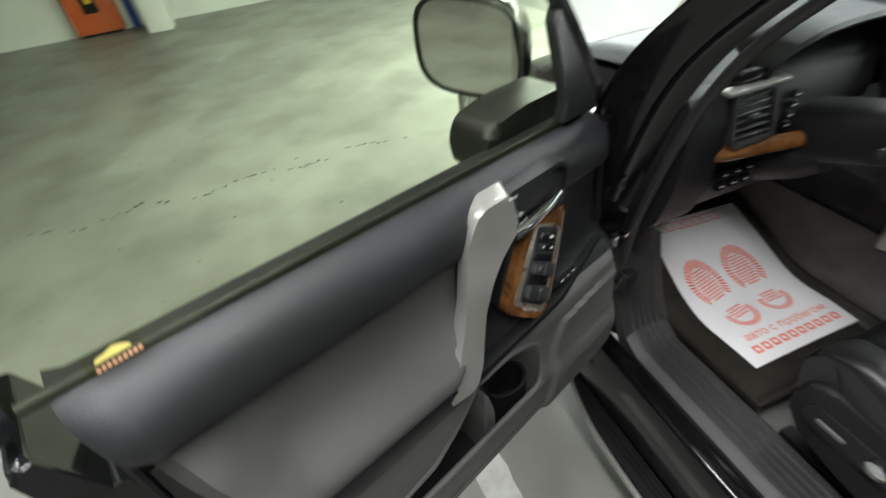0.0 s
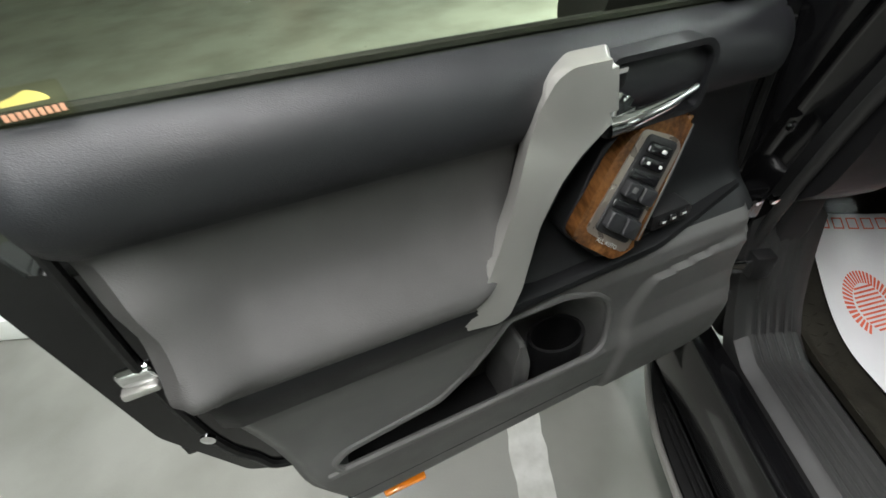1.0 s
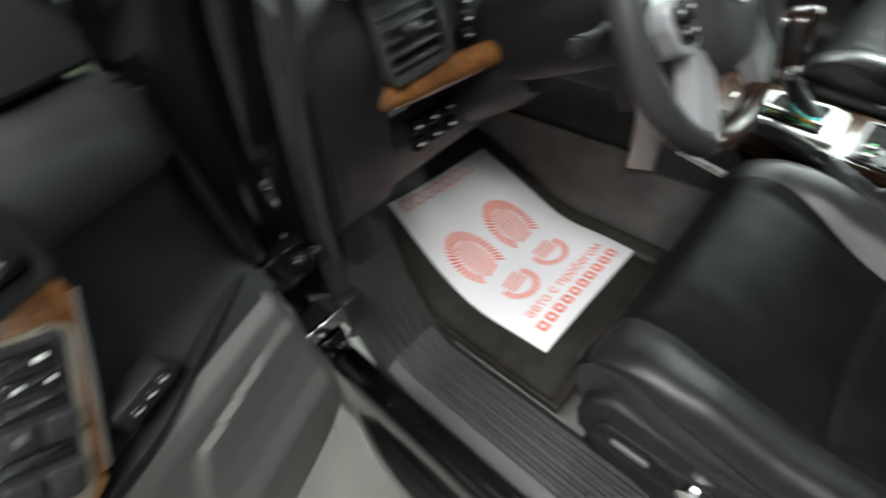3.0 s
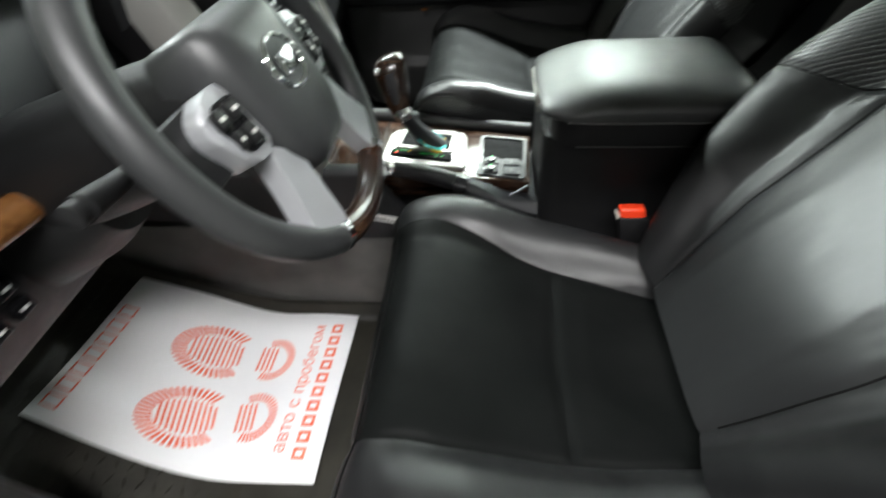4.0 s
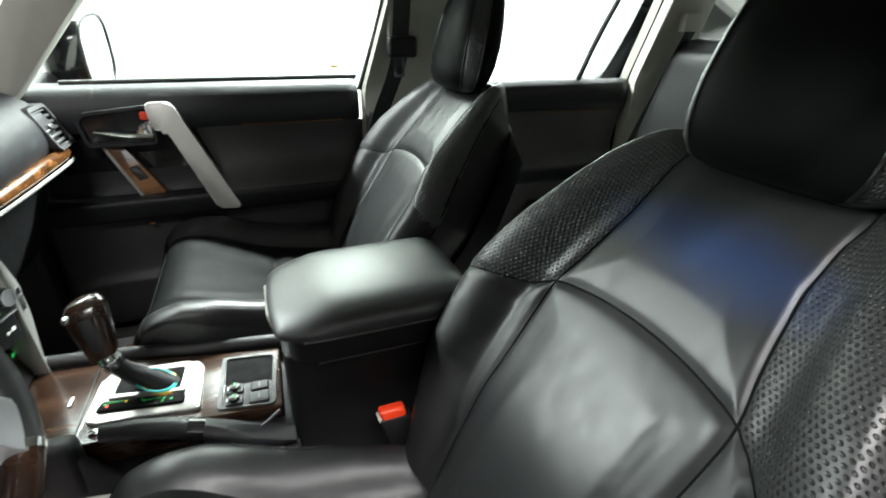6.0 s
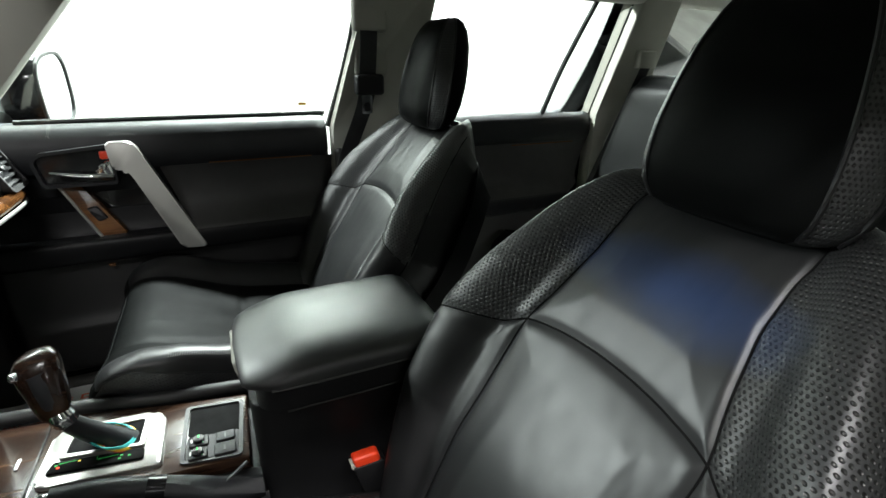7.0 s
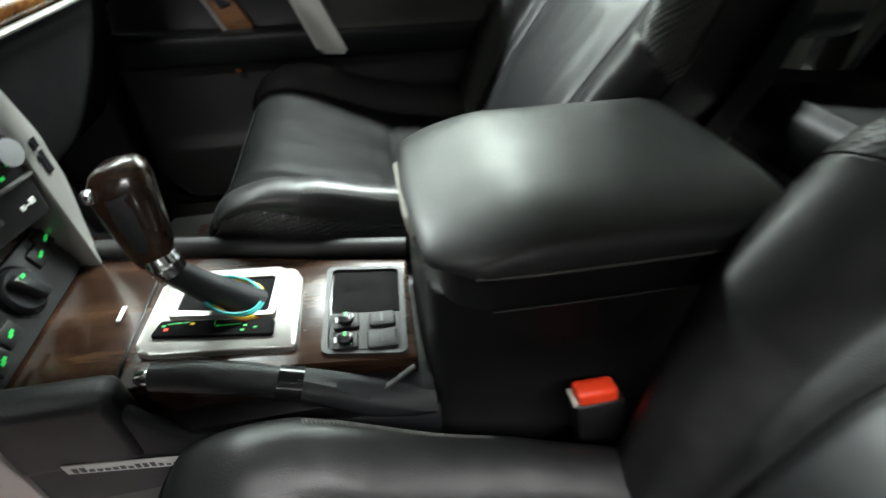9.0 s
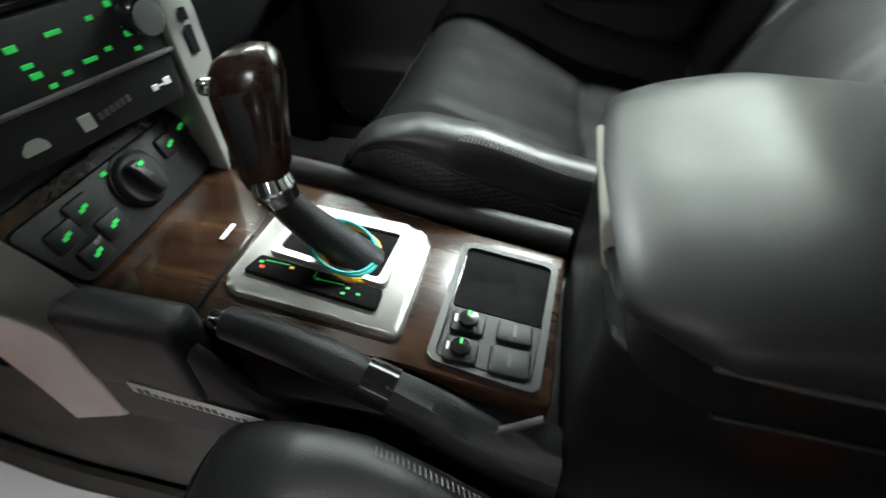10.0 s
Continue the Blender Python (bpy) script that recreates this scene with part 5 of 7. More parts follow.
    hd = part("headrest", hm, [SEATTOP, PERF], st, "black leather headrest with perforated edges", angle=60)
    for j in (1, 6, 18, 23):
        part("seam", tube([hr[i][j] for i in range(1, 10)], 0.0025, 40, 6), LEATHER, hd)
    for dx in (-0.07, 0.07):
        part("post", lathe([(0.0, 0.0), (0.007, 0.0), (0.007, 0.10), (0.0, 0.10)], (cx + dx, -0.150, 1.31), (0, 0.05, 1), 12), CHROME, hd, "chrome headrest post")
        part("post_collar", lathe([(0.0, 0.0), (0.016, 0.0), (0.014, 0.012), (0.0, 0.013)], (cx + dx, -0.150, 1.380), (0, -0.3, 1), 14), BLACKPL, hd)
    # base, rails and outer side cover
    o = -side
    part("seat_base", rbox((cx - 0.2, 0.0, 0.66), (cx + 0.2, 0.56, 0.86), 0.02, 2), BLACKPL, st)
    for dx in (-0.18, 0.18):
        part("rail", rbox((cx + dx - 0.02, -0.1, 0.575), (cx + dx + 0.02, 0.60, 0.63), 0.005, 1), BLACKPL, st)
        part("rail_leg", rbox((cx + dx - 0.015, 0.40, 0.62), (cx + dx + 0.015, 0.45, 0.70), 0.005, 1), BLACKPL, st)
    cov = [(0.0, 0.80), (-0.05, 0.93), (0.06, 0.945), (0.40, 0.885), (0.56, 0.90), (0.60, 0.86), (0.585, 0.76), (0.45, 0.72), (0.10, 0.72)]
    sc = part("side_cover", prism(rounded(cov, 0.03, 4), 0.225, 0.262, 0.012, 3, lambda a, b, c: V3(cx + o * c, a, b)), BLACKPL, st, "black plastic seat side cover")
    if side > 0:
        part("seat_switch", rbox((cx + o * 0.262 - 0.009, 0.485, 0.814), (cx + o * 0.262 + 0.004, 0.54, 0.826), 0.005, 2), GREYPL, sc, "silver seat adjuster switch")
        part("switch_bay", prism(rect(0.40, 0.785, 0.565, 0.85, 0.02), 0.262, 0.2655, 0.002, 1, lambda a, b, c: V3(cx + o * c, a, b)), GLOSSBLK, sc)
        part("seat_knob", lathe([(0.0, 0.0), (0.018, 0.0), (0.018, 0.01), (0.008, 0.014), (0.0, 0.014)], (cx + o * 0.265, 0.43, 0.825), (o, 0, 0), 18), CHROME, sc)
    return st


build_seat(-0.385, 1, "black leather driver seat with perforated shoulders", "car_seat")
build_seat(0.380, -1, "black leather passenger seat with perforated shoulders", "car_seat.001")

# soft-edged bluish patch mixed into the colour of the driver's upper backrest
def blue_patched(m):
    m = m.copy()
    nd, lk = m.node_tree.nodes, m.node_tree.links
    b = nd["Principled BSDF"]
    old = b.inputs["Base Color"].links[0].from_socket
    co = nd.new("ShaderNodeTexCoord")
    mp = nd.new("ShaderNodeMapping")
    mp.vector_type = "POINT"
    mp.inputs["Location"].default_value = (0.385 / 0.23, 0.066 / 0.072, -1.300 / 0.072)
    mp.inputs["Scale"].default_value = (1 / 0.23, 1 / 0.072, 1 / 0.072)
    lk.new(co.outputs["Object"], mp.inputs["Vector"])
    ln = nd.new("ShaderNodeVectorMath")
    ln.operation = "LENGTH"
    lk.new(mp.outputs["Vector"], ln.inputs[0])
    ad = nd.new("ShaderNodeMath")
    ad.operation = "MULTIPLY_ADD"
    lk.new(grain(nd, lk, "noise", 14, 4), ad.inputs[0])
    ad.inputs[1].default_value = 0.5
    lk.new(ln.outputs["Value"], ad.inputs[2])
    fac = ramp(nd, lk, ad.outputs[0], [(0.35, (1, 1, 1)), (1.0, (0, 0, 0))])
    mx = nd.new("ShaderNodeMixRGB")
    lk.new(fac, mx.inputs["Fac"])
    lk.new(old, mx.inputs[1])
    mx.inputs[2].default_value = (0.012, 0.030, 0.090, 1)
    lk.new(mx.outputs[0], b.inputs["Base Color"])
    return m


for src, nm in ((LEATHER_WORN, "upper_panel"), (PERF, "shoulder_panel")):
    dm = blue_patched(src)
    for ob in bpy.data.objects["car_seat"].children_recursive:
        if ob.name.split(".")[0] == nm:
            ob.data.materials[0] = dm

# rear bench
rs = thing("rear_seat", (0.0, -0.9, 0.60), "black leather rear bench seat", "seat")
def bench_pad(x0, x1, prof, puff):
    """A padded panel over a side profile, sinking at its edges and at one seam across."""
    P = curve_points([(y, z, 0) for y, z in prof], 36)
    rings = []
    for i in range(25):
        f = i / 24
        e = min(f, 1 - f) * (x1 - x0)
        sink = 1 - math.sqrt(max(0.0, 1 - (1 - min(1, e / 0.05)) ** 2))
        ring = []
        for k, p in enumerate(P):
            d = (P[min(k + 1, 36)] - P[max(k - 1, 0)]).normalized()
            n = V3(0, d.y, -d.x)
            ring.append(V3(x0 + (x1 - x0) * f, p.x, p.y) + n * (puff * (1 - sink) - 0.012 * math.exp(-((k - 20) / 1.2) ** 2)))
        rings.append(ring)
    return loft(rings, False, False)


for x0, x1 in ((-0.62, -0.12), (-0.12, 0.12), (0.12, 0.62)):
    part("backrest", bench_pad(x0, x1, [(-0.83, 0.93), (-0.88, 1.05), (-0.94, 1.20), (-0.99, 1.34), (-1.02, 1.42), (-1.06, 1.45), (-1.13, 1.43), (-1.16, 1.30), (-1.16, 1.0)], 0.03), SEATTOP, rs)
    part("cushion", bench_pad(x0, x1, [(-0.98, 0.93), (-0.85, 0.93), (-0.70, 0.94), (-0.56, 0.955), (-0.49, 0.935), (-0.465, 0.88), (-0.48, 0.80)], 0.02), SEATTOP, rs)
part("bench_base", rbox((-0.6, -1.0, 0.57), (0.6, -0.52, 0.82), 0.02), DARKCARPET, rs)
for x in (-0.37, 0.37):
    part("headrest", rbox((x - 0.115, -1.165, 1.46), (x + 0.115, -1.06, 1.61), 0.045, 5, None, lambda p: V3(x + (p.x - x) * (1 - 0.9 * max(0, p.z - 1.53)), p.y + 0.3 * (p.z - 1.46) * -1, p.z)), SEATTOP, rs)
    part("post", rbox((x - 0.05, -1.12, 1.40), (x + 0.05, -1.10, 1.47), 0.005), CHROME, rs)

# seat belts
def belt(nm, pts, width, label, wide=(0, 1, 0)):
    t = thing(nm, pts[-1], label, "seat belt", "seat belts")
    P = curve_points(pts, 30)
    bm = bmesh.new()
    w = Vector(wide) * width * 0.5
    L = [(bm.verts.new(p - w), bm.verts.new(p + w), bm.verts.new(p + w + V3(-0.002, 0, 0)), bm.verts.new(p - w + V3(-0.002, 0, 0))) for p in P]
    for a, b in zip(L, L[1:]):
        for i in range(4):
            bm.faces.new((a[i], a[(i + 1) % 4], b[(i + 1) % 4], b[i]))
    part("webbing", bm, BELT, t)
    return t


b1 = belt("seat_belt", [(0.600, -0.048, 1.60), (0.618, -0.046, 1.50), (0.630, -0.036, 1.40), (0.640, 0.034, 1.21), (0.645, 0.06, 0.95), (0.64, 0.05, 0.70)], 0.046, "black passenger seat belt on the middle pillar")
part("anchor_cover", rbox((0.596, -0.10, 1.585), (0.622, -0.005, 1.665), 0.012, 3), PILLARPL, b1)
part("height_slider", rbox((0.600, -0.088, 1.428), (0.640, -0.008, 1.482), 0.010, 3), BLACKPL, b1)
tg = part("tongue", ring_plate(rect(-0.054, 1.378, -0.024, 1.428, 0.006), rect(-0.047, 1.385, -0.031, 1.408, 0.004), 0.0, 0.004, lambda a, b, c: V3(0.614 + c, a, b)), CHROME, b1, "steel belt tongue")
part("anchor_track", rbox((0.622, -0.105, 1.475), (0.640, -0.012, 1.66), 0.014, 3), PILLARPL, b1)
b2 = belt("seat_belt.001", [(0.60, -1.06, 1.52), (0.63, -1.03, 1.38), (0.64, -0.96, 1.20), (0.64, -0.88, 1.02), (0.63, -0.82, 0.85)], 0.046, "black rear seat belt on the rear pillar")
part("anchor_cover", rbox((0.598, -1.10, 1.50), (0.628, -1.02, 1.56), 0.008, 3), PILLARPL, b2)
for nm, x in (("belt_buckle", -0.138), ("belt_buckle.001", 0.150)):
    bk = thing(nm, (x, 0.19, 0.80), "black seat belt buckle with a red button", "buckle", "belt buckles")
    lean = lambda a, b, c, x=x: V3(x + a - 0.10 * b * (1 if x < 0 else -1) * 0.3, 0.160 + c + 0.25 * b, 0.835 + b)
    part("housing", rbox((-0.014, 0.0, 0.0), (0.014, 0.105, 0.052), 0.006, 2, lean), BLACKPL, bk)
    part("button", rbox((-0.010, 0.092, 0.006), (0.010, 0.121, 0.048), 0.005, 3, lean), RED, bk, "red release button")
    part("slot", rbox((-0.009, 0.100, 0.0475), (0.009, 0.109, 0.0535), 0.001, 1, lean), PILLARPL, bk, "worn metal tongue slot")
    part("stalk", rbox((x - 0.008, 0.15, 0.60), (x + 0.008, 0.20, 0.86), 0.005, 1), BLACKPL, bk)

# ---- centre console ----
cz = lambda y: 0.958 + 0.06 * (y - 0.38)
con = thing("centre_console", (0.0, 0.55, 0.60), "dark wood and black plastic centre console", "console")
top = lambda a, b, c: V3(a, b, cz(b) + c)
BODY = [(-0.090, 0.36), (0.128, 0.36), (0.132, 0.60), (0.140, 0.78), (-0.090, 0.78), (-0.090, 0.66)]
part("console_body", prism(rounded(BODY, 0.01, 3), 0.82, 0.915, 0.006, 2), BLACKPL, con)
WOODOUT = [(-0.079, 0.378), (0.078, 0.372), (0.090, 0.50), (0.113, 0.62), (0.118, 0.765), (-0.082, 0.765), (-0.076, 0.655), (-0.070, 0.50)]
part("wood_panel", prism(rounded(WOODOUT, 0.006, 3), -0.045, 0.0, 0.004, 2, top), WOOD, con, "glossy dark wood trim panel")
part("side_rail", tube([(0.096, 0.37, cz(0.37) + 0.004), (0.108, 0.50, cz(0.5) + 0.004), (0.126, 0.62, cz(0.62) + 0.004), (0.134, 0.76, cz(0.76) + 0.004)], 0.013, 30, 10), BLACKPL, con)
part("lid_joint", rbox((-0.078, 0.657, 0.0005), (0.112, 0.660, 0.003), 0.0005, 1, top), GLOSSBLK, con)
part("lid_mark", rbox((0.010, 0.678, 0.001), (0.032, 0.683, 0.003), 0.001, 1, top), WHITEMARK, con)
gp = part("gate_plate", prism(rounded([(-0.054, 0.496), (0.056, 0.496), (0.072, 0.515), (0.074, 0.625), (0.060, 0.645), (-0.036, 0.650), (-0.044, 0.640)], 0.008, 3), -0.004, 0.007, 0.004, 3, top), SILVER, con, "silver shifter gate plate")
hole = rounded([(-0.012, 0.520), (0.056, 0.516), (0.060, 0.622), (0.000, 0.628)], 0.006, 3)
part("gate_rim", ring_plate(hole, rounded([(-0.006, 0.527), (0.050, 0.523), (0.054, 0.615), (0.006, 0.620)], 0.005, 3), 0.006, 0.0135, top), SILVER, gp, "bright gate rim")
# flat near-black fill; the shade down in the gate's hole is its colour
part("gate_shade", prism(rounded([(-0.006, 0.527), (0.050, 0.523), (0.054, 0.615), (0.006, 0.620)], 0.005, 3), 0.004, 0.0112, 0, 1, top), PIT, gp)
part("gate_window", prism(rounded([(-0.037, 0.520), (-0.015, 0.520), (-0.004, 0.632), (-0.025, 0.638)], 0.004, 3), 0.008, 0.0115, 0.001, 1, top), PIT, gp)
for k, (gx, gy, mt) in enumerate(((-0.018, 0.624, REDLIT), (-0.013, 0.627, GREENLIT), (-0.013, 0.600, YELLOWLIT), (-0.019, 0.575, GREENLIT), (-0.022, 0.548, GREENLIT), (-0.028, 0.550, GREENLIT), (-0.026, 0.538, GREENLIT))):
    part("gate_letter", rbox((gx - 0.0011, gy - 0.0017, 0.0112), (gx + 0.0011, gy + 0.0017, 0.0122), 0, 1, top), GREENDIM if mt is GREENLIT else mt, gp)
for lo, hi in (((-0.011, 0.603, 0.0112), (-0.0102, 0.624, 0.0121)), ((-0.0185, 0.578, 0.0112), (-0.0112, 0.5788, 0.0121)), ((-0.0195, 0.552, 0.0112), (-0.0187, 0.574, 0.0121))):
    part("gate_track", rbox(lo, hi, 0, 1, top), GREENDIM, gp)
# cubby and switches behind the gate
cf = part("cubby_frame", ring_plate(rounded([(-0.074, 0.388), (0.060, 0.378), (0.068, 0.468), (-0.064, 0.474)], 0.010, 4), rounded([(-0.069, 0.394), (0.055, 0.384), (0.062, 0.462), (-0.060, 0.468)], 0.008, 4), -0.004, 0.004, top), SILLPL, con, "dark grey frame round the cubby and switches")
# no hollow here: a flat near-black sheet paints the cubby's inner shade
part("cubby_shade", prism(rounded([(-0.012, 0.389), (0.054, 0.385), (0.061, 0.461), (-0.007, 0.464)], 0.006, 3), -0.004, 0.0012, 0, 1, top), PIT, cf)
part("switch_panel", prism(rounded([(-0.068, 0.394), (-0.014, 0.389), (-0.009, 0.464), (-0.059, 0.467)], 0.004, 3), -0.003, 0.003, 0.001, 1, top), BLACKPL, cf)
for (x0, y0, x1, y1, dial) in ((-0.036, 0.434, -0.014, 0.461, 1), (-0.063, 0.436, -0.041, 0.462, 1), (-0.036, 0.396, -0.016, 0.424, 0), (-0.066, 0.396, -0.041, 0.427, 0)):
    k = part("console_switch", prism(rect(x0, y0, x1, y1, 0.004, 3), 0.001, 0.0075, 0.002, 2, top), BLACKPL if dial else SOFTPAD, cf)
    mx, my = (x0 + x1) / 2, (y0 + y1) / 2
    if dial:
        part("dial", lathe([(0.0, 0.0), (0.0085, 0.0), (0.0075, 0.006), (0.0, 0.0065)], top(mx, my, 0.006), (0, 0, 1), 18), GLOSSBLK, k)
        part("dial_light", rbox((mx + 0.001, my - 0.001, 0.012), (mx + 0.006, my + 0.001, 0.0132), 0, 1, top), GREENLIT, k)
        part("dial_light", rbox((mx - 0.006, my - 0.006, 0.0075), (mx - 0.003, my - 0.002, 0.0085), 0, 1, top), GREENLIT, k)
        part("mark", rbox((mx - 0.003, my + 0.009, 0.007), (mx + 0.004, my + 0.011, 0.0082), 0, 1, top), WHITEMARK, k)
    else:
        part("mark", rbox((mx - 0.006, my - 0.001, 0.007), (mx + 0.006, my + 0.0015, 0.0082), 0, 1, top), PRINTGREY, k)
# gear lever
gl = thing("gear_lever", (0.022, 0.57, 0.975), "dark wood gear knob on a black leather boot", "gear lever")
part("boot", tube([(0.018, 0.546, 0.964), (0.014, 0.566, 0.990), (0.008, 0.588, 1.018), (0.004, 0.605, 1.044)], 0.0175, 24, 16, 1.0, (1, 0, 0), [1.25, 1.0, 0.85, 0.75]), SOFTPAD, gl, "creased black leather boot")
for k, (mt, d, nm) in enumerate(((TEAL, 0.0, "teal_band"), (TEAL, 0.004, "teal_band"), (YELLOWBAND, -0.006, "yellow_band"), (YELLOWBAND, -0.010, "yellow_band"), (REDBAND, -0.015, "red_band"))):
    c = V3(0.013, 0.560 + d * 0.6, 0.982 + d * 0.6 + 0.004)
    part(nm, tube([c + V3(0.028 * math.cos(a), 0.026 * math.sin(a), 0.012 * math.sin(a) + 0.004) for a in (2 * math.pi * i / 16 for i in range(17))], 0.0016, 48, 6), mt, gl, nm.replace("_", " ").replace("band", "rubber band"))
part("collar", tube([(0.004, 0.603, 1.040), (0.005, 0.607, 1.050), (0.007, 0.610, 1.060)], 0.015, 10, 18, 1.0, (1, 0, 0), [1.0, 1.12, 1.0]), CHROME, gl, "chrome collar")
rings = []
for k, (h, rx, ry) in enumerate(((0.0, 0.015, 0.016), (0.012, 0.018, 0.020), (0.035, 0.020, 0.023), (0.06, 0.022, 0.026), (0.082, 0.0235, 0.028), (0.097, 0.022, 0.027), (0.107, 0.017, 0.021), (0.112, 0.008, 0.010))):
    c = V3(0.008 + 0.32 * h, 0.612 + 0.16 * h, 1.056 + 0.76 * h)
    rings.append([c + V3(rx * math.copysign(abs(math.cos(a)) ** 0.8, math.cos(a)), ry * math.copysign(abs(math.sin(a)) ** 0.8, math.sin(a)), -0.3 * ry * math.sin(a)) for a in (2 * math.pi * i / 24 for i in range(24))])
part("knob", loft(rings), WOOD, gl, "glossy dark wood knob")
inset = []
for k, (h, rx, ry) in enumerate(((0.004, 0.016, 0.018), (0.03, 0.0195, 0.0225), (0.06, 0.0220, 0.0255), (0.085, 0.0235, 0.0275))):
    c = V3(0.008 + 0.32 * h, 0.612 + 0.16 * h, 1.056 + 0.76 * h)
    inset.append([c + V3(-1.03 * rx * math.cos(a), 1.03 * ry * math.sin(a), -0.3 * ry * math.sin(a)) for a in (-0.95 + 1.9 * i / 10 for i in range(11))])
part("knob_inset", loft(inset, False, False), SOFTPAD, gl, "black leather knob inset")
part("knob_button", rbox((0.012, 0.640, 1.116), (0.024, 0.652, 1.128), 0.004, 3), CHROME, gl)
part("shaft", lathe([(0.0, 0.0), (0.006, 0.0), (0.006, 0.10), (0.0, 0.10)], (0.018, 0.55, 0.965), (-0.10, 0.55, 0.80), 10), CHROME, gl)
# handbrake in its trough
hb = thing("handbrake", (-0.085, 0.5, 0.92), "black leather handbrake lever with a chrome button", "handbrake")
part("handle", tube([(-0.080, 0.618, 0.990), (-0.083, 0.58, 0.985), (-0.087, 0.54, 0.977), (-0.091, 0.505, 0.966)], 0.0145, 24, 14, 1.05, (0, 0, 1), [0.85, 1.0, 1.05, 0.95]), SOFTPAD, hb, "stitched black leather grip")
part("button", lathe([(0.0, 0.0), (0.008, 0.0), (0.008, 0.010), (0.006, 0.013), (0.0, 0.013)], (-0.080, 0.618, 0.990), (0.05, 1, 0.12), 16), CHROME, hb, "chrome release button")
part("collar", tube([(-0.090, 0.512, 0.968), (-0.0925, 0.49, 0.962)], 0.0165, 6, 14, 1.0), GLOSSBLK, hb)
part("boot", loft([[V3(-0.093 + 0.016 * s * math.cos(a) , y, z + h * math.sin(a) + 0.004 * math.sin(5 * a + y * 60)) for a in (2 * math.pi * i / 16 for i in range(16))] for y, z, h, s in ((0.492, 0.960, 0.016, 1.0), (0.46, 0.945, 0.017, 1.2), (0.43, 0.93, 0.018, 1.4), (0.39, 0.920, 0.018, 1.5), (0.365, 0.915, 0.016, 1.4))]), SOFTPAD, hb, "folded black leather boot")
# fold of the boot, with its thin highlight put in as paler leather
part("boot_edge_glint", tube([(-0.088, 0.497, 0.974), (-0.098, 0.464, 0.936), (-0.098, 0.421, 0.941), (-0.090, 0.383, 0.960)], 0.0030, 24, 8, 0.7), LIDSKIN, hb, "folded leather edge, paler for its highlight")
# driver side wall of the console with its swooping edge
sw_z = lambda y: lerp(y, (0.36, 0.50, 0.58, 0.605, 0.63, 0.655, 0.74, 0.79), (0.895, 0.898, 0.903, 0.915, 0.955, 0.994, 1.003, 1.003))
rings = []
for i in range(45):
    y = 0.36 + 0.43 * i / 44
    z = sw_z(y)
    xo = lerp(y, (0.36, 0.6, 0.79), (-0.103, -0.102, -0.106))
    rings.append([V3(xo + 0.030, y, 0.835), V3(xo - 0.002, y, 0.845), V3(xo - 0.003, y, 0.86), V3(xo, y, z - 0.014), V3(xo + 0.003, y, z - 0.004), V3(xo + 0.007, y, z), V3(xo + 0.012, y, z - 0.002), V3(xo + 0.015, y, z - 0.010), V3(xo + 0.016, y, z - 0.05)])
part("console_side", loft(rings, False, False), SOFTPAD, con, "black plastic console side")
part("front_shoulder", rbox((-0.108, 0.642, 0.90), (-0.072, 0.792, 1.002), 0.014, 4), SOFTPAD, con)
lab = thing("warning_label", (-0.118, 0.68, 0.855), "narrow white printed label on the console side", "label")
part("sheet", prism([(0.602, 0.877), (0.715, 0.905), (0.715, 0.920), (0.602, 0.894)], 0, 0.001, 0, 1, lambda a, b, c: V3(lerp(a, (0.6, 0.79), (-0.1050, -0.1115)) - c, a, b)), LABELWHITE, lab)
rngl = random.Random(4)
for k in range(17):
    a = 0.606 + k * 0.0062
    h = 0.003 + rngl.random() * 0.005
    part("print_bar", prism([(a, 0.8805 + (a - 0.602) * 0.240), (a + 0.004, 0.8815 + (a - 0.602) * 0.240), (a + 0.004, 0.8815 + h + (a - 0.602) * 0.240), (a, 0.8805 + h + (a - 0.602) * 0.240)], 0.0012, 0.0016, 0, 1, lambda a, b, c: V3(lerp(a, (0.6, 0.79), (-0.1050, -0.1115)) - c, a, b)), PRINTGREY, lab)
# armrest box
ab = thing("armrest_box", (0.0, 0.2, 0.60), "black leather armrest box between the seats", "armrest")
part("box", prism(rounded([(-0.100, 0.07), (0.098, 0.07), (0.100, 0.345), (0.085, 0.366), (-0.088, 0.366), (-0.103, 0.345)], 0.012, 4), 0.58, 1.060, 0.006, 2, lambda a, b, c: V3(a, b, c)), BLACKPL, ab, "black plastic box")
def lid_ring(f):
    y = 0.378 - 0.325 * f
    e = min(1, (0.378 - y) / 0.035, (y - 0.053) / 0.045)
    e = math.sqrt(max(0.0, 1 - (1 - e) ** 2))
    hw = 0.112 + 0.012 * smooth(f, 0.0, 0.15)
    zt = 1.124 + 0.020 * smooth(f, 0, 0.32) * (0.5 + 0.5 * e)
    ring = []
    for k in range(48):
        th = 2 * math.pi * k / 48
        ca, sa = math.cos(th), math.sin(th)
        x = math.copysign(abs(ca) ** 0.30, ca) * (hw - 0.016 * (1 - e)) * (1 - 0.07 * max(0, sa) ** 2)
        z = 1.108 + (math.copysign(abs(sa) ** 0.60, sa) * ((zt - 1.108) * (0.30 + 0.70 * e) if sa > 0 else 0.012)) - 0.006 * (abs(x) / 0.12) ** 3 * (1 if sa > 0 else 0)
        ring.append(V3(x - 0.006, y + 0.012 * (abs(x) / 0.12) ** 2 * -(1 - smooth(f, 0, 0.3)), z))
    return ring


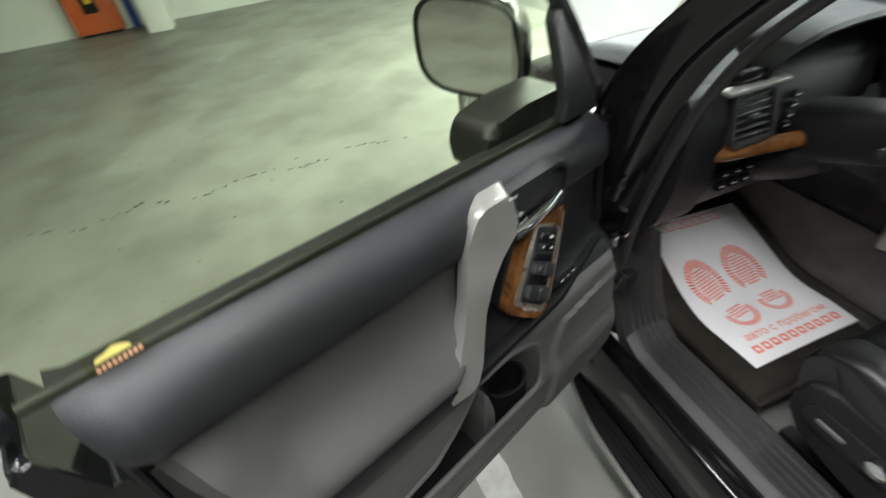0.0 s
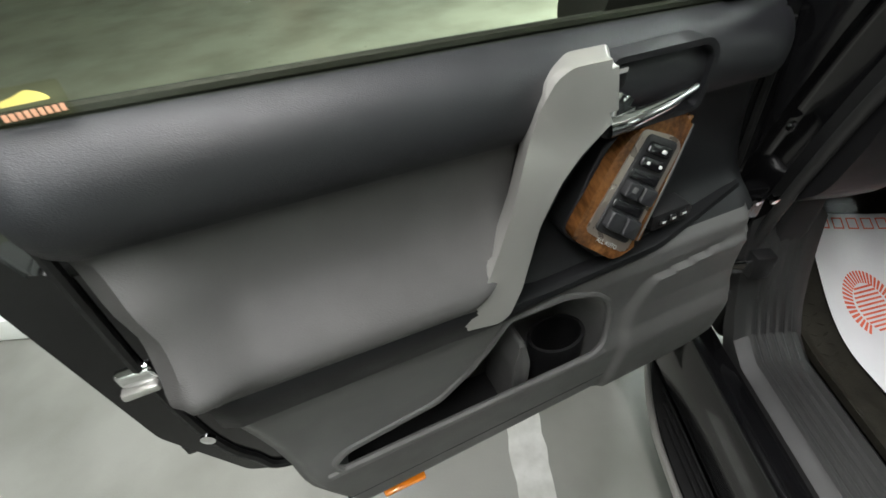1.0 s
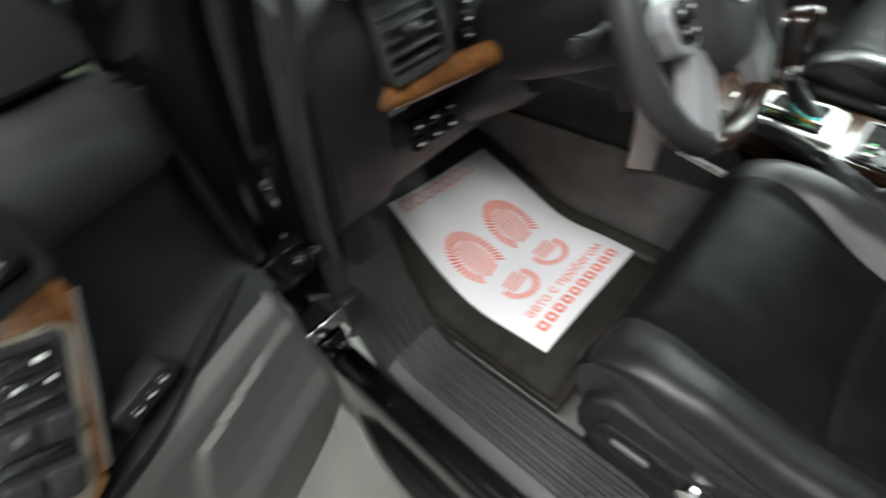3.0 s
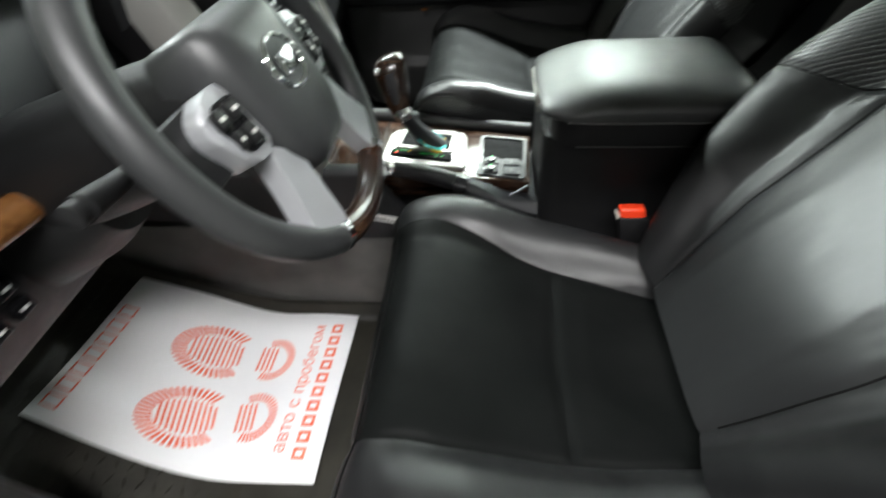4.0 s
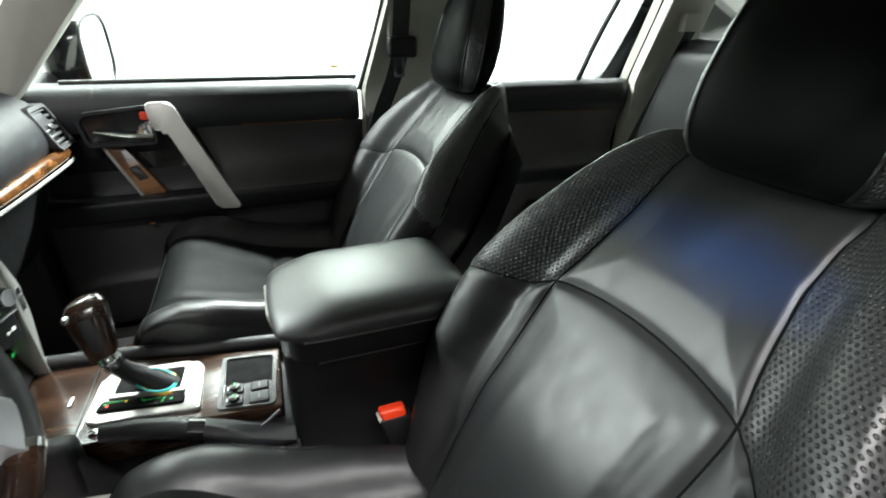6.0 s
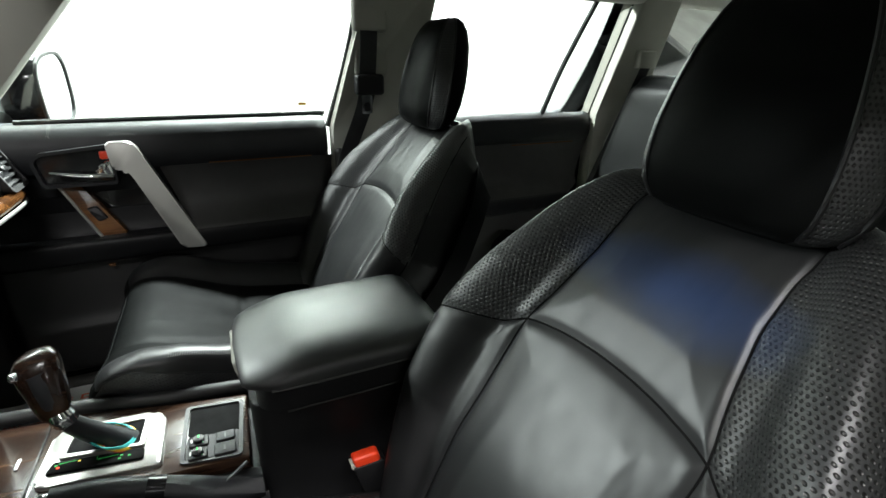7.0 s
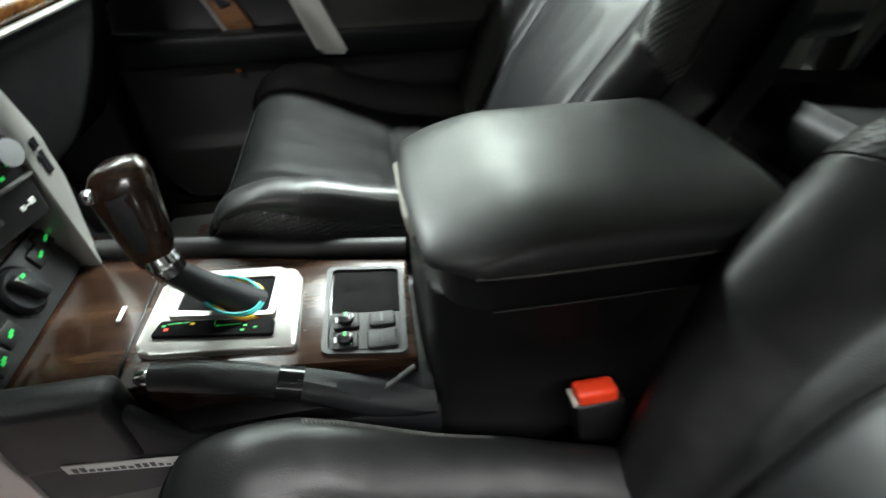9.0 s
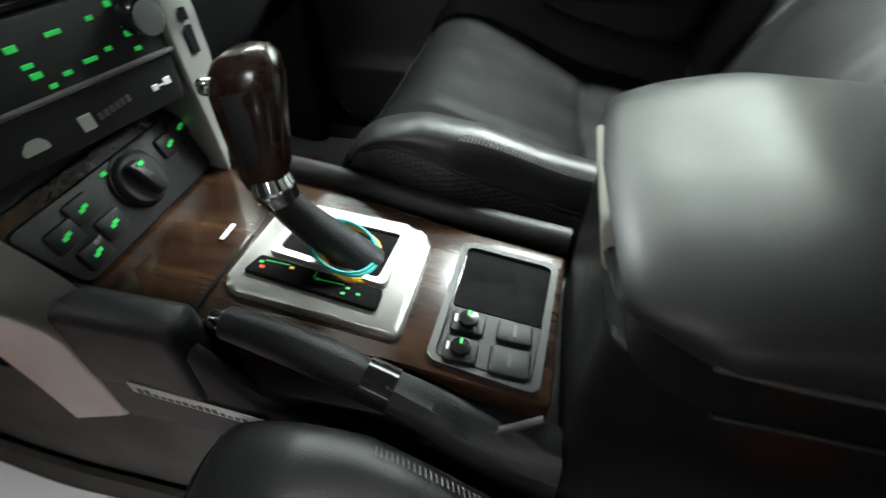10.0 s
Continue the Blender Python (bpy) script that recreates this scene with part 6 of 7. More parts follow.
part("lid", loft([lid_ring((i / 30) ** 1.25) for i in range(31)]), LIDSKIN, ab, "padded dark grey leather lid")
skirt = [(-0.110, 0.345), (-0.122, 0.32), (-0.124, 0.07), (0.112, 0.07), (0.110, 0.32), (0.098, 0.352), (-0.094, 0.356)]
part("lid_skirt", prism(rounded(skirt, 0.014, 4), 1.058, 1.106, 0.004, 2), LEATHER, ab, "black leather skirt under the lid")
part("lid_seam", tube([(-0.1275, 0.335, 1.1020), (-0.1300, 0.29, 1.1010), (-0.1300, 0.18, 1.1000), (-0.1290, 0.07, 1.0990)], 0.0018, 30, 6), GREYPL, ab)
part("latch", prism(rounded([(-0.066, 1.084), (0.045, 1.084), (0.047, 1.113), (-0.055, 1.113)], 0.006, 3), 0.0, 0.008, 0.003, 2, lambda a, b, c: V3(a, 0.372 + c + (1.11 - b) * -0.25, b)), PILLARPL, ab, "pale grey lid latch")
part("lower_seam", tube([(-0.1225, 0.318, 1.0575), (-0.1245, 0.2, 1.0575), (-0.1245, 0.08, 1.0575)], 0.0014, 20, 6), SILLPL, ab)

# ---- centre stack ----
PHI = radians(20)
SU, SN = V3(0, math.sin(PHI), math.cos(PHI)), V3(0, -math.cos(PHI), math.sin(PHI))
stk = lambda a, b, c: V3(a + 0.018, 0.752, 0.968) + SU * b + SN * c
cs = thing("centre_stack", (0.01, 0.80, 0.95), "black control stack with silver side bars", "control panel")
part("stack_body", prism([(-0.105, -0.02), (0.112, -0.02), (0.165, 0.12), (0.19, 0.45), (-0.175, 0.45), (-0.15, 0.12)], -0.10, -0.004, 0, 1, stk), BLACKPL, cs)
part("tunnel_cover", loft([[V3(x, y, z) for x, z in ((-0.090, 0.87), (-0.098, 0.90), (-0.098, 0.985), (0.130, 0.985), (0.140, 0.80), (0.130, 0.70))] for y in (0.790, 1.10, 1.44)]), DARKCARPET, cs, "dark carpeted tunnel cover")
part("lower_wood", prism(rounded([(-0.098, -0.005), (0.105, -0.005), (0.128, 0.088), (-0.122, 0.088)], 0.006, 3), -0.004, 0.003, 0.002, 2, stk), WOOD, cs, "dark wood lower fascia")
lp = part("drive_panel", prism(rounded([(-0.084, 0.012), (0.093, 0.012), (0.108, 0.076), (-0.10, 0.076)], 0.010, 3), 0.002, 0.008, 0.003, 2, stk), BLACKPL, cs)
kn = part("drive_knob", joined(lathe([(0.0, 0.0), (0.024, 0.0), (0.023, 0.008), (0.021, 0.010), (0.0, 0.010)], stk(0.012, 0.050, 0.007), SN, 30), rbox((-0.004, 0.032, 0.015), (0.028, 0.068, 0.028), 0.006, 2, lambda a, b, c: stk(0.012 + (a - 0.012) * 0.45 - (b - 0.05) * 0.3, b, c))), SOFTPAD, cs)
part("knob_ring", lathe([(0.0245, 0.0), (0.0265, 0.0), (0.0265, 0.003), (0.0245, 0.003)], stk(0.012, 0.050, 0.008), SN, 30), GLOSSBLK, kn)
for (a, b) in ((-0.010, 0.070), (0.030, 0.062), (0.010, 0.064)):
    part("knob_light", rbox((a - 0.003, b - 0.0016, 0.0085 if a != 0.010 else 0.0282), (a + 0.003, b + 0.0016, 0.0095 if a != 0.010 else 0.0292), 0, 1, stk), GREENLIT, kn)
for (a, b) in ((-0.045, 0.060), (-0.035, 0.036), (-0.070, 0.052), (-0.062, 0.028), (0.062, 0.056), (0.084, 0.062)):
    sw = part("drive_switch", rbox((a - 0.013, b - 0.010, 0.004), (a + 0.013, b + 0.010, 0.012), 0.003, 2, stk), BLACKPL, cs)
    part("symbol", joined(rbox((a - 0.0045, b - 0.0020, 0.0118), (a + 0.0005, b + 0.0012, 0.0127), 0, 1, stk), rbox((a - 0.001, b - 0.0005, 0.0118), (a + 0.0045, b + 0.0026, 0.0128), 0, 1, stk)), GREENLIT, sw)
CN = V3(-0.24, -0.96, 0.10).normalized()
clm = lambda a, b, c: V3(0.72 * a + 0.004 - 0.24 * c, 0.768 - 0.25 * (0.72 * a + 0.004) + 0.09 * (b - 0.11) - c, 0.990 + 0.86 * b)
part("panel_block", prism([(-0.120, 0.094), (0.126, 0.094), (0.143, 0.40), (-0.136, 0.40)], -0.09, -0.002, 0, 1, clm), BLACKPL, cs)
part("climate_panel", prism(rounded([(-0.122, 0.092), (0.128, 0.092), (0.145, 0.200), (-0.138, 0.200)], 0.008, 3), -0.002, 0.010, 0.004, 2, clm), BLACKPL, cs, "black climate panel")
part("panel_ledge", prism(rounded([(-0.124, 0.138), (0.136, 0.138), (0.137, 0.142), (-0.125, 0.142)], 0.001, 1), 0.008, 0.014, 0.001, 1, clm), GREYPL, cs)
for (a, b, w, h) in ((-0.010, 0.180, 0.007, 0.004), (0.030, 0.182, 0.010, 0.003), (0.068, 0.184, 0.005, 0.003), (0.092, 0.190, 0.005, 0.004), (0.098, 0.172, 0.006, 0.004), (0.098, 0.164, 0.006, 0.004), (0.100, 0.150, 0.005, 0.003), (-0.006, 0.166, 0.007, 0.003), (-0.004, 0.158, 0.007, 0.004), (0.004, 0.147, 0.005, 0.003), (0.022, 0.152, 0.006, 0.003), (0.048, 0.155, 0.010, 0.003), (0.070, 0.158, 0.005, 0.003), (-0.060, 0.18, 0.009, 0.003), (-0.060, 0.15, 0.009, 0.003)):
    part("lit_symbol", rbox((a - w * 0.75, b - h * 0.62, 0.0095), (a + w * 0.75, b + h * 0.62, 0.0108), 0.0005, 1, lambda p, q, c: clm(p, q, c)), GREENLIT, cs)
kb = part("climate_knob", lathe([(0.0, 0.0), (0.016, 0.0), (0.015, 0.014), (0.013, 0.017), (0.0, 0.017)], clm(0.114, 0.176, 0.008), CN, 30), GLOSSBLK, cs)
part("knob_cap", lathe([(0.009, 0.0), (0.0130, 0.0), (0.0130, 0.002), (0.009, 0.002)], clm(0.114, 0.176, 0.0248), CN, 30), CHROME, kb)
part("climate_knob", lathe([(0.0, 0.0), (0.020, 0.0), (0.019, 0.016), (0.017, 0.019), (0.0, 0.019)], clm(-0.112, 0.176, 0.008), CN, 30), GLOSSBLK, cs)
part("brand_mark", rbox((0.004, 0.104, 0.0095), (0.018, 0.118, 0.0112), 0.001, 1, clm), WHITEMARK, cs)
for k in range(6):
    part("print_bar", rbox((0.024 + k * 0.007, 0.108 + k * 0.0008, 0.0095), (0.029 + k * 0.007, 0.114 + k * 0.0008, 0.0107), 0, 1, clm), PRINTGREY, cs)
part("icon", joined(rbox((0.092, 0.110, 0.0095), (0.100, 0.116, 0.0107), 0.001, 1, clm), rbox((0.100, 0.1125, 0.0095), (0.108, 0.114, 0.0107), 0, 1, clm), rbox((0.108, 0.111, 0.0095), (0.118, 0.118, 0.0107), 0.001, 1, clm)), WHITEMARK, cs)
part("car_icon", prism(rounded([(-0.055, 0.106), (-0.030, 0.106), (-0.030, 0.112), (-0.036, 0.117), (-0.047, 0.117), (-0.055, 0.111)], 0.002, 2), 0.0095, 0.0107, 0, 1, clm), WHITEMARK, cs)
part("disc_slot", prism(rounded([(-0.130, 0.206), (0.142, 0.206), (0.146, 0.238), (-0.136, 0.238)], 0.004, 3), -0.002, 0.008, 0.002, 2, clm), GLOSSBLK, cs)
part("slot_strip", rbox((-0.10, 0.218, 0.007), (0.11, 0.224, 0.0105), 0.001, 1, clm), GREYPL, cs)
part("screen", prism(rounded([(-0.122, 0.244), (0.130, 0.244), (0.134, 0.385), (-0.126, 0.385)], 0.008, 3), -0.002, 0.006, 0.002, 2, clm), BLACKPL, cs, "dark display screen")
# silver bars: on the driver's side down to the carpet, on the far side down to the console's top
BARS = (
    (((-0.094, 0.741, 0.850), (-0.110, 0.752, 0.847), (-0.120, 0.802, 0.840)), ((-0.087, 0.736, 0.935), (-0.110, 0.748, 0.932), (-0.122, 0.801, 0.926)), ((-0.081, 0.733, 0.989), (-0.114, 0.746, 0.984), (-0.128, 0.802, 0.975)), ((-0.098, 0.750, 1.07), (-0.140, 0.766, 1.06), (-0.150, 0.825, 1.05)), ((-0.130, 0.785, 1.17), (-0.165, 0.800, 1.165), (-0.172, 0.86, 1.16)), ((-0.150, 0.850, 1.35), (-0.178, 0.868, 1.35), (-0.18, 0.92, 1.35))),
    (((0.113, 0.775, 0.974), (0.109, 0.728, 0.980), (0.129, 0.740, 0.972)), ((0.111, 0.780, 1.02), (0.107, 0.729, 1.023), (0.142, 0.742, 1.018)), ((0.107, 0.785, 1.08), (0.102, 0.729, 1.08), (0.154, 0.742, 1.07)), ((0.104, 0.785, 1.117), (0.099, 0.729, 1.118), (0.154, 0.742, 1.105)), ((0.100, 0.785, 1.155), (0.095, 0.729, 1.155), (0.149, 0.742, 1.145)), ((0.110, 0.82, 1.25), (0.105, 0.765, 1.25), (0.155, 0.775, 1.245)), ((0.130, 0.89, 1.35), (0.125, 0.845, 1.35), (0.175, 0.855, 1.35))),
)
for sx, stations in zip((-1, 1), BARS):
    edges = [curve_points([st[k] for st in stations], 40) for k in range(3)]
    rings = []
    for r, g, f in zip(*edges):
        q = [tuple(p) for p in (r, g, f)]
        n0 = (g - r).normalized() if (g - r).length > 1e-4 else V3(-1, 0, 0)
        n1 = (f - g).normalized()
        w = min(0.006, 0.3 * (g - r).length, 0.3 * (f - g).length)
        soft = (g - n0 * w) * 0.25 + g * 0.5 + (g + n1 * w) * 0.25
        rings.append([r + V3(0.004 * -sx, 0.05, 0), r, g - n0 * w, soft, g + n1 * w, f, f + V3(-sx * 0.020, 0.012, 0)])
    bar = part("side_bar", loft(rings), SILVER, cs, "silver painted side bar", angle=35)
    if sx > 0:
        for k0, k1 in ((17, 22), (23, 25)):
            lo, hi = [[edges[1][k].lerp(edges[2][k], f) for f in (0.36, 0.62)] for k in (k0, k1)]
            n = V3(0.23, -0.97, 0.0) * 0.0025
            bm = bmesh.new()
            bm.faces.new([bm.verts.new(p + n) for p in (lo[0], lo[1], hi[1], hi[0])])
            part("bar_slot", bm, GLOSSBLK, bar, "dark slot in the bar")

# ---- dashboard ----
db = thing("dashboard", (0.0, 1.0, 0.95), "dark grey dashboard with amber wood strips", "dashboard")


def dash_pad(x0, x1, prof, nm, mt, dx=0.0):
    P = curve_points([(y, z, 0) for y, z in prof], 40)
    n = 26
    rings = []
    for i in range(n + 1):
        f = i / n
        x = x0 + (x1 - x0) * f
        e = min(f, 1 - f) * abs(x1 - x0)
        k = 1 - smooth(e, 0, 0.05)
        rings.append([V3(x, p.x + 0.035 * k, p.y - 0.028 * k) for p in P])
    return part(nm, loft(rings, False, False), mt, db)


dash_pad(0.205, 0.715, [(0.815, 1.205), (0.790, 1.235), (0.785, 1.27), (0.805, 1.32), (0.86, 1.362), (0.98, 1.385), (1.20, 1.375), (1.40, 1.30)], "passenger_pad", SOFTPAD)
dash_pad(-0.715, -0.17, [(0.955, 1.200), (0.935, 1.24), (0.945, 1.30), (0.975, 1.345), (1.04, 1.372), (1.15, 1.372), (1.30, 1.345), (1.42, 1.29)], "driver_pad", SOFTPAD)
dash_pad(-0.19, 0.225, [(0.87, 1.30), (0.865, 1.36), (0.90, 1.392), (1.0, 1.40), (1.2, 1.385), (1.40, 1.30)], "centre_pad", SOFTPAD)
dash_pad(-0.70, -0.17, [(0.985, 1.135), (0.965, 1.10), (0.985, 1.04), (1.03, 0.985), (1.10, 0.965), (1.3, 1.0)], "knee_panel", BLACKPL)
dash_pad(0.14, 0.70, [(0.845, 1.205), (0.835, 1.16), (0.86, 1.06), (0.91, 0.97), (1.0, 0.945), (1.25, 1.0)], "glove_box", BLACKPL)
part("dash_end", prism(rounded([(0.955, 1.345), (0.930, 1.25), (0.940, 1.13), (0.965, 1.03), (1.04, 0.955), (1.12, 0.925), (1.36, 0.94), (1.40, 1.30)], 0.03, 4), -0.712, -0.612, 0.012, 3, lambda a, b, c: V3(c, a, b)), BLACKPL, db)
part("wood_strip", tube([(-0.622, 0.968, 1.197), (-0.600, 0.942, 1.193), (-0.50, 0.918, 1.194), (-0.375, 0.892, 1.197), (-0.20, 0.885, 1.200)], 0.019, 40, 10, 1.0), AMBER, db, "amber wood strip")
part("wood_strip", tube([(0.20, 0.82, 1.212), (0.32, 0.800, 1.218), (0.50, 0.785, 1.222), (0.64, 0.780, 1.225), (0.70, 0.80, 1.226)], 0.016, 40, 10, 1.0), AMBER, db, "amber wood strip")
part("strip_edge", tube([(0.20, 0.805, 1.197), (0.32, 0.785, 1.202), (0.50, 0.770, 1.206), (0.64, 0.765, 1.209), (0.70, 0.79, 1.21)], 0.004, 40, 8), SILVER, db)


def vent(x0, x1, z0, z1, y, lean, turn=0.0):
    vf = lambda a, b, c: V3(a, y + (b - z0) * lean + (a - x0) * turn - c, b)
    f = part("air_vent", ring_plate(rect(x0 - 0.008, z0 - 0.008, x1 + 0.008, z1 + 0.008, 0.014), rect(x0, z0, x1, z1, 0.010), -0.01, 0.012, vf), SILLPL, db, "dark grey framed air vent")
    part("vent_back", prism(rect(x0, z0, x1, z1, 0.01), -0.03, -0.012, 0, 1, vf), GLOSSBLK, f)
    for k in range(6):
        z = z0 + (z1 - z0) * (k + 0.5) / 6
        part("vent_slat", rbox((x0 + 0.002, z - 0.002, -0.010), (x1 - 0.002, z + 0.003, 0.008), 0.001, 1, vf), BLACKPL, f)
    part("vent_tab", rbox(((x0 + x1) / 2 - 0.014, (z0 + z1) / 2 - 0.006, 0.006), ((x0 + x1) / 2 + 0.014, (z0 + z1) / 2 + 0.006, 0.013), 0.003, 1, vf), BLACKPL, f)


vent(-0.602, -0.505, 1.222, 1.312, 0.928, 0.25)
vent(0.600, 0.690, 1.248, 1.325, 0.778, 0.45)
part("ledge", rbox((-0.64, 0.925, 1.324), (-0.49, 0.955, 1.334), 0.004, 2), SILVER, db, "silver ledge above the vent")
part("small_slot", rbox((-0.61, 0.943, 1.338), (-0.51, 0.962, 1.358), 0.004, 2), GLOSSBLK, db)
for k in range(4):
    part("dash_button", rbox((-0.462 + 0.0 * k, 0.926, 1.215 + 0.022 * k), (-0.445, 0.938, 1.230 + 0.022 * k), 0.003, 2), BLACKPL, db)
    part("button_mark", rbox((-0.458, 0.9245, 1.221 + 0.022 * k), (-0.449, 0.9262, 1.223 + 0.022 * k), 0, 1), WHITEMARK, db)
for k in range(6):
    part("dash_button", rbox((-0.56 + 0.035 * (k % 3), 0.955, 1.075 + 0.03 * (k // 3)), (-0.535 + 0.035 * (k % 3), 0.975, 1.095 + 0.03 * (k // 3)), 0.003, 2), GLOSSBLK, db)
    part("button_mark", rbox((-0.552 + 0.035 * (k % 3), 0.9535, 1.084 + 0.03 * (k // 3)), (-0.543 + 0.035 * (k % 3), 0.9552, 1.087 + 0.03 * (k // 3)), 0, 1), WHITEMARK, db)
# instrument cluster under its hood
hood = curve_points([(-0.545, 0.955, 1.29), (-0.535, 0.935, 1.36), (-0.47, 0.915, 1.405), (-0.37, 0.91, 1.415), (-0.27, 0.915, 1.405), (-0.205, 0.935, 1.36), (-0.195, 0.955, 1.29)], 36)
part("cluster_hood", loft([[p + V3(0, d, h) for p in hood] for d, h in ((0.0, -0.008), (-0.006, 0.0), (0.0, 0.008), (0.08, 0.010), (0.20, -0.01))], False, False), SOFTPAD, db)
part("cluster_back", prism(rounded([(-0.53, 1.24), (-0.21, 1.24), (-0.21, 1.38), (-0.30, 1.405), (-0.44, 1.405), (-0.53, 1.38)], 0.02, 3), 0, 0.02, 0, 1, lambda a, b, c: V3(a, 1.03 + (b - 1.24) * 0.3 - c, b)), GLOSSBLK, db)
for gx, gr in ((-0.452, 0.062), (-0.290, 0.062), (-0.371, 0.035)):
    gg = part("gauge", lathe([(gr, 0.0), (gr + 0.004, 0.0), (gr + 0.006, 0.018), (gr, 0.02)], (gx, 1.035, 1.318), (0, -0.95, 0.3), 36), GREYPL, db, "gauge ring")
    for k in range(11):
        a = radians(225 - 27 * k)
        c = V3(gx, 1.018, 1.318) + V3(math.cos(a) * gr * 0.82, 0, math.sin(a) * gr * 0.82)
        part("gauge_mark", rbox((c.x - 0.0035, c.y - 0.002 + (c.z - 1.318) * 0.3, c.z - 0.0015), (c.x + 0.0035, c.y + (c.z - 1.318) * 0.3, c.z + 0.0015), 0, 1), BLUELIT if k % 2 else REDLIT, gg)
# steering column and stalks
sc = thing("steering_column", (-0.37, 0.8, 1.16), "black steering column shroud with stalks", "steering column")
part("shroud", loft([[V3(-0.37 + 0.058 * w * math.copysign(abs(math.cos(a)) ** 0.7, math.cos(a)), y, z + 0.055 * w * math.copysign(abs(math.sin(a)) ** 0.7, math.sin(a))) for a in (2 * math.pi * i / 24 for i in range(24))] for y, z, w in ((0.665, 1.275, 0.8), (0.70, 1.265, 1.0), (0.82, 1.225, 1.15), (0.96, 1.18, 1.25))]), BLACKPL, sc)
part("knee_shroud", loft([[V3(-0.36 + 0.082 * w * math.cos(a), y, z + 0.07 * w * math.sin(a)) for a in (2 * math.pi * i / 24 for i in range(24))] for y, z, w in ((0.86, 1.165, 0.7), (0.90, 1.15, 1.0), (0.98, 1.11, 1.1), (1.06, 1.06, 1.0))]), BLACKPL, sc)
part("start_button", lathe([(0.0, 0.0), (0.019, 0.0), (0.019, 0.006), (0.013, 0.008), (0.0, 0.008)], (-0.245, 0.925, 1.09), (0.1, -1, 0.1), 24), GLOSSBLK, sc)
part("button_mark", rbox((-0.252, 0.9155, 1.087), (-0.238, 0.9167, 1.095), 0, 1), WHITEMARK, sc)
for sx in (-1, 1):
    stl = part("stalk", tube([(-0.37 + sx * 0.05, 0.73, 1.265), (-0.37 + sx * 0.12, 0.712, 1.275), (-0.37 + sx * 0.185, 0.70, 1.29)], 0.008, 14, 10, 1.0, (0, 0, 1), [0.9, 0.9, 1.3]), BLACKPL, sc)
    part("stalk_tip", lathe([(0.0, 0.0), (0.009, 0.0), (0.009, 0.02), (0.0, 0.022)], (-0.37 + sx * 0.175, 0.702, 1.288), (sx, -0.1, 0.15), 14), BLACKPL, stl)

# ---- steering wheel ----
WT = radians(28)
WC = V3(-0.350, 0.664, 1.278)
WU, WN = V3(0, math.sin(WT), math.cos(WT)), V3(0, -math.cos(WT), math.sin(WT))
whl = lambda a, b, c: WC + V3(1, 0, 0) * a + WU * b + WN * c
sw = thing("steering_wheel", tuple(WC), "grey leather and wood steering wheel with silver spokes", "steering wheel")
RR = 0.163


def rim_arc(a0, a1, mt, nm, lab, r=0.0155, n=30):
    pts = [whl(RR * math.cos(radians(a)), RR * math.sin(radians(a)), 0) for a in np.linspace(a0, a1, n)]
    return part(nm, tube(pts, r, n * 2, 14, 1.0, WN), mt, sw, lab)


rim_arc(-60, 62, WHEELSKIN, "rim_leather", "grey leather rim", 0.0165)
rim_arc(118, 240, WHEELSKIN, "rim_leather", "grey leather rim", 0.0165)
rim_arc(62, 118, WOOD, "rim_wood", "dark wood rim section")
rim_arc(240, 300, WOOD, "rim_wood", "dark wood rim section")
for a in (62, 118, 241, 299):
    d = 1.6
    rim_arc(a - d, a + d, CHROME, "rim_ring", "chrome ring", 0.0172, 4)
# airbag cover: domed rounded shape
BAG = rounded([(-0.072, 0.036), (-0.060, 0.066), (0.060, 0.066), (0.072, 0.036), (0.066, -0.046), (0.040, -0.088), (-0.040, -0.088), (-0.066, -0.046)], 0.02, 5)
rings = [[whl(x * s, y * s, c) for x, y in BAG] for s, c in ((1.04, -0.035), (1.03, -0.005), (1.0, 0.012), (0.94, 0.022), (0.8, 0.029), (0.5, 0.034), (0.1, 0.035))]
part("airbag_cover", loft(rings), WHEELSKIN, sw, "dark grey airbag cover")
part("emblem_ring", tube([whl(0.028 * math.cos(a), 0.002 + 0.0235 * math.sin(a), 0.034) for a in (2 * math.pi * i / 24 for i in range(25))], 0.0026, 60, 8), CHROME, sw, "chrome emblem ring")
part("emblem_disc", lathe([(0.0, 0.0), (0.0255, 0.0), (0.0245, 0.0016), (0.0, 0.0022)], whl(0, 0.002, 0.0335), WN, 28), SOFTPAD, sw)
part("emblem_shape", rbox((-0.015, -0.009, 0.034), (0.015, 0.012, 0.0385), 0.006, 3, whl), CHROME, sw, "chrome emblem shape")
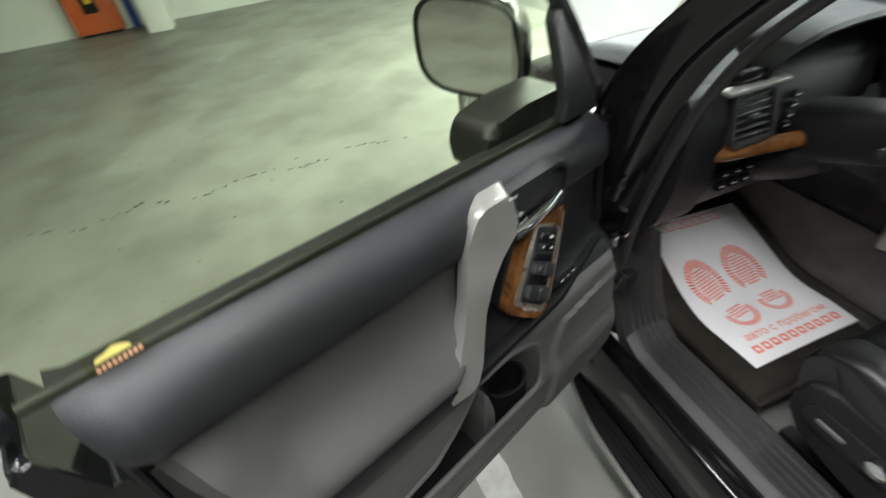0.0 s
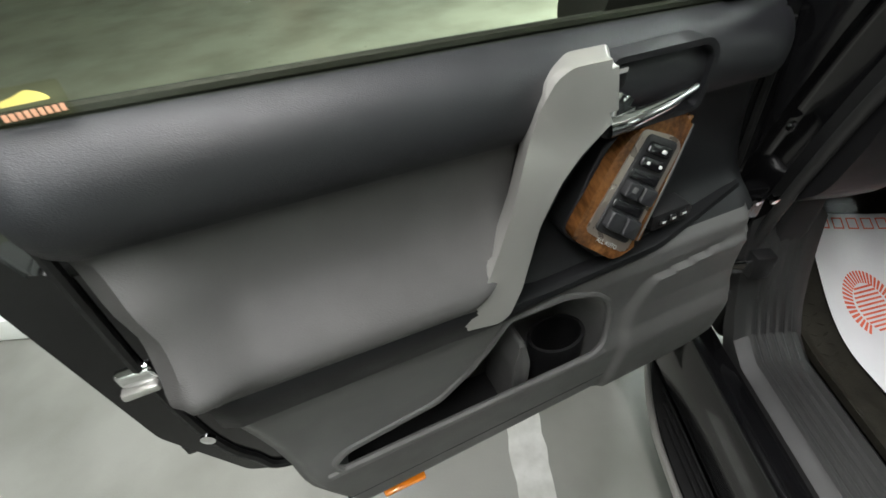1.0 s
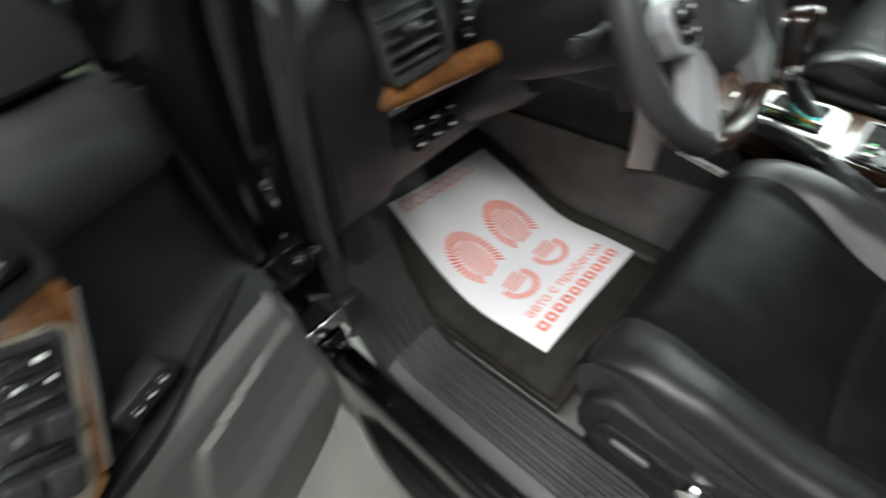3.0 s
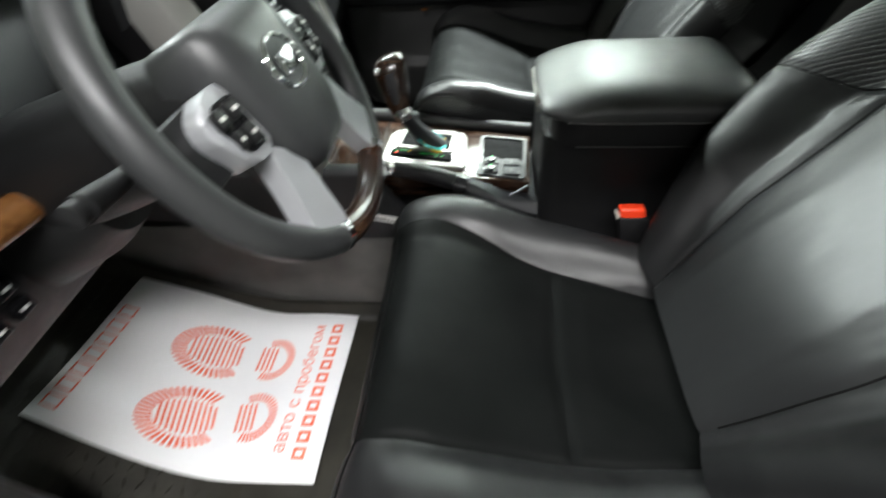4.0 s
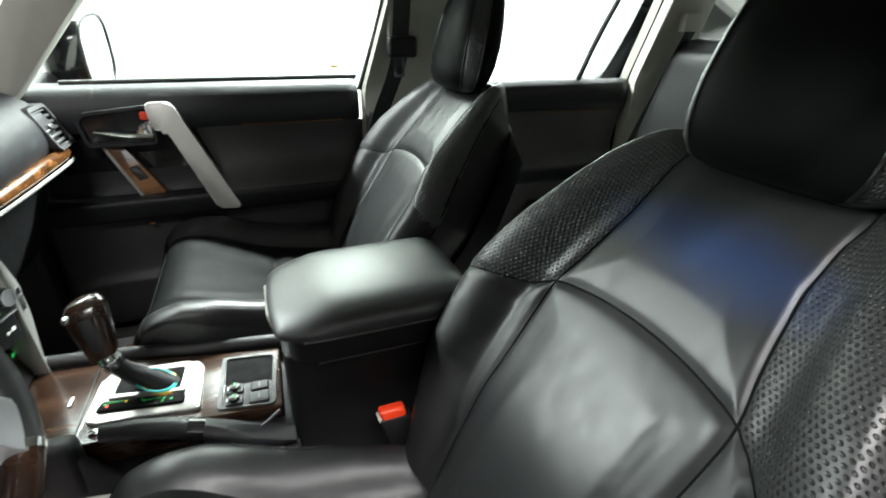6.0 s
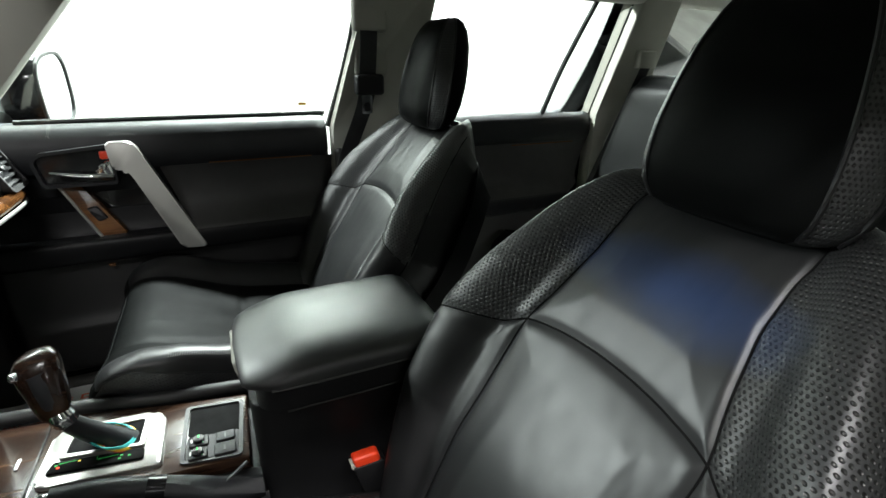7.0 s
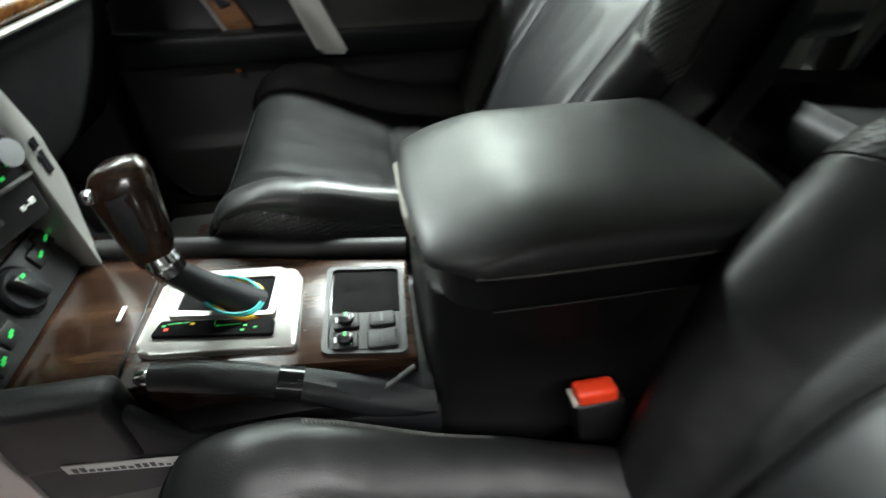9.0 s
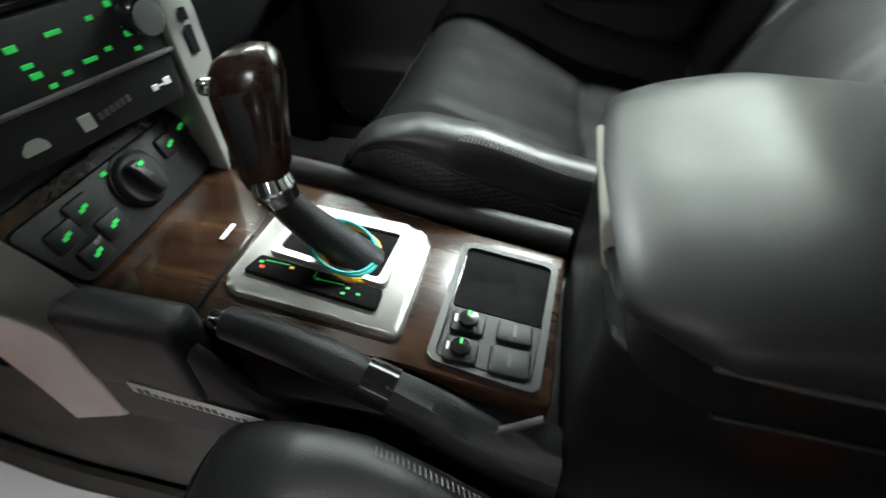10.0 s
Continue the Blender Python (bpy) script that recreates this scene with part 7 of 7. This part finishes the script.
for sx in (-1, 1):
    pod = part("switch_pod", prism(rounded([(sx * 0.064, 0.026), (sx * 0.086, 0.031), (sx * 0.112, 0.022), (sx * 0.120, 0.004), (sx * 0.106, -0.034), (sx * 0.068, -0.040)], 0.010, 4), -0.012, 0.014, 0.005, 3, whl), COOLSILVER, sw, "silver switch pod")
    part("switch_bed", prism(rounded([(sx * 0.070, 0.017), (sx * 0.099, 0.019), (sx * 0.110, 0.005), (sx * 0.100, -0.026), (sx * 0.073, -0.030)], 0.006, 3), 0.010, 0.0165, 0.002, 2, whl), GLOSSBLK, pod)
    for (a, b, w, h) in ((0.083, 0.007, 0.008, 0.008), (0.103, 0.008, 0.008, 0.008), (0.085, -0.015, 0.008, 0.009), (0.102, -0.012, 0.005, 0.008)):
        k = part("wheel_button", rbox((sx * a - w, b - h, 0.014), (sx * a + w, b + h, 0.0205), 0.003, 2, whl), BLACKPL, pod)
        part("button_mark", rbox((sx * a - w * 0.4, b - 0.0015, 0.0202), (sx * a + w * 0.4, b + 0.0015, 0.0211), 0, 1, whl), WHITEMARK, k)
    part("lower_spoke", prism(rounded([(sx * 0.048, -0.060), (sx * 0.078, -0.032), (sx * 0.094, -0.074), (sx * 0.112, -0.112), (sx * 0.104, -0.140), (sx * 0.074, -0.152), (sx * 0.062, -0.126)], 0.008, 4), -0.010, 0.013, 0.005, 3, whl), COOLSILVER, sw, "silver lower spoke")
    part("spoke_core", rbox((min(sx * 0.06, sx * 0.160), -0.03, -0.022), (max(sx * 0.06, sx * 0.160), 0.03, -0.006), 0.006, 2, whl), BLACKPL, sw)
part("hub", lathe([(0.0, 0.0), (0.05, 0.0), (0.06, 0.05), (0.0, 0.05)], whl(0, 0, -0.07), WN, 24), BLACKPL, sw)

# ---- footwell: rubber mat and paper sheet ----
rise = lambda v, u: 0.15 * smooth(v, 0.35, 1.10) + 0.010 * u


def build_mat(nm, x0, x1, y0, y1, zb, label):
    t = thing(nm, ((x0 + x1) / 2, (y0 + y1) / 2, zb), label, "floor mat", "floor mats")
    def mz(u, v):
        e = min(u * (x1 - x0), (1 - u) * (x1 - x0), v * (y1 - y0), (1 - v) * (y1 - y0))
        return zb + 0.014 + 0.030 * (1 - smooth(e, 0.004, 0.028)) + rise(v, u)
    ox = lambda u, v: x0 + (x1 - x0) * u + 0.05 * smooth(v, 0.75, 1.0) * (1 - u)
    part("mat_sheet", grid(lambda u, v: V3(ox(u, v), y0 + (y1 - y0) * v, mz(u, v)), 60, 60, (0, 0, -0.018)), MATRUBBER, t)
    bm = bmesh.new()
    r2 = random.Random(1)
    for i in range(16):
        for j in range(26):
            u, v = 0.09 + 0.82 * i / 15, 0.07 + 0.86 * j / 25
            z = mz(u, v) + 0.0025
            c = V3(ox(u, v), y0 + (y1 - y0) * v, z)
            d = V3(0.009, 0.005, 0) if (i + j) % 2 else V3(0.009, -0.005, 0)
            n = V3(-d.y, d.x, 0) * 0.25
            bm.faces.new([bm.verts.new(p) for p in (c - d, c + n, c + d, c - n)])
    tagged(part("tread_pattern", bm, MATRUBBER, t, smooth=False), kind="stuff")
    return lambda x, y: zb + 0.014 + rise(max(0, min(1, (y - y0) / (y1 - y0))), max(0, min(1, (x - x0) / (x1 - x0))))


driver_z = build_mat("floor_mat", -0.590, -0.116, 0.655, 1.30, 0.604, "dark brown rubber floor mat with a raised rim")
far_z = build_mat("floor_mat.001", 0.14, 0.665, 0.68, 1.33, 0.662, "dark rubber passenger floor mat")


def shoe_print(put, cx, cy, tilt, part_to, mats):
    """A printed shoe sole of red bars: a ring of spokes, cross bars inside, and a heel."""
    sole, heel = bmesh.new(), bmesh.new()
    bm = sole
    ct, sn = math.cos(tilt), math.sin(tilt)

    def quad(pts):
        bm = heel if sum(p[1] for p in pts) / 4 < -0.044 else sole
        bm.faces.new([bm.verts.new(put(cx + x * ct - y * sn, cy + x * sn + y * ct)) for x, y in pts])
    for (ox, oy, rx, ry, a0, a1, n) in ((0, 0.035, 0.060, 0.084, -40, 220, 34), (0, -0.088, 0.050, 0.048, 160, 380, 24)):
        for k in range(n):
            a = radians(a0 + (a1 - a0) * k / (n - 1))
            h = radians((a1 - a0) / n * 0.30)
            quad([(ox + rx * f * math.cos(a + g), oy + ry * f * math.sin(a + g)) for f, g in ((1, -h), (1, h), (0.66, h * 1.1), (0.66, -h * 1.1))])
    for k in range(11):
        y = -0.018 + k * 0.0095
        w = 0.034 * math.sqrt(max(0.05, 1 - ((y - 0.03) / 0.062) ** 2))
        quad([(-w, y), (w, y + 0.003), (w, y + 0.0075), (-w, y + 0.0045)])
    for k in range(4):
        y = -0.092 + k * 0.010
        quad([(-0.028, y), (0.028, y), (0.028, y + 0.0045), (-0.028, y + 0.0045)])
    part("sole_print", sole, REDINK, part_to, "red printed shoe sole", smooth=False)
    part("heel_print", heel, REDINK, part_to, "red printed shoe heel", smooth=False)


def build_paper(nm, corners, lie, curl, label):
    """A sheet that lies on the height field lie(x, y)."""
    bl, br, fr, fl = (V3(*c, 0.0) for c in corners)
    t = thing(nm, (bl.x, bl.y, lie(bl.x, bl.y)), label, "paper sheet", "paper mats")

    def at(u, v, c=0.0):
        p = (bl * (1 - u) + br * u) * (1 - v) + (fl * (1 - u) + fr * u) * v
        p.x -= curl * 0.022 * math.sin(v * math.pi) * (1 - u)
        p.z = lie(p.x, p.y) + 0.006 + curl * (0.003 + 0.003 * math.sin(u * 5 + v * 3) + 0.002 * math.sin(v * 11)) + c
        return p
    part("sheet", grid(lambda u, v: at(u, v), 40, 50, (0, 0, -0.0008)), PAPER, t)
    W, L = 0.385, 0.51
    put = lambda x, y: at(x / W, y / L, 0.0014)
    shoe_print(put, 0.104, 0.246, radians(10), t, None)
    shoe_print(put, 0.246, 0.257, radians(2), t, None)
    # the sender's name as plain bars, the line between as it reads
    for row, (y, h, x0, x1, n, thin) in enumerate(((0.468, 0.030, 0.030, 0.300, 7, 1), (0.030, 0.024, 0.040, 0.350, 10, 0))):
        step = (x1 - x0) / n
        for k in range(n):
            a = x0 + k * step
            bm = bmesh.new()
            q = [(a, y), (a + step * 0.72, y), (a + step * 0.72, y + h), (a, y + h)]
            i = 0.0032 if thin else 0.006
            inner = [(a + i, y + i), (a + step * 0.72 - i, y + i), (a + step * 0.72 - i, y + h - i), (a + i, y + h - i)]
            o2 = [bm.verts.new(put(*p)) for p in q]
            i2 = [bm.verts.new(put(*p)) for p in inner]
            for e in range(4):
                bm.faces.new((o2[e], o2[(e + 1) % 4], i2[(e + 1) % 4], i2[e]))
            part("print_bar", bm, REDINK, t, smooth=False)
    part("lettering", letters("авто с пробегом", 0.036, lambda a, b, c: put(0.195 + a, 0.083 + b)), REDINK, t, "red printed words", smooth=False)
    return t


build_paper("paper_mat", ((-0.493, 0.743), (-0.122, 0.739), (-0.128, 1.200), (-0.452, 1.238)), driver_z, 1.0, "white paper floor sheet with red shoe prints")
build_paper("paper_mat.001", ((0.285, 0.72), (0.645, 0.72), (0.65, 1.22), (0.285, 1.22)), far_z, 0.6, "white paper floor sheet on the passenger mat")
for nm, x, w in (("brake_pedal", -0.33, 0.06), ("throttle_pedal", -0.20, 0.035)):
    pd = thing(nm, (x, 1.30, 0.70), "black rubber pedal on a steel arm", "pedal", "pedals")
    part("pad", rbox((x - w / 2, 1.28, 0.74), (x + w / 2, 1.30, 0.82), 0.006, 2, None, lambda p: V3(p.x, p.y + (p.z - 0.74) * 0.5, p.z)), RUBBER, pd)
    part("arm", tube([(x, 1.31, 0.78), (x, 1.36, 0.88), (x, 1.40, 1.05)], 0.010, 10, 8), BLACKPL, pd)
